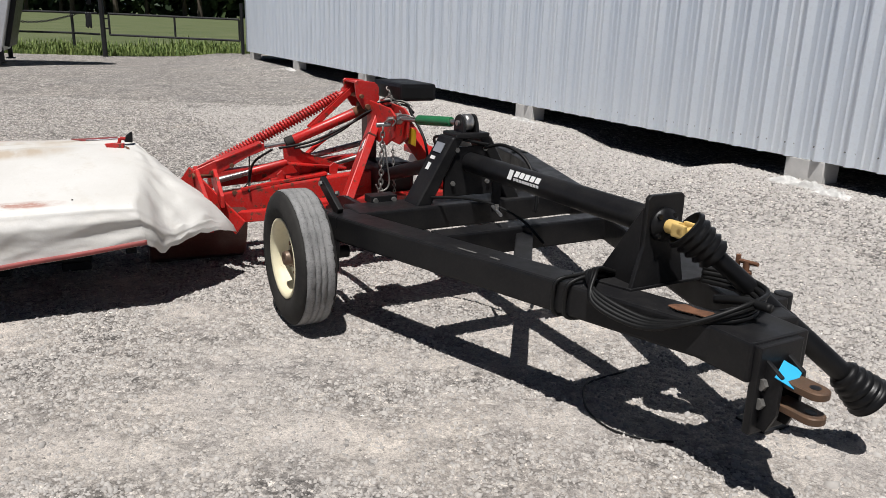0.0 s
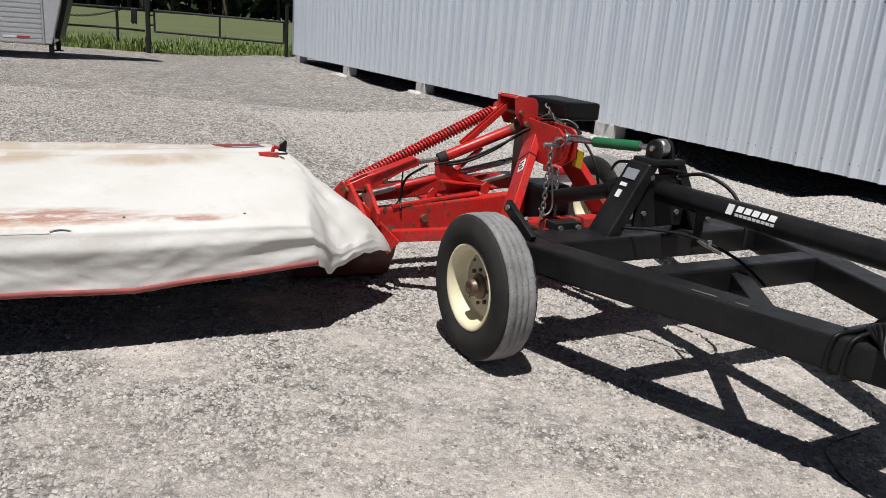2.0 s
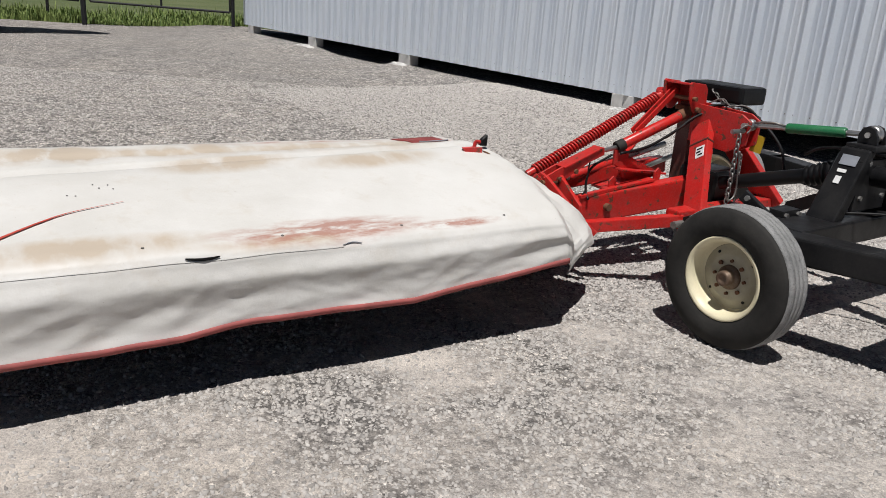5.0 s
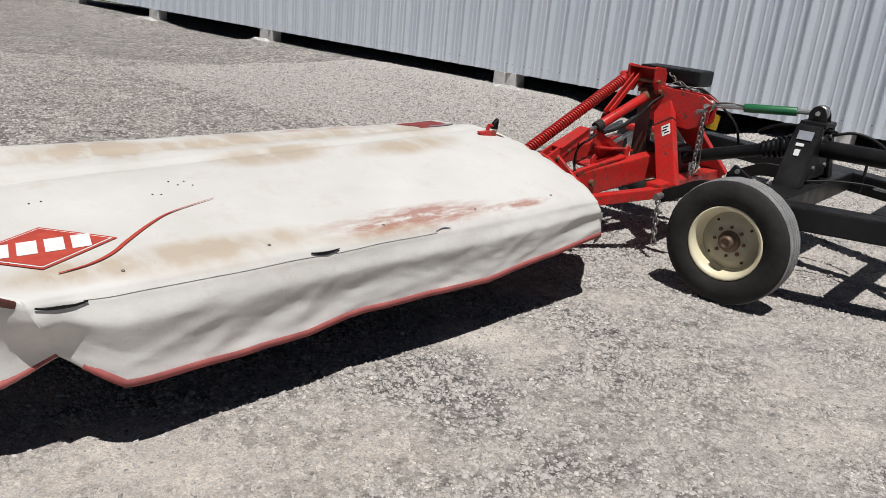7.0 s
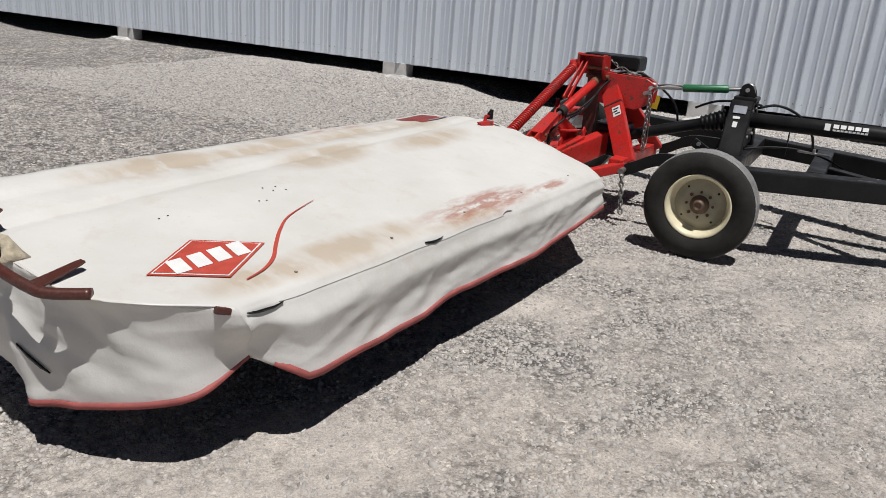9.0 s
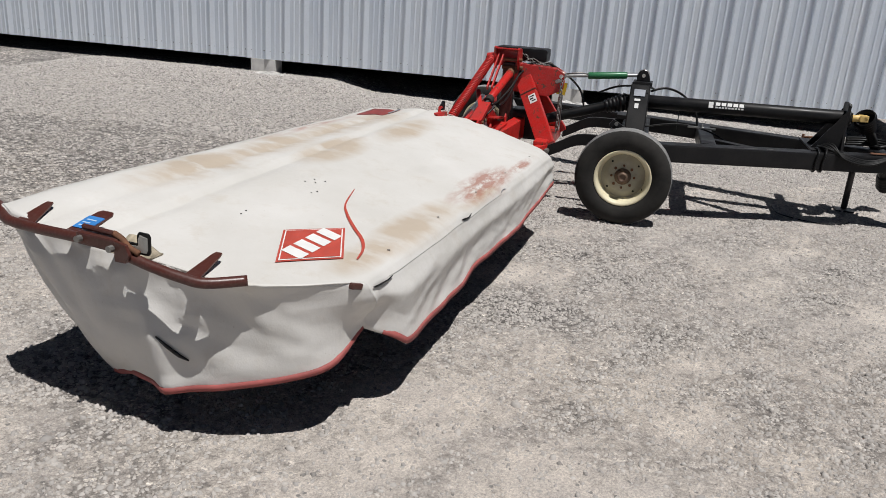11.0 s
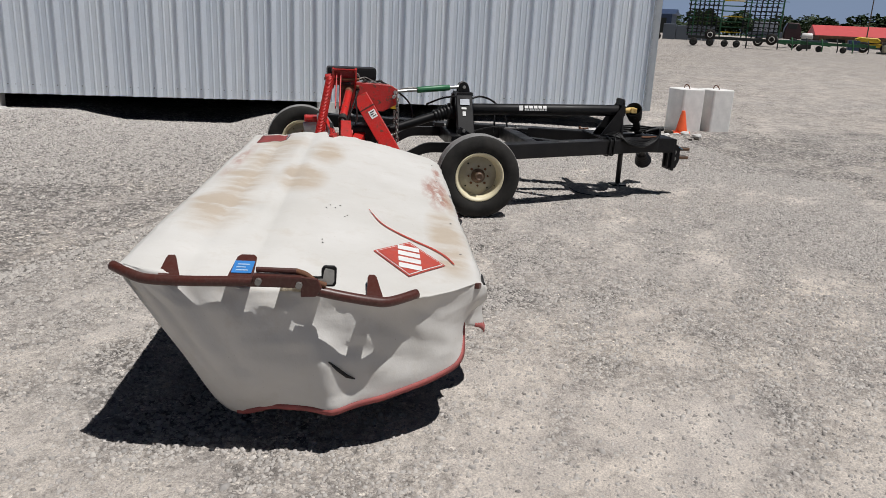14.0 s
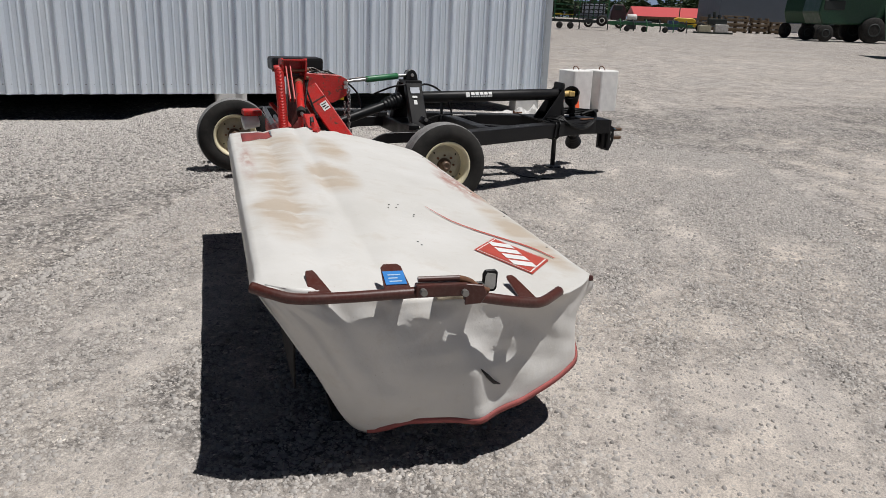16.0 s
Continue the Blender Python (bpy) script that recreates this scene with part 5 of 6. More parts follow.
    # unseen dark plate, added behind the skirt to deepen the shadow below it
    D("front_bounce_blocker", plate([(0.22, 0.33), (2.5, 0.36), (2.5, 0.53), (0.22, 0.53)], 0.006, m=Matrix.Translation((0, 0.03, 0.0)) @ pose(0, 0, 0, 90, 0, 0)), DARKSTEEL)
    D("frame_tube", beam((-0.10, 0.72, 0.50), (2.7, 0.72, 0.52), 0.09, 0.09, 0.01), RED)
    for a in (-0.05, 1.2, 2.55):
        D("frame_strut", beam((a, 0.72, 0.50), (a, 0.64, 0.12), 0.06, 0.05, 0.008), DARKSTEEL)
    # back sheet, its dark colour standing for the black shade under the cover
    D("rear_shield", plate([(0.1, 0.14), (2.5, 0.14), (2.5, 0.60), (0.1, 0.60)], 0.008, m=Matrix.Translation((0, 1.12, 0.0)) @ pose(0, 0, 0, 90, 0, 0)), DARKSTEEL, "sheet along the back, coloured dark for the shade there")
    out = [(0.53, 0.34), (0.60, 0.18), (0.70, 0.045), (0.78, 0.006), (1.05, 0.006), (1.05, 0.31), (0.60, 0.36)]
    D("inner_shoe", plate(out, 0.56, m=Matrix.Translation((2.93, 0, 0)) @ pose(0, 0, 0, 90, 0, 90), bevel=0.01), BARPAINT, "dirty brown inner shoe below the flap")
    D("hinge_strap", beam((2.88, 0.69, 0.565), (3.15, 0.445, 0.275), 0.014, 0.105, 0.004), RED, "red steel strap along the flap")
    # hinge and lift arm
    T("hinge_plate", plate([(-1.12, 0.585), (-1.09, 0.610), (-1.03, 0.595), (-0.80, 0.47), (-0.70, 0.36), (-0.72, 0.30), (-0.80, 0.285), (-0.95, 0.38), (-1.08, 0.50)], 0.022, m=Matrix.Translation((0.0, -0.19, 0)) @ pose(0, 0, 0, 90, 0, 0)), RED)
    T("hinge_plate", plate([(-1.12, 0.585), (-1.09, 0.610), (-1.03, 0.595), (-0.86, 0.47), (-0.86, 0.40), (-1.08, 0.50)], 0.022, m=Matrix.Translation((0.0, -0.09, 0)) @ pose(0, 0, 0, 90, 0, 0)), RED)
    q = rod((-1.052, -0.215, 0.559), (-1.052, -0.07, 0.559), 0.017, 16)
    T("hinge_pin", q, RUST)
    T("hinge_pin", rod((-0.77, -0.215, 0.335), (-0.77, -0.10, 0.335), 0.024, 16), RUST)
    arm = plate([(-0.02, -0.030), (0.10, -0.045), (0.30, -0.020), (0.41, -0.022), (0.42, 0.020), (0.30, 0.028), (0.10, 0.035), (-0.02, 0.030)], 0.012, m=along((-1.045, -0.18, 0.57), (-1.030, 0.19, 0.71)) @ pose(0, 0, 0, 90, 0, 0))
    T("lift_arm", arm, RED)
    arm = plate([(-0.02, -0.030), (0.10, -0.045), (0.30, -0.020), (0.41, -0.022), (0.42, 0.020), (0.30, 0.028), (0.10, 0.035), (-0.02, 0.030)], 0.012, m=along((-1.105, -0.18, 0.57), (-1.090, 0.19, 0.71)) @ pose(0, 0, 0, 90, 0, 0))
    T("lift_arm", arm, RED)
    T("arm_web", beam((-1.06, -0.08, 0.637), (-1.055, 0.19, 0.735), 0.075, 0.010, 0.002), RED)
    for k in range(2):
        T("arm_bolt", rod((-1.10, -0.10 + 0.11 * k, 0.577 + 0.035 * k), (-1.02, -0.10 + 0.11 * k, 0.577 + 0.035 * k), 0.013, 10), RUST)
    T("hang_wire", sweep(spline([(-1.04, 0.12, 0.665), (-1.04, 0.115, 0.58), (-1.03, 0.10, 0.50), (-1.02, 0.06, 0.465)], 14), 0.0045, 6), HOSE)
    # spring
    a, b = Vector((-1.285, -0.065, 0.570)), Vector((-1.165, 0.750, 0.995))
    m = along(a, b)
    n = (b - a).length
    turns = 46
    pts = [m @ Vector((n * k / (turns * 12), 0.030 * math.cos(2 * math.pi * k / 12), 0.030 * math.sin(2 * math.pi * k / 12))) for k in range(turns * 12 + 1)]
    T("spring", sweep(pts, 0.0066, 6), RED, "red coil spring")
    T("spring_core", rod(a - (b - a) * 0.06, b + (b - a) * 0.05, 0.023, 12), RED)
    T("spring_eye", block((0.035, 0.06, 0.05), b + (b - a) * 0.05, 0.01, turn=pose(0, 0, 0, 25, 0, 0)), RED)
    # lift cylinder
    a, b = Vector((-1.075, 0.362, 0.722)), Vector((-0.995, 0.83, 0.922))
    T("cylinder_barrel", rod(a, b, 0.031, 24, bevel=0.004), RED, "red hydraulic cylinder barrel")
    T("cylinder_gland", rod(a - (b - a) * 0.015, a + (b - a) * 0.09, 0.0345, 24, bevel=0.003), DARKSTEEL)
    T("cylinder_gland", rod(b - (b - a) * 0.12, b + (b - a) * 0.02, 0.0335, 24, bevel=0.003), RUST)
    T("cylinder_rod", rod(Vector((-1.065, 0.17, 0.70)), a, 0.013, 16), STEEL, "bright chromed rod")
    T("cylinder_hose", sweep(spline([(-1.05, 0.40, 0.69), (-1.02, 0.52, 0.715), (-0.97, 0.68, 0.80), (-0.93, 0.80, 0.895), (-0.88, 0.90, 0.945), (-0.74, 0.99, 0.975), (-0.62, 1.0, 0.94)], 40), 0.0075, 8), HOSE)
    # head on top of the mast: two cheeks, a cover and slotted straps
    cheek = [(0.755, 1.095), (0.770, 1.105), (0.890, 1.092), (0.915, 1.06), (0.918, 0.985), (0.85, 0.925), (0.815, 0.93), (0.765, 1.01)]
    swing = Matrix(((0, 0, 1, 0), (1, 0, 0, 0), (0, 1, 0, 0), (0, 0, 0, 1)))
    for f in (-0.945, -1.135):
        T("head_cheek", plate(cheek, 0.016, m=Matrix.Translation((f, 0, 0)) @ swing), RED)
    T("head_cover", beam((-1.04, 0.765, 1.092), (-1.04, 0.90, 1.080), 0.19, 0.012, 0.003), RED)
    T("head_back", block((0.18, 0.014, 0.13), (-1.04, 0.905, 1.015), 0.003), RED)
    T("cross_pin", rod((-1.21, 0.795, 1.01), (-0.915, 0.795, 1.01), 0.013, 14), RUST)
    T("cross_pin", rod((-1.08, 0.835, 0.945), (-0.912, 0.835, 0.945), 0.016, 14), RUST)
    for f in (-1.07, -1.105):
        T("slotted_strap", beam((f, 0.80, 1.045), (f - 0.02, 0.52, 0.800), 0.010, 0.034, 0.002, up=(0, -0.6, 1)), RED)
    T("head_tube", rod((-1.20, 0.79, 1.018), (-1.125, 0.795, 1.03), 0.028, 16, bevel=0.004), RED)
    T("diagonal_strap", beam((-1.24, 0.73, 0.755), (-1.14, 0.46, 0.60), 0.035, 0.014, 0.003), RED)
    T("mast_post", beam((-1.03, 0.89, 0.35), (-1.03, 0.89, 0.98), 0.10, 0.065, 0.008, up=(0, 1, 0)), BARPAINT)
    # A-frame legs
    for s0, s1 in ((0.925, 0.555), (1.0, 1.30)):
        leg = beam((-0.945, s0, 0.935), (-0.62, s1, 0.40), 0.05, 0.135, 0.006, up=(1, 0, 0.6))
        T("frame_leg", leg, RED)
    q = plate([(-0.98, 0.76), (-0.70, 0.74), (-0.585, 0.80), (-0.575, 0.93), (-0.64, 0.965), (-0.98, 0.985)], 0.014, m=Matrix.Translation((0, 0.86, 0)) @ pose(0, 0, 0, 90, 0, 0))
    T("link_lug", q, RED)
    q = plate([(-0.98, 0.76), (-0.70, 0.74), (-0.585, 0.80), (-0.575, 0.93), (-0.64, 0.965), (-0.98, 0.985)], 0.014, m=Matrix.Translation((0, 0.95, 0)) @ pose(0, 0, 0, 90, 0, 0))
    T("link_lug", q, RED)
    T("lug_pin", rod((-0.60, 0.82, 0.91), (-0.60, 0.99, 0.91), 0.014, 14), STEEL)
    T("warning_tag", transformed(block((0.07, 0.004, 0.10), (0, 0, 0), 0.001), pose(-0.60, 0.985, 0.80, 4, 8, 10)), YELLOW, "yellow hanging tag")
    # weathered sticker on the near leg, and its weld band
    M = along((-0.945, 0.925, 0.935), (-0.62, 0.555, 0.40), (1, 0, 0.6))
    T("leg_sticker", transformed(block((0.075, 0.003, 0.06), (0.31, -0.0265, 0.02), 0), M), WHITE)
    q = None
    for x, z, w, h in ((0.29, 0.02, 0.008, 0.04), (0.31, 0.012, 0.010, 0.03), (0.33, 0.025, 0.008, 0.035)):
        q2 = transformed(block((w, 0.003, h), (x, -0.0283, z), 0), M)
        q = merged(q, q2) if q else q2
    T("sticker_print", q, BLACKPLASTIC)
    T("leg_band", transformed(block((0.012, 0.056, 0.140), (0.235, 0, 0), 0.003), M), BARPAINT)
    # arms between hinge and headstock
    T("main_arm", beam((-1.10, -0.07, 0.355), (-0.88, 0.92, 0.485), 0.09, 0.165, 0.01), RED)
    T("rear_arm", beam((-1.30, -0.08, 0.48), (-1.22, 0.95, 0.56), 0.07, 0.10, 0.01), RED)
    T("slide_rod", rod((-1.25, -0.06, 0.476), (-1.25, 0.98, 0.678), 0.019, 16), STEEL, "worn bare steel rod")
    T("slide_sleeve", rod((-1.25, 0.17, 0.521), (-1.25, 0.56, 0.597), 0.026, 16, bevel=0.003), RED)
    T("slide_rod", rod((-1.17, 0.66, 0.545), (-1.17, 0.98, 0.618), 0.015, 14), STEEL, "worn bare steel rod")
    T("arm_plate", block((0.16, 0.34, 0.016), (-1.05, 0.42, 0.515), 0.003, turn=pose(0, 0, 0, 8, 0, -8)), RED)
    T("arm_bracket", plate([(0.335, 0.71), (0.34, 0.625), (0.385, 0.60), (0.42, 0.545), (0.46, 0.505), (0.74, 0.53), (0.72, 0.56), (0.46, 0.665), (0.42, 0.705)], 0.018, m=Matrix.Translation((-1.07, 0, 0)) @ swing), RED)
    T("arm_flange", beam((-1.05, 0.36, 0.60), (-1.02, 0.72, 0.558), 0.07, 0.012, 0.003), RED)
    T("link_strap", beam((-1.03, 0.06, 0.462), (-1.0, 0.30, 0.50), 0.03, 0.022, 0.004), RED)
    for k, (s, z) in enumerate(((0.02, 0.445), (0.14, 0.46), (0.30, 0.485), (0.55, 0.515))):
        T("arm_bolt", hex_bolt((-1.045 + 0.07 * s, s, z), (1, 0, 0.1), 0.014, 0.012), RUST)
    T("link_tab", plate([(0, 0), (0.05, 0.0), (0.06, 0.05), (0.03, 0.075), (0.0, 0.05)], 0.012, m=Matrix.Translation((-1.03, 0.28, 0.49)) @ swing), RED)
    T("link_tab", plate([(0, 0), (0.05, 0.0), (0.06, 0.05), (0.03, 0.075), (0.0, 0.05)], 0.012, m=Matrix.Translation((-0.98, 0.60, 0.53)) @ swing), RED)
    for s, z in ((0.24, 0.40), (0.38, 0.42)):
        T("arm_pin", rod((-1.0, s, z), (-0.96, s, z), 0.022, 12), RUST)
    T("low_link", beam((-0.92, 0.02, 0.325), (-0.62, 0.46, 0.40), 0.06, 0.065, 0.006), RED)
    T("gearbox", block((0.26, 0.24, 0.24), (-0.86, 0.95, 0.50), 0.03), BLACKPLASTIC)
    T("base_beam", beam((-0.66, 0.42, 0.40), (-0.66, 1.36, 0.40), 0.10, 0.10, 0.008), RED)
    T("link_pin", rod((-0.60, 0.36, 0.385), (-0.60, 0.47, 0.385), 0.02, 14), DULL)
    # black tool box
    q = block((0.43, 0.24, 0.105), (-0.965, 1.10, 1.042), 0.022)
    T("tool_box", q, BLACKPLASTIC, "black plastic box")
    # belt guard beside the far wheel
    T("belt_guard", block((0.16, 0.16, 0.05), (-1.30, 1.38, 0.60), 0.015), RED)
    T("guard_end", rod((-1.38, 1.40, 0.50), (-1.24, 1.40, 0.53), 0.06, 20, bevel=0.01), WHITE)
    # chains, hoses
    T("chain", chain((-0.585, 0.785, 0.865), (-0.585, 0.772, 0.475), 0.0, 0.040, 0.005), DULL, "galvanised chain")
    T("chain", chain((-0.60, 0.856, 0.745), (-0.60, 0.871, 0.475), 0.0, 0.024, 0.0035), DULL, "thin galvanised chain")
    T("hook_rod", sweep(spline([(-0.57, 0.79, 0.775), (-0.57, 0.81, 0.64), (-0.57, 0.822, 0.55), (-0.57, 0.805, 0.505), (-0.57, 0.76, 0.495), (-0.57, 0.735, 0.535)], 30), 0.005, 8), DULL)
    T("lug_pin", rod((-0.62, 0.76, 0.875), (-0.60, 0.84, 0.88), 0.014, 12), STEEL)
    T("pin_clip", sweep(spline([(-0.60, 0.80, 0.89), (-0.58, 0.83, 0.915), (-0.57, 0.86, 0.90), (-0.58, 0.84, 0.87)], 16), 0.004, 6), DULL)
    T("wire_tangle", sweep(spline([(-0.93, 0.93, 0.985), (-0.86, 0.96, 1.02), (-0.78, 0.93, 0.99), (-0.72, 0.97, 1.0), (-0.68, 1.02, 0.965), (-0.70, 0.95, 0.95), (-0.64, 0.93, 0.93)], 40), 0.004, 6), DULL)
    T("chain", chain((-0.60, 0.40, 0.37), (-0.56, 0.36, 0.10), 0.0, 0.045, 0.006), DULL, "galvanised chain")
    T("chain", chain((-0.95, 0.98, 1.06), (-0.72, 0.96, 0.97), 0.03), DULL, "galvanised chain")
    T("hose", sweep(spline([(-0.97, 0.28, 0.71), (-0.95, 0.50, 0.75), (-0.94, 0.80, 0.88), (-0.90, 0.90, 0.97), (-0.75, 1.0, 0.99), (-0.60, 0.98, 0.93), (-0.45, 0.99, 0.80), (-0.40, 1.0, 0.62)], 50), 0.008), HOSE)
    T("hose", sweep(spline([(-1.00, 0.25, 0.70), (-1.05, 0.15, 0.62), (-1.05, 0.12, 0.52), (-1.0, 0.10, 0.45)], 20), 0.007), HOSE)
    return mower


build_mower()


# ---- yard edge: piers' sheeting, blocks, cone ----
def crumpled(name, at, w, d, h, turn, seed, label, category, mat):
    """A low crumpled heap of sheeting."""
    rows = []
    for i in range(25):
        row = []
        for k in range(13):
            u, v = i / 24, k / 12
            edge = min(u, 1 - u, 0.25) * min(v, 1 - v, 0.3) / 0.075
            x, y = (u - 0.5) * w, (v - 0.5) * d
            x += 0.12 * w * noise.noise((u * 4, v * 4, seed))
            y += 0.25 * d * noise.noise((u * 5, v * 3, seed + 5))
            z = edge * h * (0.55 + 0.9 * noise.noise((u * 7, v * 5, seed + 9)) + 0.4 * noise.noise((u * 17, v * 11, seed)))
            p = M_WALL @ pose(*at, 0, 0, turn) @ Vector((x, y, 0))
            row.append(Vector((p.x, p.y, rise(p.x, p.y) - 0.004 + max(z, 0) + 0.004 * edge)))
        rows.append(row)
    me = thicken(mesh_object(name, grid_mesh(rows), mat), 0.006)
    return tagged(me, label, category, "plastic at the piers")


PLASTIC = plain("torn_white_plastic", (0.66, 0.645, 0.615), 0.5, 0, 0.5, 9, 0.5)
for n, (a, p, w, d, h) in enumerate([(4.75, -0.22, 0.62, 0.15, 0.07), (5.15, -0.30, 0.35, 0.10, 0.05), (0.30, -0.16, 0.6, 0.14, 0.05), (-5.7, -0.16, 0.6, 0.16, 0.05), (-10.0, -0.2, 0.8, 0.2, 0.05), (8.95, -0.45, 1.2, 0.5, 0.14)]):
    crumpled("plastic_sheeting", (a + 0.1, p, 0), w, d, h, 3, 3.0 + 7 * n, "torn white plastic sheeting lying by a shed pier", "plastic", PLASTIC)


def build_rubble():
    rng = random.Random(4)
    for n in range(16):
        q = bmesh.new()
        bmesh.ops.create_icosphere(q, subdivisions=2, radius=0.5)
        for v in q.verts:
            v.co *= 1 + 0.5 * noise.noise(v.co * 2.4 + Vector((n * 3, 0, 0)))
        w = rng.uniform(0.05, 0.12)
        a, p = rng.uniform(9.3, 10.3), rng.uniform(-0.9, 0.1)
        at = M_WALL @ Vector((a, p, 0))
        q.transform(Matrix.Translation((at.x, at.y, rise(at.x, at.y) + w * 0.2)) @ pose(0, 0, 0, 0, 0, rng.uniform(0, 360)) @ Matrix.Diagonal((w * 1.3, w, w * 0.6, 1)))
        tagged(mesh_object("rubble_stone", q, CONCRETE if n % 3 else DARKWOOD), "broken rubble by the corner of the shed", "rubble", "rubble at the shed corner")


build_rubble()


def build_block(at, turn):
    """A tall grey cast block with chamfered corners and a lifting loop."""
    ob = thing("concrete_block", at, "grey cast concrete block with a wire lifting loop", "block", "concrete blocks", turn=turn)
    m = FRAMES[ob.name]
    w, c = 0.205, 0.022
    out = [(w - c, -w), (w, -w + c), (w, w - c), (w - c, w), (-w + c, w), (-w, w - c), (-w, -w + c), (-w + c, -w)]
    part("body", plate(out, 0.67, m=Matrix.Translation((0, 0, 0.335)), bevel=0.012), PALECAST, ob, m=m)
    loop = [Vector((-0.07, 0, 0.665)), Vector((-0.05, 0.01, 0.71)), Vector((0, 0.015, 0.73)), Vector((0.05, 0.01, 0.71)), Vector((0.07, 0, 0.665))]
    part("lifting_loop", sweep(spline(loop, 14), 0.008, 6), RUST, ob, m=m)


build_block((6.47, 2.34, 0.0), 40)
build_block((6.74, 1.90, 0.0), 40)


def build_cone(at):
    ob = thing("traffic_cone", at, "small plain orange traffic cone beside a concrete block", "cone")
    m = FRAMES[ob.name]
    part("base", block((0.26, 0.26, 0.022), (0, 0, 0.012), 0.008), ORANGE, ob, m=m)
    part("body", lathe([(0.095, 0.02), (0.10, 0.024), (0.085, 0.06), (0.028, 0.34), (0.024, 0.355), (0.015, 0.355)], 28), ORANGE, ob, m=m)


build_cone((6.02, 2.33, 0.004))


# ---- fence and field to the north ----
FENCEMAT = plain("black_pipe_paint", (0.012, 0.012, 0.013), 0.5)


def build_fence():
    ob = thing("pipe_fence", (-13.5, 25.3, 0), "black steel pipe fence along the field", "fence")
    left = [(-11.2 - 1.35, 25.95), (-15.5, 25.6), (-18.5, 25.3), (-22.0, 25.0)]
    pts = [(-11.35, 25.2)] + left
    for x, y in left:
        part("post", rod((x, y, -0.1), (x, y, 1.38), 0.045, 12), FENCEMAT, ob)
    for z in (0.66, 1.30):
        for a, b in zip(pts, pts[1:]):
            part("rail", rod((*a, z), (*b, z), 0.035, 10), FENCEMAT, ob)
    q = chain((-12.2, 25.9, 1.32), (-15.2, 25.5, 1.18), 0.28, 0.10, 0.012)
    part("chain", q, FENCEMAT, ob)
    gate = thing("field_gate", (-9.0, 25.4, 0), "black steel pipe gate, shut, beside the shed", "gate")
    a, b = Vector((-11.2, 25.15, 0)), Vector((-6.93, 25.75, 0))
    for p, r in ((a, 0.075), (b, 0.055)):
        part("post", rod(p - Vector((0, 0, 0.1)), p + Vector((0, 0, 1.75)), r, 16), FENCEMAT, gate)
    d = (b - a).normalized()
    a2, b2 = a + d * 0.2, b - d * 0.09
    up = Vector((0, 0, 1))
    for z0, z1 in ((0.66, 0.58), (1.30, 1.24)):
        part("rail", rod(a2 + up * z0, b2 + up * z1, 0.035, 10), FENCEMAT, gate)
    for t, lo, hi in ((0.0, 0.66, 1.30), (0.5, 0.62, 1.27), (1.0, 0.58, 1.24)):
        p = a2.lerp(b2, t)
        part("upright", rod(p + up * lo, p + up * hi, 0.032, 10), FENCEMAT, gate)
    for z in (0.85, 1.15):
        part("hinge", block((0.2, 0.05, 0.05), a + d * 0.1 + up * z, 0.006), FENCEMAT, gate)
    glove = thing("hanging_cloth", (-11.75, 25.4, 1.30), "dark rag hung over the fence rail", "rag")
    q = None
    for k in range(4):
        q = sweep(spline([(-11.80 + 0.05 * k, 25.36, 1.33), (-11.78 + 0.045 * k, 25.33, 1.1), (-11.80 + 0.05 * k, 25.32, 0.88 - 0.04 * (k % 2))], 8), 0.03, 6, bm=q)
    part("cloth", q, FENCEMAT, glove)


build_fence()


def build_grass():
    """Tall grass along the fence, as one object."""
    rng = np.random.default_rng(9)
    n = 15000
    x = rng.uniform(-20, -5.0, n)
    y = np.array([fence_y(a) for a in x]) + 0.15 + rng.exponential(1.5, n)
    clump = np.array([noise.noise((a * 0.9, b * 0.9, 21)) for a, b in zip(x, y)])
    tall = np.clip(0.24 + 0.35 * clump, 0.07, 0.75) * rng.uniform(0.5, 1.2, n)
    ang, lean = rng.uniform(0, 6.283, n), rng.uniform(0.05, 0.5, n)
    verts, faces = [], []
    for a, b, h, t, l in zip(x, y, tall, ang, lean):
        c, s, w = math.cos(t), math.sin(t), 0.012 + 0.014 * rng.random()
        k = len(verts)
        z = rise(a, b)
        verts += [(a - s * w, b + c * w, z), (a + s * w, b - c * w, z), (a + c * l * h * 0.35 + s * w * 0.7, b + s * l * h * 0.35 - c * w * 0.7, z + h * 0.6),
                  (a + c * l * h * 0.35 - s * w * 0.7, b + s * l * h * 0.35 + c * w * 0.7, z + h * 0.6), (a + c * l * h, b + s * l * h, z + h)]
        faces += [(k, k + 1, k + 2, k + 3), (k + 3, k + 2, k + 4)]
    me = bpy.data.meshes.new("tall_grass")
    me.from_pydata(verts, [], faces)
    me.materials.append(grass_mat("grass_blades", (0.085, 0.145, 0.028), (0.25, 0.31, 0.09)))
    tagged(new("tall_grass", me), "tall bright green grass along the fence", "grass", kind="stuff")


build_grass()

LEAF = grass_mat("far_leaves", (0.016, 0.038, 0.012), (0.045, 0.075, 0.022))
BARK = plain("bark", (0.10, 0.08, 0.06), 0.9)


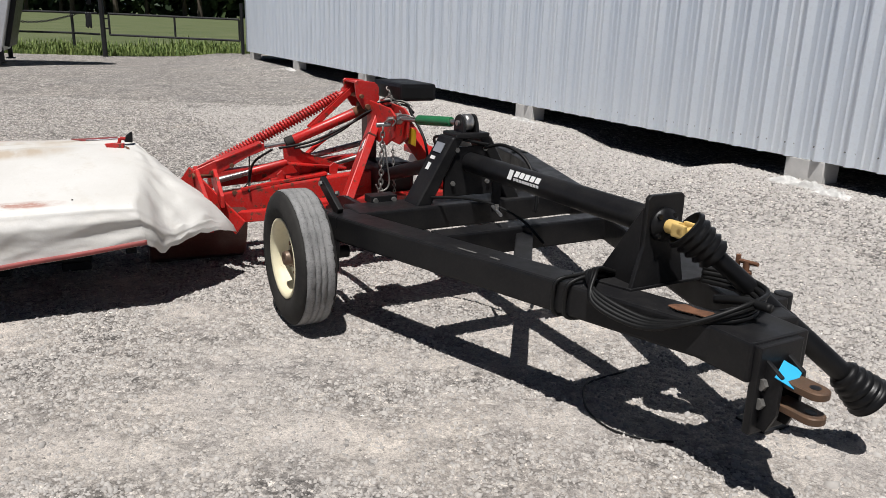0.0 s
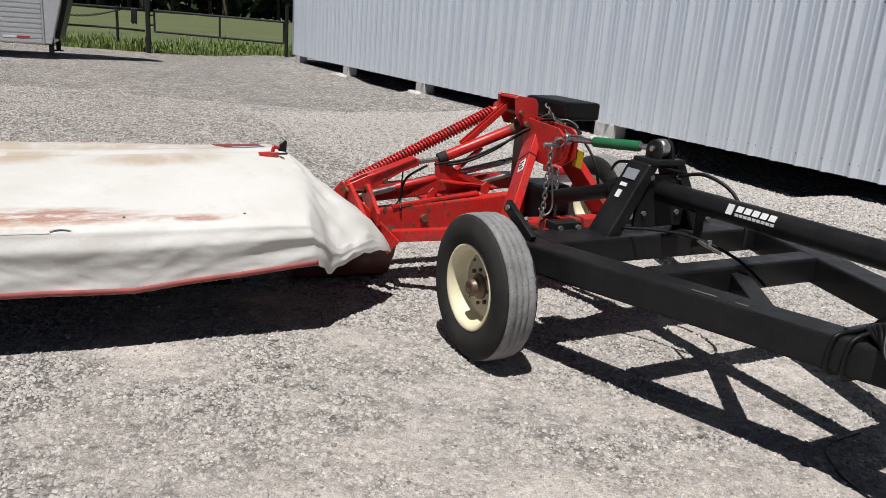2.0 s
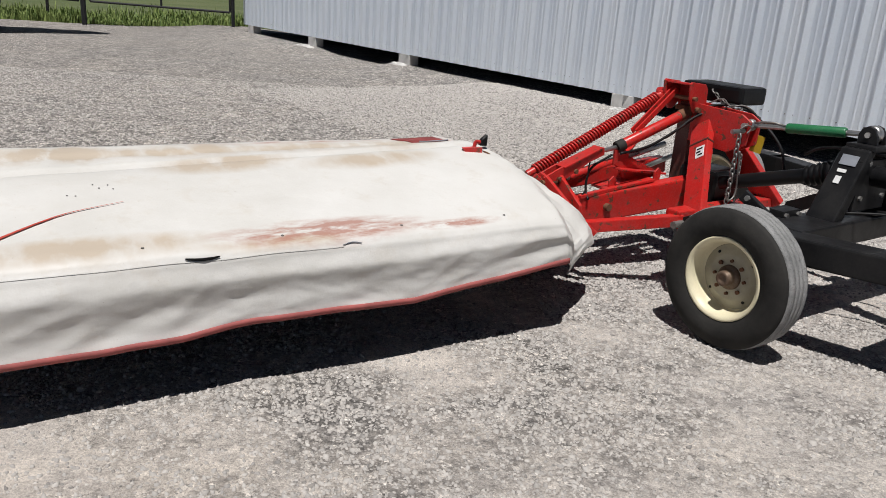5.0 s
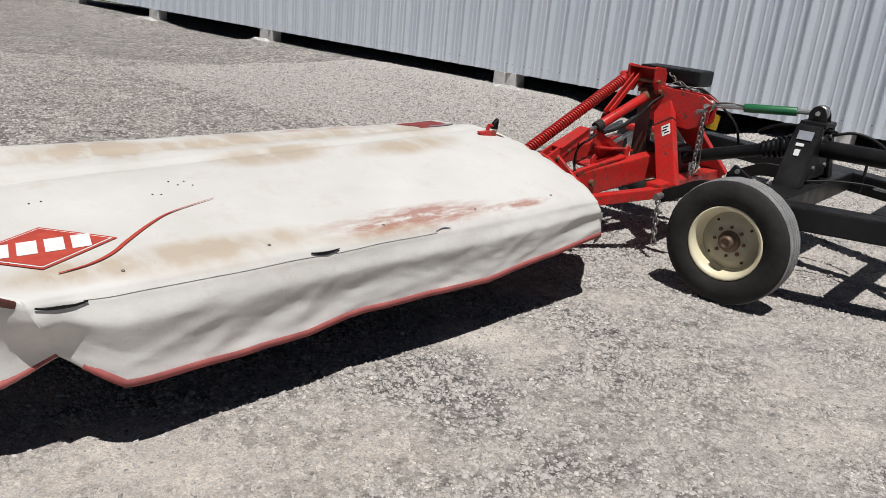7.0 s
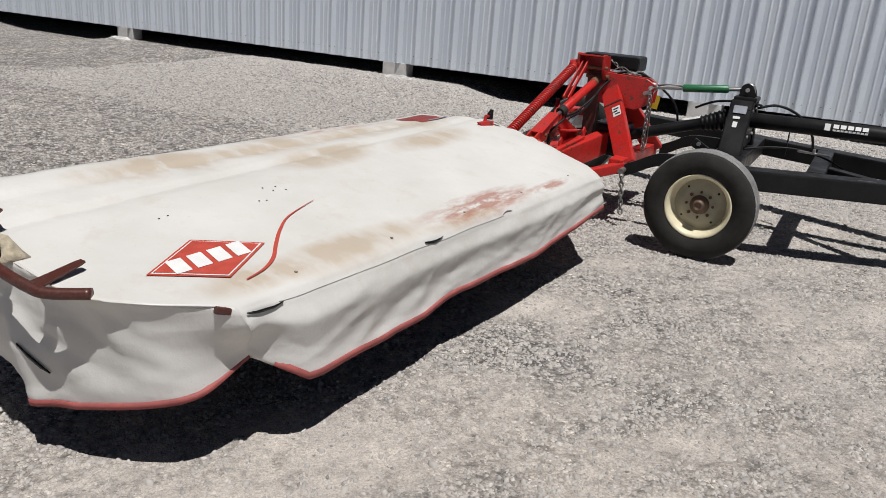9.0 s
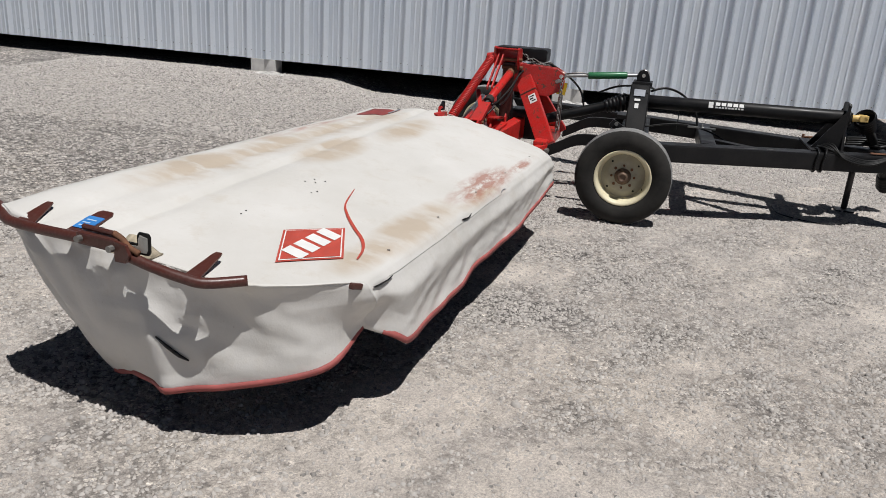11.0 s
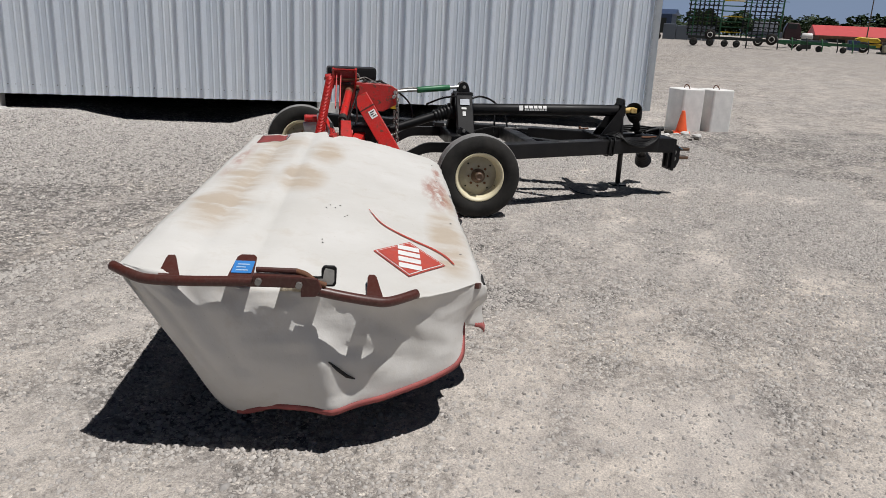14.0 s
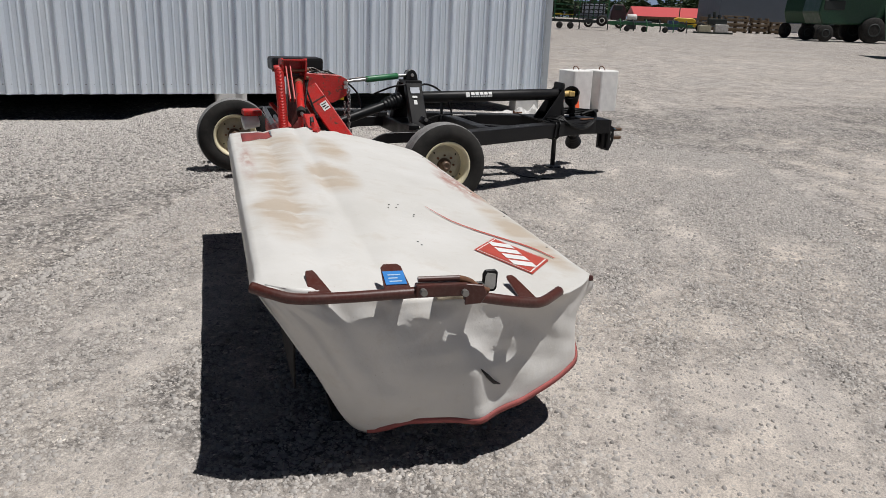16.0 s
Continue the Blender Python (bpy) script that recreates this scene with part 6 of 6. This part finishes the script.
def build_tree(at, tall, wide, seed, clumps=520):
    """A tapered trunk with limbs and an uneven crown of leaf clumps."""
    rng = random.Random(seed)
    tree = thing("tree", at, "leafy green tree in a distant tree line", "tree", "distant trees")
    m = FRAMES[tree.name]
    q = rod((0, 0, -0.3), (0.1, 0, tall * 0.55), 0.035 * tall, 8, 0.012 * tall)
    for k in range(6):
        a = k * 1.1 + rng.random()
        z = tall * rng.uniform(0.25, 0.5)
        q = rod((0, 0, z), (wide * 0.33 * math.cos(a), wide * 0.33 * math.sin(a), z + tall * 0.25), 0.012 * tall, 6, 0.004 * tall, bm=q)
    part("trunk", q, BARK, tree, m=m)
    lobes = [(rng.uniform(-0.28, 0.28) * wide, rng.uniform(-0.28, 0.28) * wide, tall * rng.uniform(0.35, 0.82), wide * rng.uniform(0.16, 0.30)) for _ in range(9)]
    verts, faces = [], []
    for _ in range(clumps):
        lx, ly, lz, lr = rng.choice(lobes)
        v = Vector((rng.gauss(0, 1), rng.gauss(0, 1), rng.gauss(0, 0.8))).normalized() * lr * rng.uniform(0.6, 1.08)
        c = Vector((lx, ly, lz)) + v
        r = wide * rng.uniform(0.03, 0.07)
        for _ in range(2):
            d1 = Vector((rng.gauss(0, 1), rng.gauss(0, 1), rng.gauss(0, 1))).normalized()
            d2 = d1.orthogonal().normalized()
            k = len(verts)
            verts += [c + d1 * r, c + d2 * r * 0.8, c - d1 * r, c - d2 * r * 0.8]
            faces.append((k, k + 1, k + 2, k + 3))
    me = bpy.data.meshes.new("crown")
    me.from_pydata([tuple(v) for v in verts], [], faces)
    me.materials.append(LEAF)
    ob = new("crown", me)
    ob.parent = tree
    return tree


def build_woods():
    kinds = [build_tree((-100 + 9 * k, 185 + 4 * (k % 2), 0), 15 + 2 * k, 14, 30 + k) for k in range(3)]
    rng = random.Random(8)
    for k in range(19):
        x = -92 + k * 7.5 + rng.uniform(-2, 2)
        copy_thing(kinds[k % 3], pose(x, 178 + rng.uniform(-6, 10), 0, 0, 0, rng.uniform(0, 360)))
    for k in range(34):
        y = 42 - k * 3.0 + rng.uniform(-1, 1)
        x = 205 + rng.uniform(-12, 15)
        t = copy_thing(kinds[k % 3], pose(x, y, 1.2, 0, 0, rng.uniform(0, 360)))
        s = rng.uniform(0.24, 0.40)
        t.scale = (s * 1.9, s * 1.9, s)


build_woods()


def build_hedge(name, pts, tall, deep, count, seed, label):
    """A closed bank of foliage along a line, as one object."""
    rng = random.Random(seed)
    verts, faces = [], []
    a, b = Vector(pts[0]), Vector(pts[1])
    n = (b - a).length
    side = Vector((-(b - a).y, (b - a).x, 0)).normalized()
    for _ in range(count):
        u = rng.random()
        top = tall * (0.62 + 0.30 * noise.noise((u * n / 14, seed, 0)) + 0.22 * noise.noise((u * n / 4.5, seed, 3)))
        c = a.lerp(b, u) + side * rng.uniform(-deep, deep) + Vector((0, 0, top * rng.random() ** 0.7))
        r = tall * rng.uniform(0.035, 0.085)
        d1 = Vector((rng.gauss(0, 1), rng.gauss(0, 1), rng.gauss(0, 1))).normalized()
        d2 = d1.orthogonal().normalized()
        k = len(verts)
        verts += [tuple(c + d1 * r), tuple(c + d2 * r * 0.8), tuple(c - d1 * r), tuple(c - d2 * r * 0.8)]
        faces.append((k, k + 1, k + 2, k + 3))
    me = bpy.data.meshes.new(name)
    me.from_pydata(verts, [], faces)
    me.materials.append(LEAF)
    tagged(new(name, me), label, "woods", kind="stuff")


build_hedge("far_woods", ((-150, 192, 0), (70, 196, 0)), 20, 5, 16000, 3, "dense dark green woods beyond the field")
build_hedge("far_woods", ((222, 75, 1.0), (222, -95, 1.0)), 6.5, 5, 14000, 4, "low dark green tree line beyond the yard")


# ---- stock trailer by the fence ----
ALU = plain("trailer_aluminium", (0.62, 0.63, 0.64), 0.35, 0.5, 0.15)
TAPE_RED = plain("red_reflective_tape", (0.5, 0.04, 0.03), 0.4)
GLASSY = plain("dark_green_glazing", (0.01, 0.06, 0.05), 0.15)


def build_stock_trailer():
    ob = thing("stock_trailer", (-14.5, 19.0, 0), "silver slatted gooseneck stock trailer parked by the fence", "trailer")
    m = pose(-10.79, 19.45, 0, 0, 0, 203)       # x runs back along the trailer
    P = lambda name, bm, mat, label="": part(name, bm, mat, ob, label, m=m)
    P("body", block((7.0, 2.1, 2.1), (4.05, -1.05, 1.40), 0.03), ALU)
    for k in range(16):
        P("slat", block((6.9, 0.03, 0.085), (4.05, 0.012, 0.42 + 0.115 * k), 0.01), ALU)
    nose = plate([(0.55, 0.36), (0.55, 2.45), (-0.10, 2.45), (0.40, 0.36)], 2.05, m=Matrix.Translation((0, -1.05, 0)) @ pose(0, 0, 0, 90, 0, 0), bevel=0.02)
    P("nose", nose, ALU)
    # black panel laid over the nose's front for the shade on it
    P("nose_shade", beam((0.34, -1.25, 0.48), (-0.16, -1.25, 2.45), 1.6, 0.16, 0.01, up=(1, 0, 0.3)), BLACKPLASTIC)
    P("neck", plate([(0.2, -0.1), (-1.2, -0.35), (-1.75, -0.55), (-1.75, -0.85), (-1.2, -1.75), (0.2, -2.0)], 0.42, m=Matrix.Translation((0, 0, 2.17)), bevel=0.03), ALU)
    P("coupler", rod((-1.65, -0.70, 1.55), (-1.65, -0.70, 2.0), 0.06, 12), BLACKPLASTIC)
    for y in (-0.12, -1.85):
        P("landing_leg", rod((0.42, y, 0.13), (0.42, y, 1.2), 0.06, 12), BLACKPLASTIC)
        P("leg_foot", block((0.22, 0.22, 0.03), (0.42, y, 0.12), 0.004), BLACKPLASTIC)
    P("window", block((1.6, 0.02, 0.30), (1.5, 0.02, 1.75), 0.004), GLASSY)
    for k in range(3):
        P("tape", block((0.28, 0.006, 0.05), (1.0 + 0.75 * k, 0.030, 0.50), 0), TAPE_RED)
        P("tape", block((0.28, 0.006, 0.05), (1.3 + 0.75 * k, 0.030, 0.50), 0), WHITE)
    for x in (4.6, 5.5):
        P("wheel", lathe([(0.1, -0.1), (0.34, -0.11), (0.38, -0.08), (0.38, 0.08), (0.34, 0.11), (0.1, 0.1)], 28, m=Matrix.Translation((x, 0.06, 0.38)) @ pose(0, 0, 0, 90, 0, 0)), RUBBER)
        P("fender", block((0.9, 0.25, 0.05), (x, 0.1, 0.82), 0.02), ALU)


build_stock_trailer()


# ---- far machines and buildings to the east ----
FGREEN = paint("far_green_paint", (0.012, 0.10, 0.035), (0.02, 0.13, 0.05), 0.45, 2, 0.6, dust=0.1)
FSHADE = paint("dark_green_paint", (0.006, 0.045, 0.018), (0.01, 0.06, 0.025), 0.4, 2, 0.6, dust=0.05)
FDARK = plain("far_dark_steel", (0.018, 0.024, 0.022), 0.6)
TANK = plain("white_tank", (0.70, 0.69, 0.66), 0.5)
REDROOF = plain("red_metal_roof", (0.60, 0.10, 0.10), 0.5, 0, 0.15, 2)
SLATE = plain("slate_grey_siding", (0.105, 0.125, 0.155), 0.6, 0, 0.12, 1)
BLUEROOF = plain("dark_blue_steel", (0.03, 0.055, 0.12), 0.5, 0, 0.15, 2)
TIMBER = plain("weathered_boards", (0.23, 0.17, 0.11), 0.85, 0, 0.5, 3, 0.4)


def far_z(x, y):
    return rise(x, y)


def far_wheel(parent, at, r, m, w=0.28, pale=True):
    q = lathe([(0.45 * r, -w / 2), (0.9 * r, -w / 2), (r, -w / 3), (r, w / 3), (0.9 * r, w / 2), (0.45 * r, w / 2)], 24, m=Matrix.Translation(at) @ pose(0, 0, 0, 0, 90, 0))
    tyre = part("wheel", q, RUBBER, parent, m=m)
    part("rim", lathe([(0.34 * r, -w * 0.40), (0.42 * r, -w * 0.52), (0.52 * r, -w * 0.52), (0.52 * r, w * 0.52), (0.42 * r, w * 0.52), (0.34 * r, w * 0.40)], 18, m=Matrix.Translation(at) @ pose(0, 0, 0, 0, 90, 0)), TANK if pale else FDARK, tyre, m=m)
    part("wheel_hub", lathe([(0.04 * r, -w * 0.42), (0.36 * r, -w * 0.36), (0.36 * r, w * 0.36), (0.04 * r, w * 0.42)], 14, m=Matrix.Translation(at) @ pose(0, 0, 0, 0, 90, 0)), FDARK, tyre, m=m)


def build_cultivator(at):
    """Folded field cultivator: two upright lattice wings over a wheeled cart. Local y runs across the view."""
    ob = thing("field_cultivator", at, "dark green field cultivator with its wings folded upright", "farm machine")
    m = FRAMES[ob.name]
    for y0, y1, lean in ((0.95, 3.3, 0.0), (-3.2, -0.6, -0.10)):
        for k in range(8):
            y = y0 + (y1 - y0) * k / 7
            part("wing_bar", beam((0.3 * (k % 2), y, 0.75), (0.3 * (k % 2), y + lean, 4.5 + 0.25 * ((k * 3) % 4)), 0.10, 0.10, 0.01, up=(1, 0, 0)), FDARK if k % 3 else FGREEN, ob, m=m)
        for k in range(13):
            z = 0.95 + 0.29 * k
            part("wing_rail", beam((0.15, y0 - 0.1, z), (0.15, y1 + 0.1, z), 0.07, 0.065, 0.01), FGREEN if k % 4 == 0 else FDARK, ob, m=m)
        for k in range(7):
            for j in range(9):
                y, z = y0 + (y1 - y0) * (k + 0.5 * (j % 2)) / 7, 1.0 + 0.40 * j
                part("tine", beam((-0.05, y, z), (-0.35, y + 0.28, z + 0.07), 0.06, 0.05, 0.008), FDARK, ob, m=m)
    for k in range(8):
        part("centre_rung", beam((0.3, -0.6, 1.1 + 0.38 * k), (0.3, 0.95, 1.1 + 0.38 * k), 0.08, 0.08, 0.01), FGREEN if k % 3 else YELLOW, ob, m=m)
    part("cart_beam", beam((-0.2, -3.4, 0.62), (-0.2, 3.2, 0.66), 0.4, 0.22, 0.02), FDARK, ob, m=m)
    part("drawbar", beam((-0.2, -6.6, 0.70), (-0.2, -3.3, 0.62), 0.2, 0.24, 0.02), SLATE, ob, m=m)
    for y, z, r in ((2.75, 0.32, 0.30), (1.6, 0.86, 0.40), (1.55, 0.30, 0.28), (0.5, 0.28, 0.26), (-0.35, 0.28, 0.26), (-2.75, 0.72, 0.42)):
        far_wheel(ob, (-0.5, y, z), r, m, pale=r > 0.35)
    part("stand", beam((-0.3, -1.05, 0.02), (-0.3, -1.05, 0.7), 0.1, 0.1, 0.01, up=(1, 0, 0)), FDARK, ob, m=m)


build_cultivator((57.6, 1.6, far_z(57.6, 1.6)))


def build_drill(at):
    ob = thing("tillage_bar", at, "low green tillage machine lying folded in the yard", "farm machine")
    m = FRAMES[ob.name]
    for k in range(7):
        y = -3.0 + k
        part("frame_bar", beam((0.3 * (k % 2), y - 0.6, 0.45 + 0.08 * (k % 3)), (0.2, y + 0.7, 0.75 - 0.06 * (k % 4)), 0.12, 0.1, 0.01), FGREEN, ob, m=m)
        part("shank", sweep(spline([(0.0, y, 0.7), (-0.25, y + 0.1, 0.9), (-0.4, y, 0.4), (-0.3, y, 0.05)], 10), 0.045, 6), FGREEN if k % 2 else FDARK, ob, m=m)
    part("main_beam", beam((0.2, -3.5, 0.55), (0.2, 3.4, 0.60), 0.2, 0.2, 0.01), FGREEN, ob, m=m)
    for y in (-1.4, 0.2, 1.5):
        far_wheel(ob, (-0.2, y, 0.22), 0.22, m, 0.16, False)


build_drill((57.0, -4.6, far_z(57, -4.6)))


def build_pickup(at):
    ob = thing("pickup_truck", at, "grey flatbed pickup truck with a dark red cab", "truck")
    m = FRAMES[ob.name]
    part("bed", block((2.0, 2.6, 0.5), (0, 0.9, 0.95), 0.04), SLATE, ob, m=m)
    part("box", block((1.9, 1.9, 0.85), (0, 1.0, 1.55), 0.05), plain("grey_box_paint", (0.33, 0.36, 0.42), 0.5), ob, m=m)
    cab = plate([(-1.0, 0.7), (0.3, 0.7), (0.3, 1.5), (0.1, 2.0), (-0.75, 2.0), (-1.0, 1.45)], 1.8, m=Matrix.Translation((0, -0.8, 0)) @ Matrix(((0, 0, 1, 0), (1, 0, 0, 0), (0, 1, 0, 0), (0, 0, 0, 1))), bevel=0.05)
    part("cab", cab, plain("dark_red_cab", (0.05, 0.016, 0.018), 0.35), ob, m=m)
    part("windscreen", block((1.82, 0.7, 0.4), (0, -1.1, 1.72), 0.03), FDARK, ob, m=m)
    for y in (-1.3, 1.4):
        far_wheel(ob, (-0.85, y, 0.40), 0.40, m)


build_pickup((66.0, -1.9, far_z(66, -1.9)))


def build_tank(at):
    ob = thing("liquid_tank", at, "white plastic tank on a small frame", "tank")
    m = FRAMES[ob.name]
    part("barrel", rod((0, -0.42, 1.0), (0, 0.42, 1.0), 0.27, 24, bevel=0.12), TANK, ob, m=m)
    part("cradle", block((0.5, 0.8, 0.76), (0, 0, 0.385), 0.03), FDARK, ob, m=m)


build_tank((64.0, -4.1, far_z(64, -4.1)))


def build_sprayer(at):
    ob = thing("yellow_implement", at, "yellow hopper machine with a blue bin", "farm machine")
    m = FRAMES[ob.name]
    part("hopper", plate([(-0.9, 0.75), (0.5, 0.75), (0.8, 1.0), (0.5, 1.15), (-0.7, 1.12), (-0.95, 0.95)], 1.0, m=Matrix(((0, 0, 1, 0), (1, 0, 0, 0), (0, 1, 0, 0), (0, 0, 0, 1))), bevel=0.05), YELLOW, ob, m=m)
    part("bin", block((0.9, 0.8, 0.75), (-0.4, 0.9, 0.5), 0.05), BLUEROOF, ob, m=m)
    part("base_frame", block((1.0, 2.2, 0.25), (0.1, -0.4, 0.55), 0.03), YELLOW, ob, m=m)
    for y in (-1.4, 0.2):
        far_wheel(ob, (-0.4, y, 0.42), 0.42, m)


build_sprayer((62.5, -8.2, far_z(62.5, -8.2)))


def build_house(name, at, size, roof_h, wall_mat, roof_mat, label):
    """A long shed with a gabled roof; x deep, y long."""
    ob = thing(name, at, label, "building")
    m = FRAMES[ob.name]
    d, w, h = size
    part("wall", block((d, w, h), (0, 0, h / 2), 0.05), wall_mat, ob, m=m)
    roof = plate([(-d / 2 - 0.5, h), (d / 2 + 0.5, h), (0, h + roof_h)], w + 1.0, m=pose(0, 0, 0, 90, 0, 0), bevel=0.03)
    part("roof", roof, roof_mat, ob, m=m)
    for k in range(4):
        y = -w / 2 + w * (k + 0.5) / 4
        part("door", block((0.06, w / 7, h * 0.8), (-d / 2 - 0.01, y, h * 0.4), 0.01), FDARK, ob, m=m)
    return ob


build_house("red_roof_barn", (112, -17.0, 0.0), (12, 16.0, 1.95), 1.35, TIMBER, REDROOF, "low barn with a red metal roof beyond the yard")
build_house("blue_shed", (135, 18.5, far_z(135, 18.5)), (12, 15, 3.0), 0.9, BLUEROOF, BLUEROOF, "long dark blue shed far beyond the yard")


def build_grey_hall(at):
    ob = thing("grey_hall", at, "tall slate-grey metal hall behind stacked timber", "building")
    m = FRAMES[ob.name]
    part("wall", block((12, 30, 7.5), (6, -15, 4.6), 0.05), SLATE, ob, m=m)
    part("plinth", block((11.8, 29.8, 0.9), (6.05, -15, 0.45), 0.03), CONCRETE, ob, m=m)
    part("roof", block((12.6, 30.6, 0.3), (6, -15, 8.45), 0.05), SLATE, ob, m=m)


build_grey_hall((76, -13.7, far_z(76, -13.7)))


def build_lumber(at, n, w, seed):
    ob = thing("timber_stack", at, "stack of weathered boards and pallets on the gravel", "timber", "timber stacks")
    m = FRAMES[ob.name]
    rng = random.Random(seed)
    z = 0.0
    for k in range(n):
        h = rng.uniform(0.09, 0.16)
        if k % 3 == 0:
            for y in (-0.4, 0.0, 0.4):
                part("bearer", block((1.0, 0.12, h), (0, y * w, z + h / 2 + 0.001), 0.01), TIMBER, ob, m=m)
        else:
            part("board_layer", block((1.0 + rng.uniform(-0.1, 0.1), w * rng.uniform(0.8, 1.05), h), (rng.uniform(-0.05, 0.05), rng.uniform(-0.1, 0.1), z + h / 2), 0.015), TIMBER, ob, m=m)
        z += h
    return ob


for n, (y, k, w) in enumerate([(-11.2, 9, 2.0), (-13.4, 11, 2.2), (-15.4, 10, 1.6), (-17.0, 8, 1.5)]):
    build_lumber((67.0, y, far_z(67, y)), k, w, n)


def build_generator(at):
    ob = thing("skid_engine", at, "beige and black engine unit on a skid", "machine")
    m = FRAMES[ob.name]
    part("skid", block((0.9, 3.0, 0.12), (0, 0, 0.07), 0.02), FDARK, ob, m=m)
    part("cabinet", block((0.8, 1.0, 0.62), (0, -0.6, 0.44), 0.04), CONCRETE, ob, m=m)
    part("housing", block((0.8, 0.95, 0.5), (0, 0.7, 0.38), 0.04), plain("cream_housing", (0.5, 0.47, 0.34), 0.6), ob, m=m)
    part("engine", block((0.7, 1.5, 0.5), (0.4, -0.3, 0.95), 0.08), FDARK, ob, m=m)
    for k in range(3):
        part("pipe", rod((0.3, -0.5 + 0.4 * k, 0.9), (0.3, -0.4 + 0.4 * k, 1.5 + 0.2 * (k % 2)), 0.12, 10), FDARK, ob, m=m)


build_generator((60.5, -10.3, far_z(60.5, -10.3)))


def build_combine(at, turn):
    ob = thing("combine_harvester", at, "dark green combine harvester with a wide tyre", "harvester", turn=turn)
    m = FRAMES[ob.name]
    body = plate([(-2.6, 1.3), (2.2, 1.1), (2.6, 1.9), (2.4, 3.3), (0.8, 3.6), (-2.2, 3.5), (-2.8, 2.6)], 2.6, m=Matrix(((0, 0, 1, 0), (1, 0, 0, 0), (0, 1, 0, 0), (0, 0, 0, 1))), bevel=0.08)
    part("body", body, FSHADE, ob, m=m)
    part("cab", block((1.8, 1.5, 1.5), (0, -2.6, 2.9), 0.12), FDARK, ob, m=m)
    part("engine_panel", block((2.64, 1.5, 0.7), (0, 1.6, 2.4), 0.1), FDARK, ob, m=m)
    part("auger", rod((-1.2, 1.8, 3.4), (-1.5, -2.0, 3.9), 0.2, 14), FGREEN, ob, m=m)
    part("ladder", beam((-1.4, -1.9, 0.5), (-1.35, -1.9, 2.3), 0.5, 0.06, 0.01, up=(0, 1, 0)), FDARK, ob, m=m)
    part("header", block((1.2, 4.2, 0.9), (0, -3.6, 0.6), 0.1), FDARK, ob, m=m)
    for x in (-1.35, 1.35):
        far_wheel(ob, (x, -1.2, 0.85), 0.85, m, 0.6, False)
        far_wheel(ob, (x, 2.0, 0.55), 0.55, m, 0.4, False)


build_combine((52.5, -17.6, far_z(52.5, -17.6)), 8)
build_combine((58.0, -17.5, far_z(58.0, -17.5)), 40)


def build_green_bin(at):
    ob = thing("green_cart", at, "green steel hopper cart at the edge of the yard", "cart")
    m = FRAMES[ob.name]
    part("hopper", plate([(-0.9, 0.75), (0.9, 0.75), (1.2, 2.3), (-1.2, 2.3)], 2.4, m=Matrix(((0, 0, 1, 0), (1, 0, 0, 0), (0, 1, 0, 0), (0, 0, 0, 1))), bevel=0.04), FGREEN, ob, m=m)
    part("side_panel", block((0.05, 0.5, 2.0), (-1.25, 1.05, 1.25), 0.02), FGREEN, ob, m=m)
    for y in (-0.6, 0.6):
        far_wheel(ob, (-0.9, y, 0.38), 0.38, m, pale=False)


build_green_bin((31.0, -13.35, far_z(31.0, -13.35)))


def build_cart(at):
    ob = thing("small_tractor", at, "small yellow and black utility tractor", "tractor")
    m = FRAMES[ob.name]
    part("hood", block((0.9, 0.9, 0.6), (0, 0.1, 0.75), 0.08), YELLOW, ob, m=m)
    part("seat_back", block((0.6, 0.15, 0.5), (0, -0.5, 1.1), 0.05), FDARK, ob, m=m)
    for y in (-0.45, 0.5):
        far_wheel(ob, (-0.3, y, 0.38), 0.38, m, 0.25)


build_cart((70.0, 8.6, far_z(70, 8.6)))


def build_stack(at, size):
    ob = thing("wrapped_pallets", at, "row of grey wrapped pallets near the field edge", "pallets")
    m = FRAMES[ob.name]
    n = 4
    for k in range(n):
        w = size / n
        part("bale", block((1.2, w * 0.96, 1.35 + 0.12 * (k % 2)), (0, -size / 2 + w * (k + 0.5), 0.70 + 0.06 * (k % 2)), 0.06), SLATE, ob, m=m)


build_stack((76.0, 5.6, far_z(76, 5.6)), 5.0)


def build_pole(at):
    ob = thing("utility_pole", at, "wooden utility pole in the distance", "pole")
    m = FRAMES[ob.name]
    part("post", rod((0, 0, -0.2), (0, 0, 8.5), 0.075, 10, 0.055), BARK, ob, m=m)
    part("crossarm", block((0.12, 2.0, 0.12), (0, 0, 7.8), 0.01), BARK, ob, m=m)


build_pole((104, -14.2, far_z(104, -14.2)))
build_pole((190, -9.0, far_z(190, -9.0)))
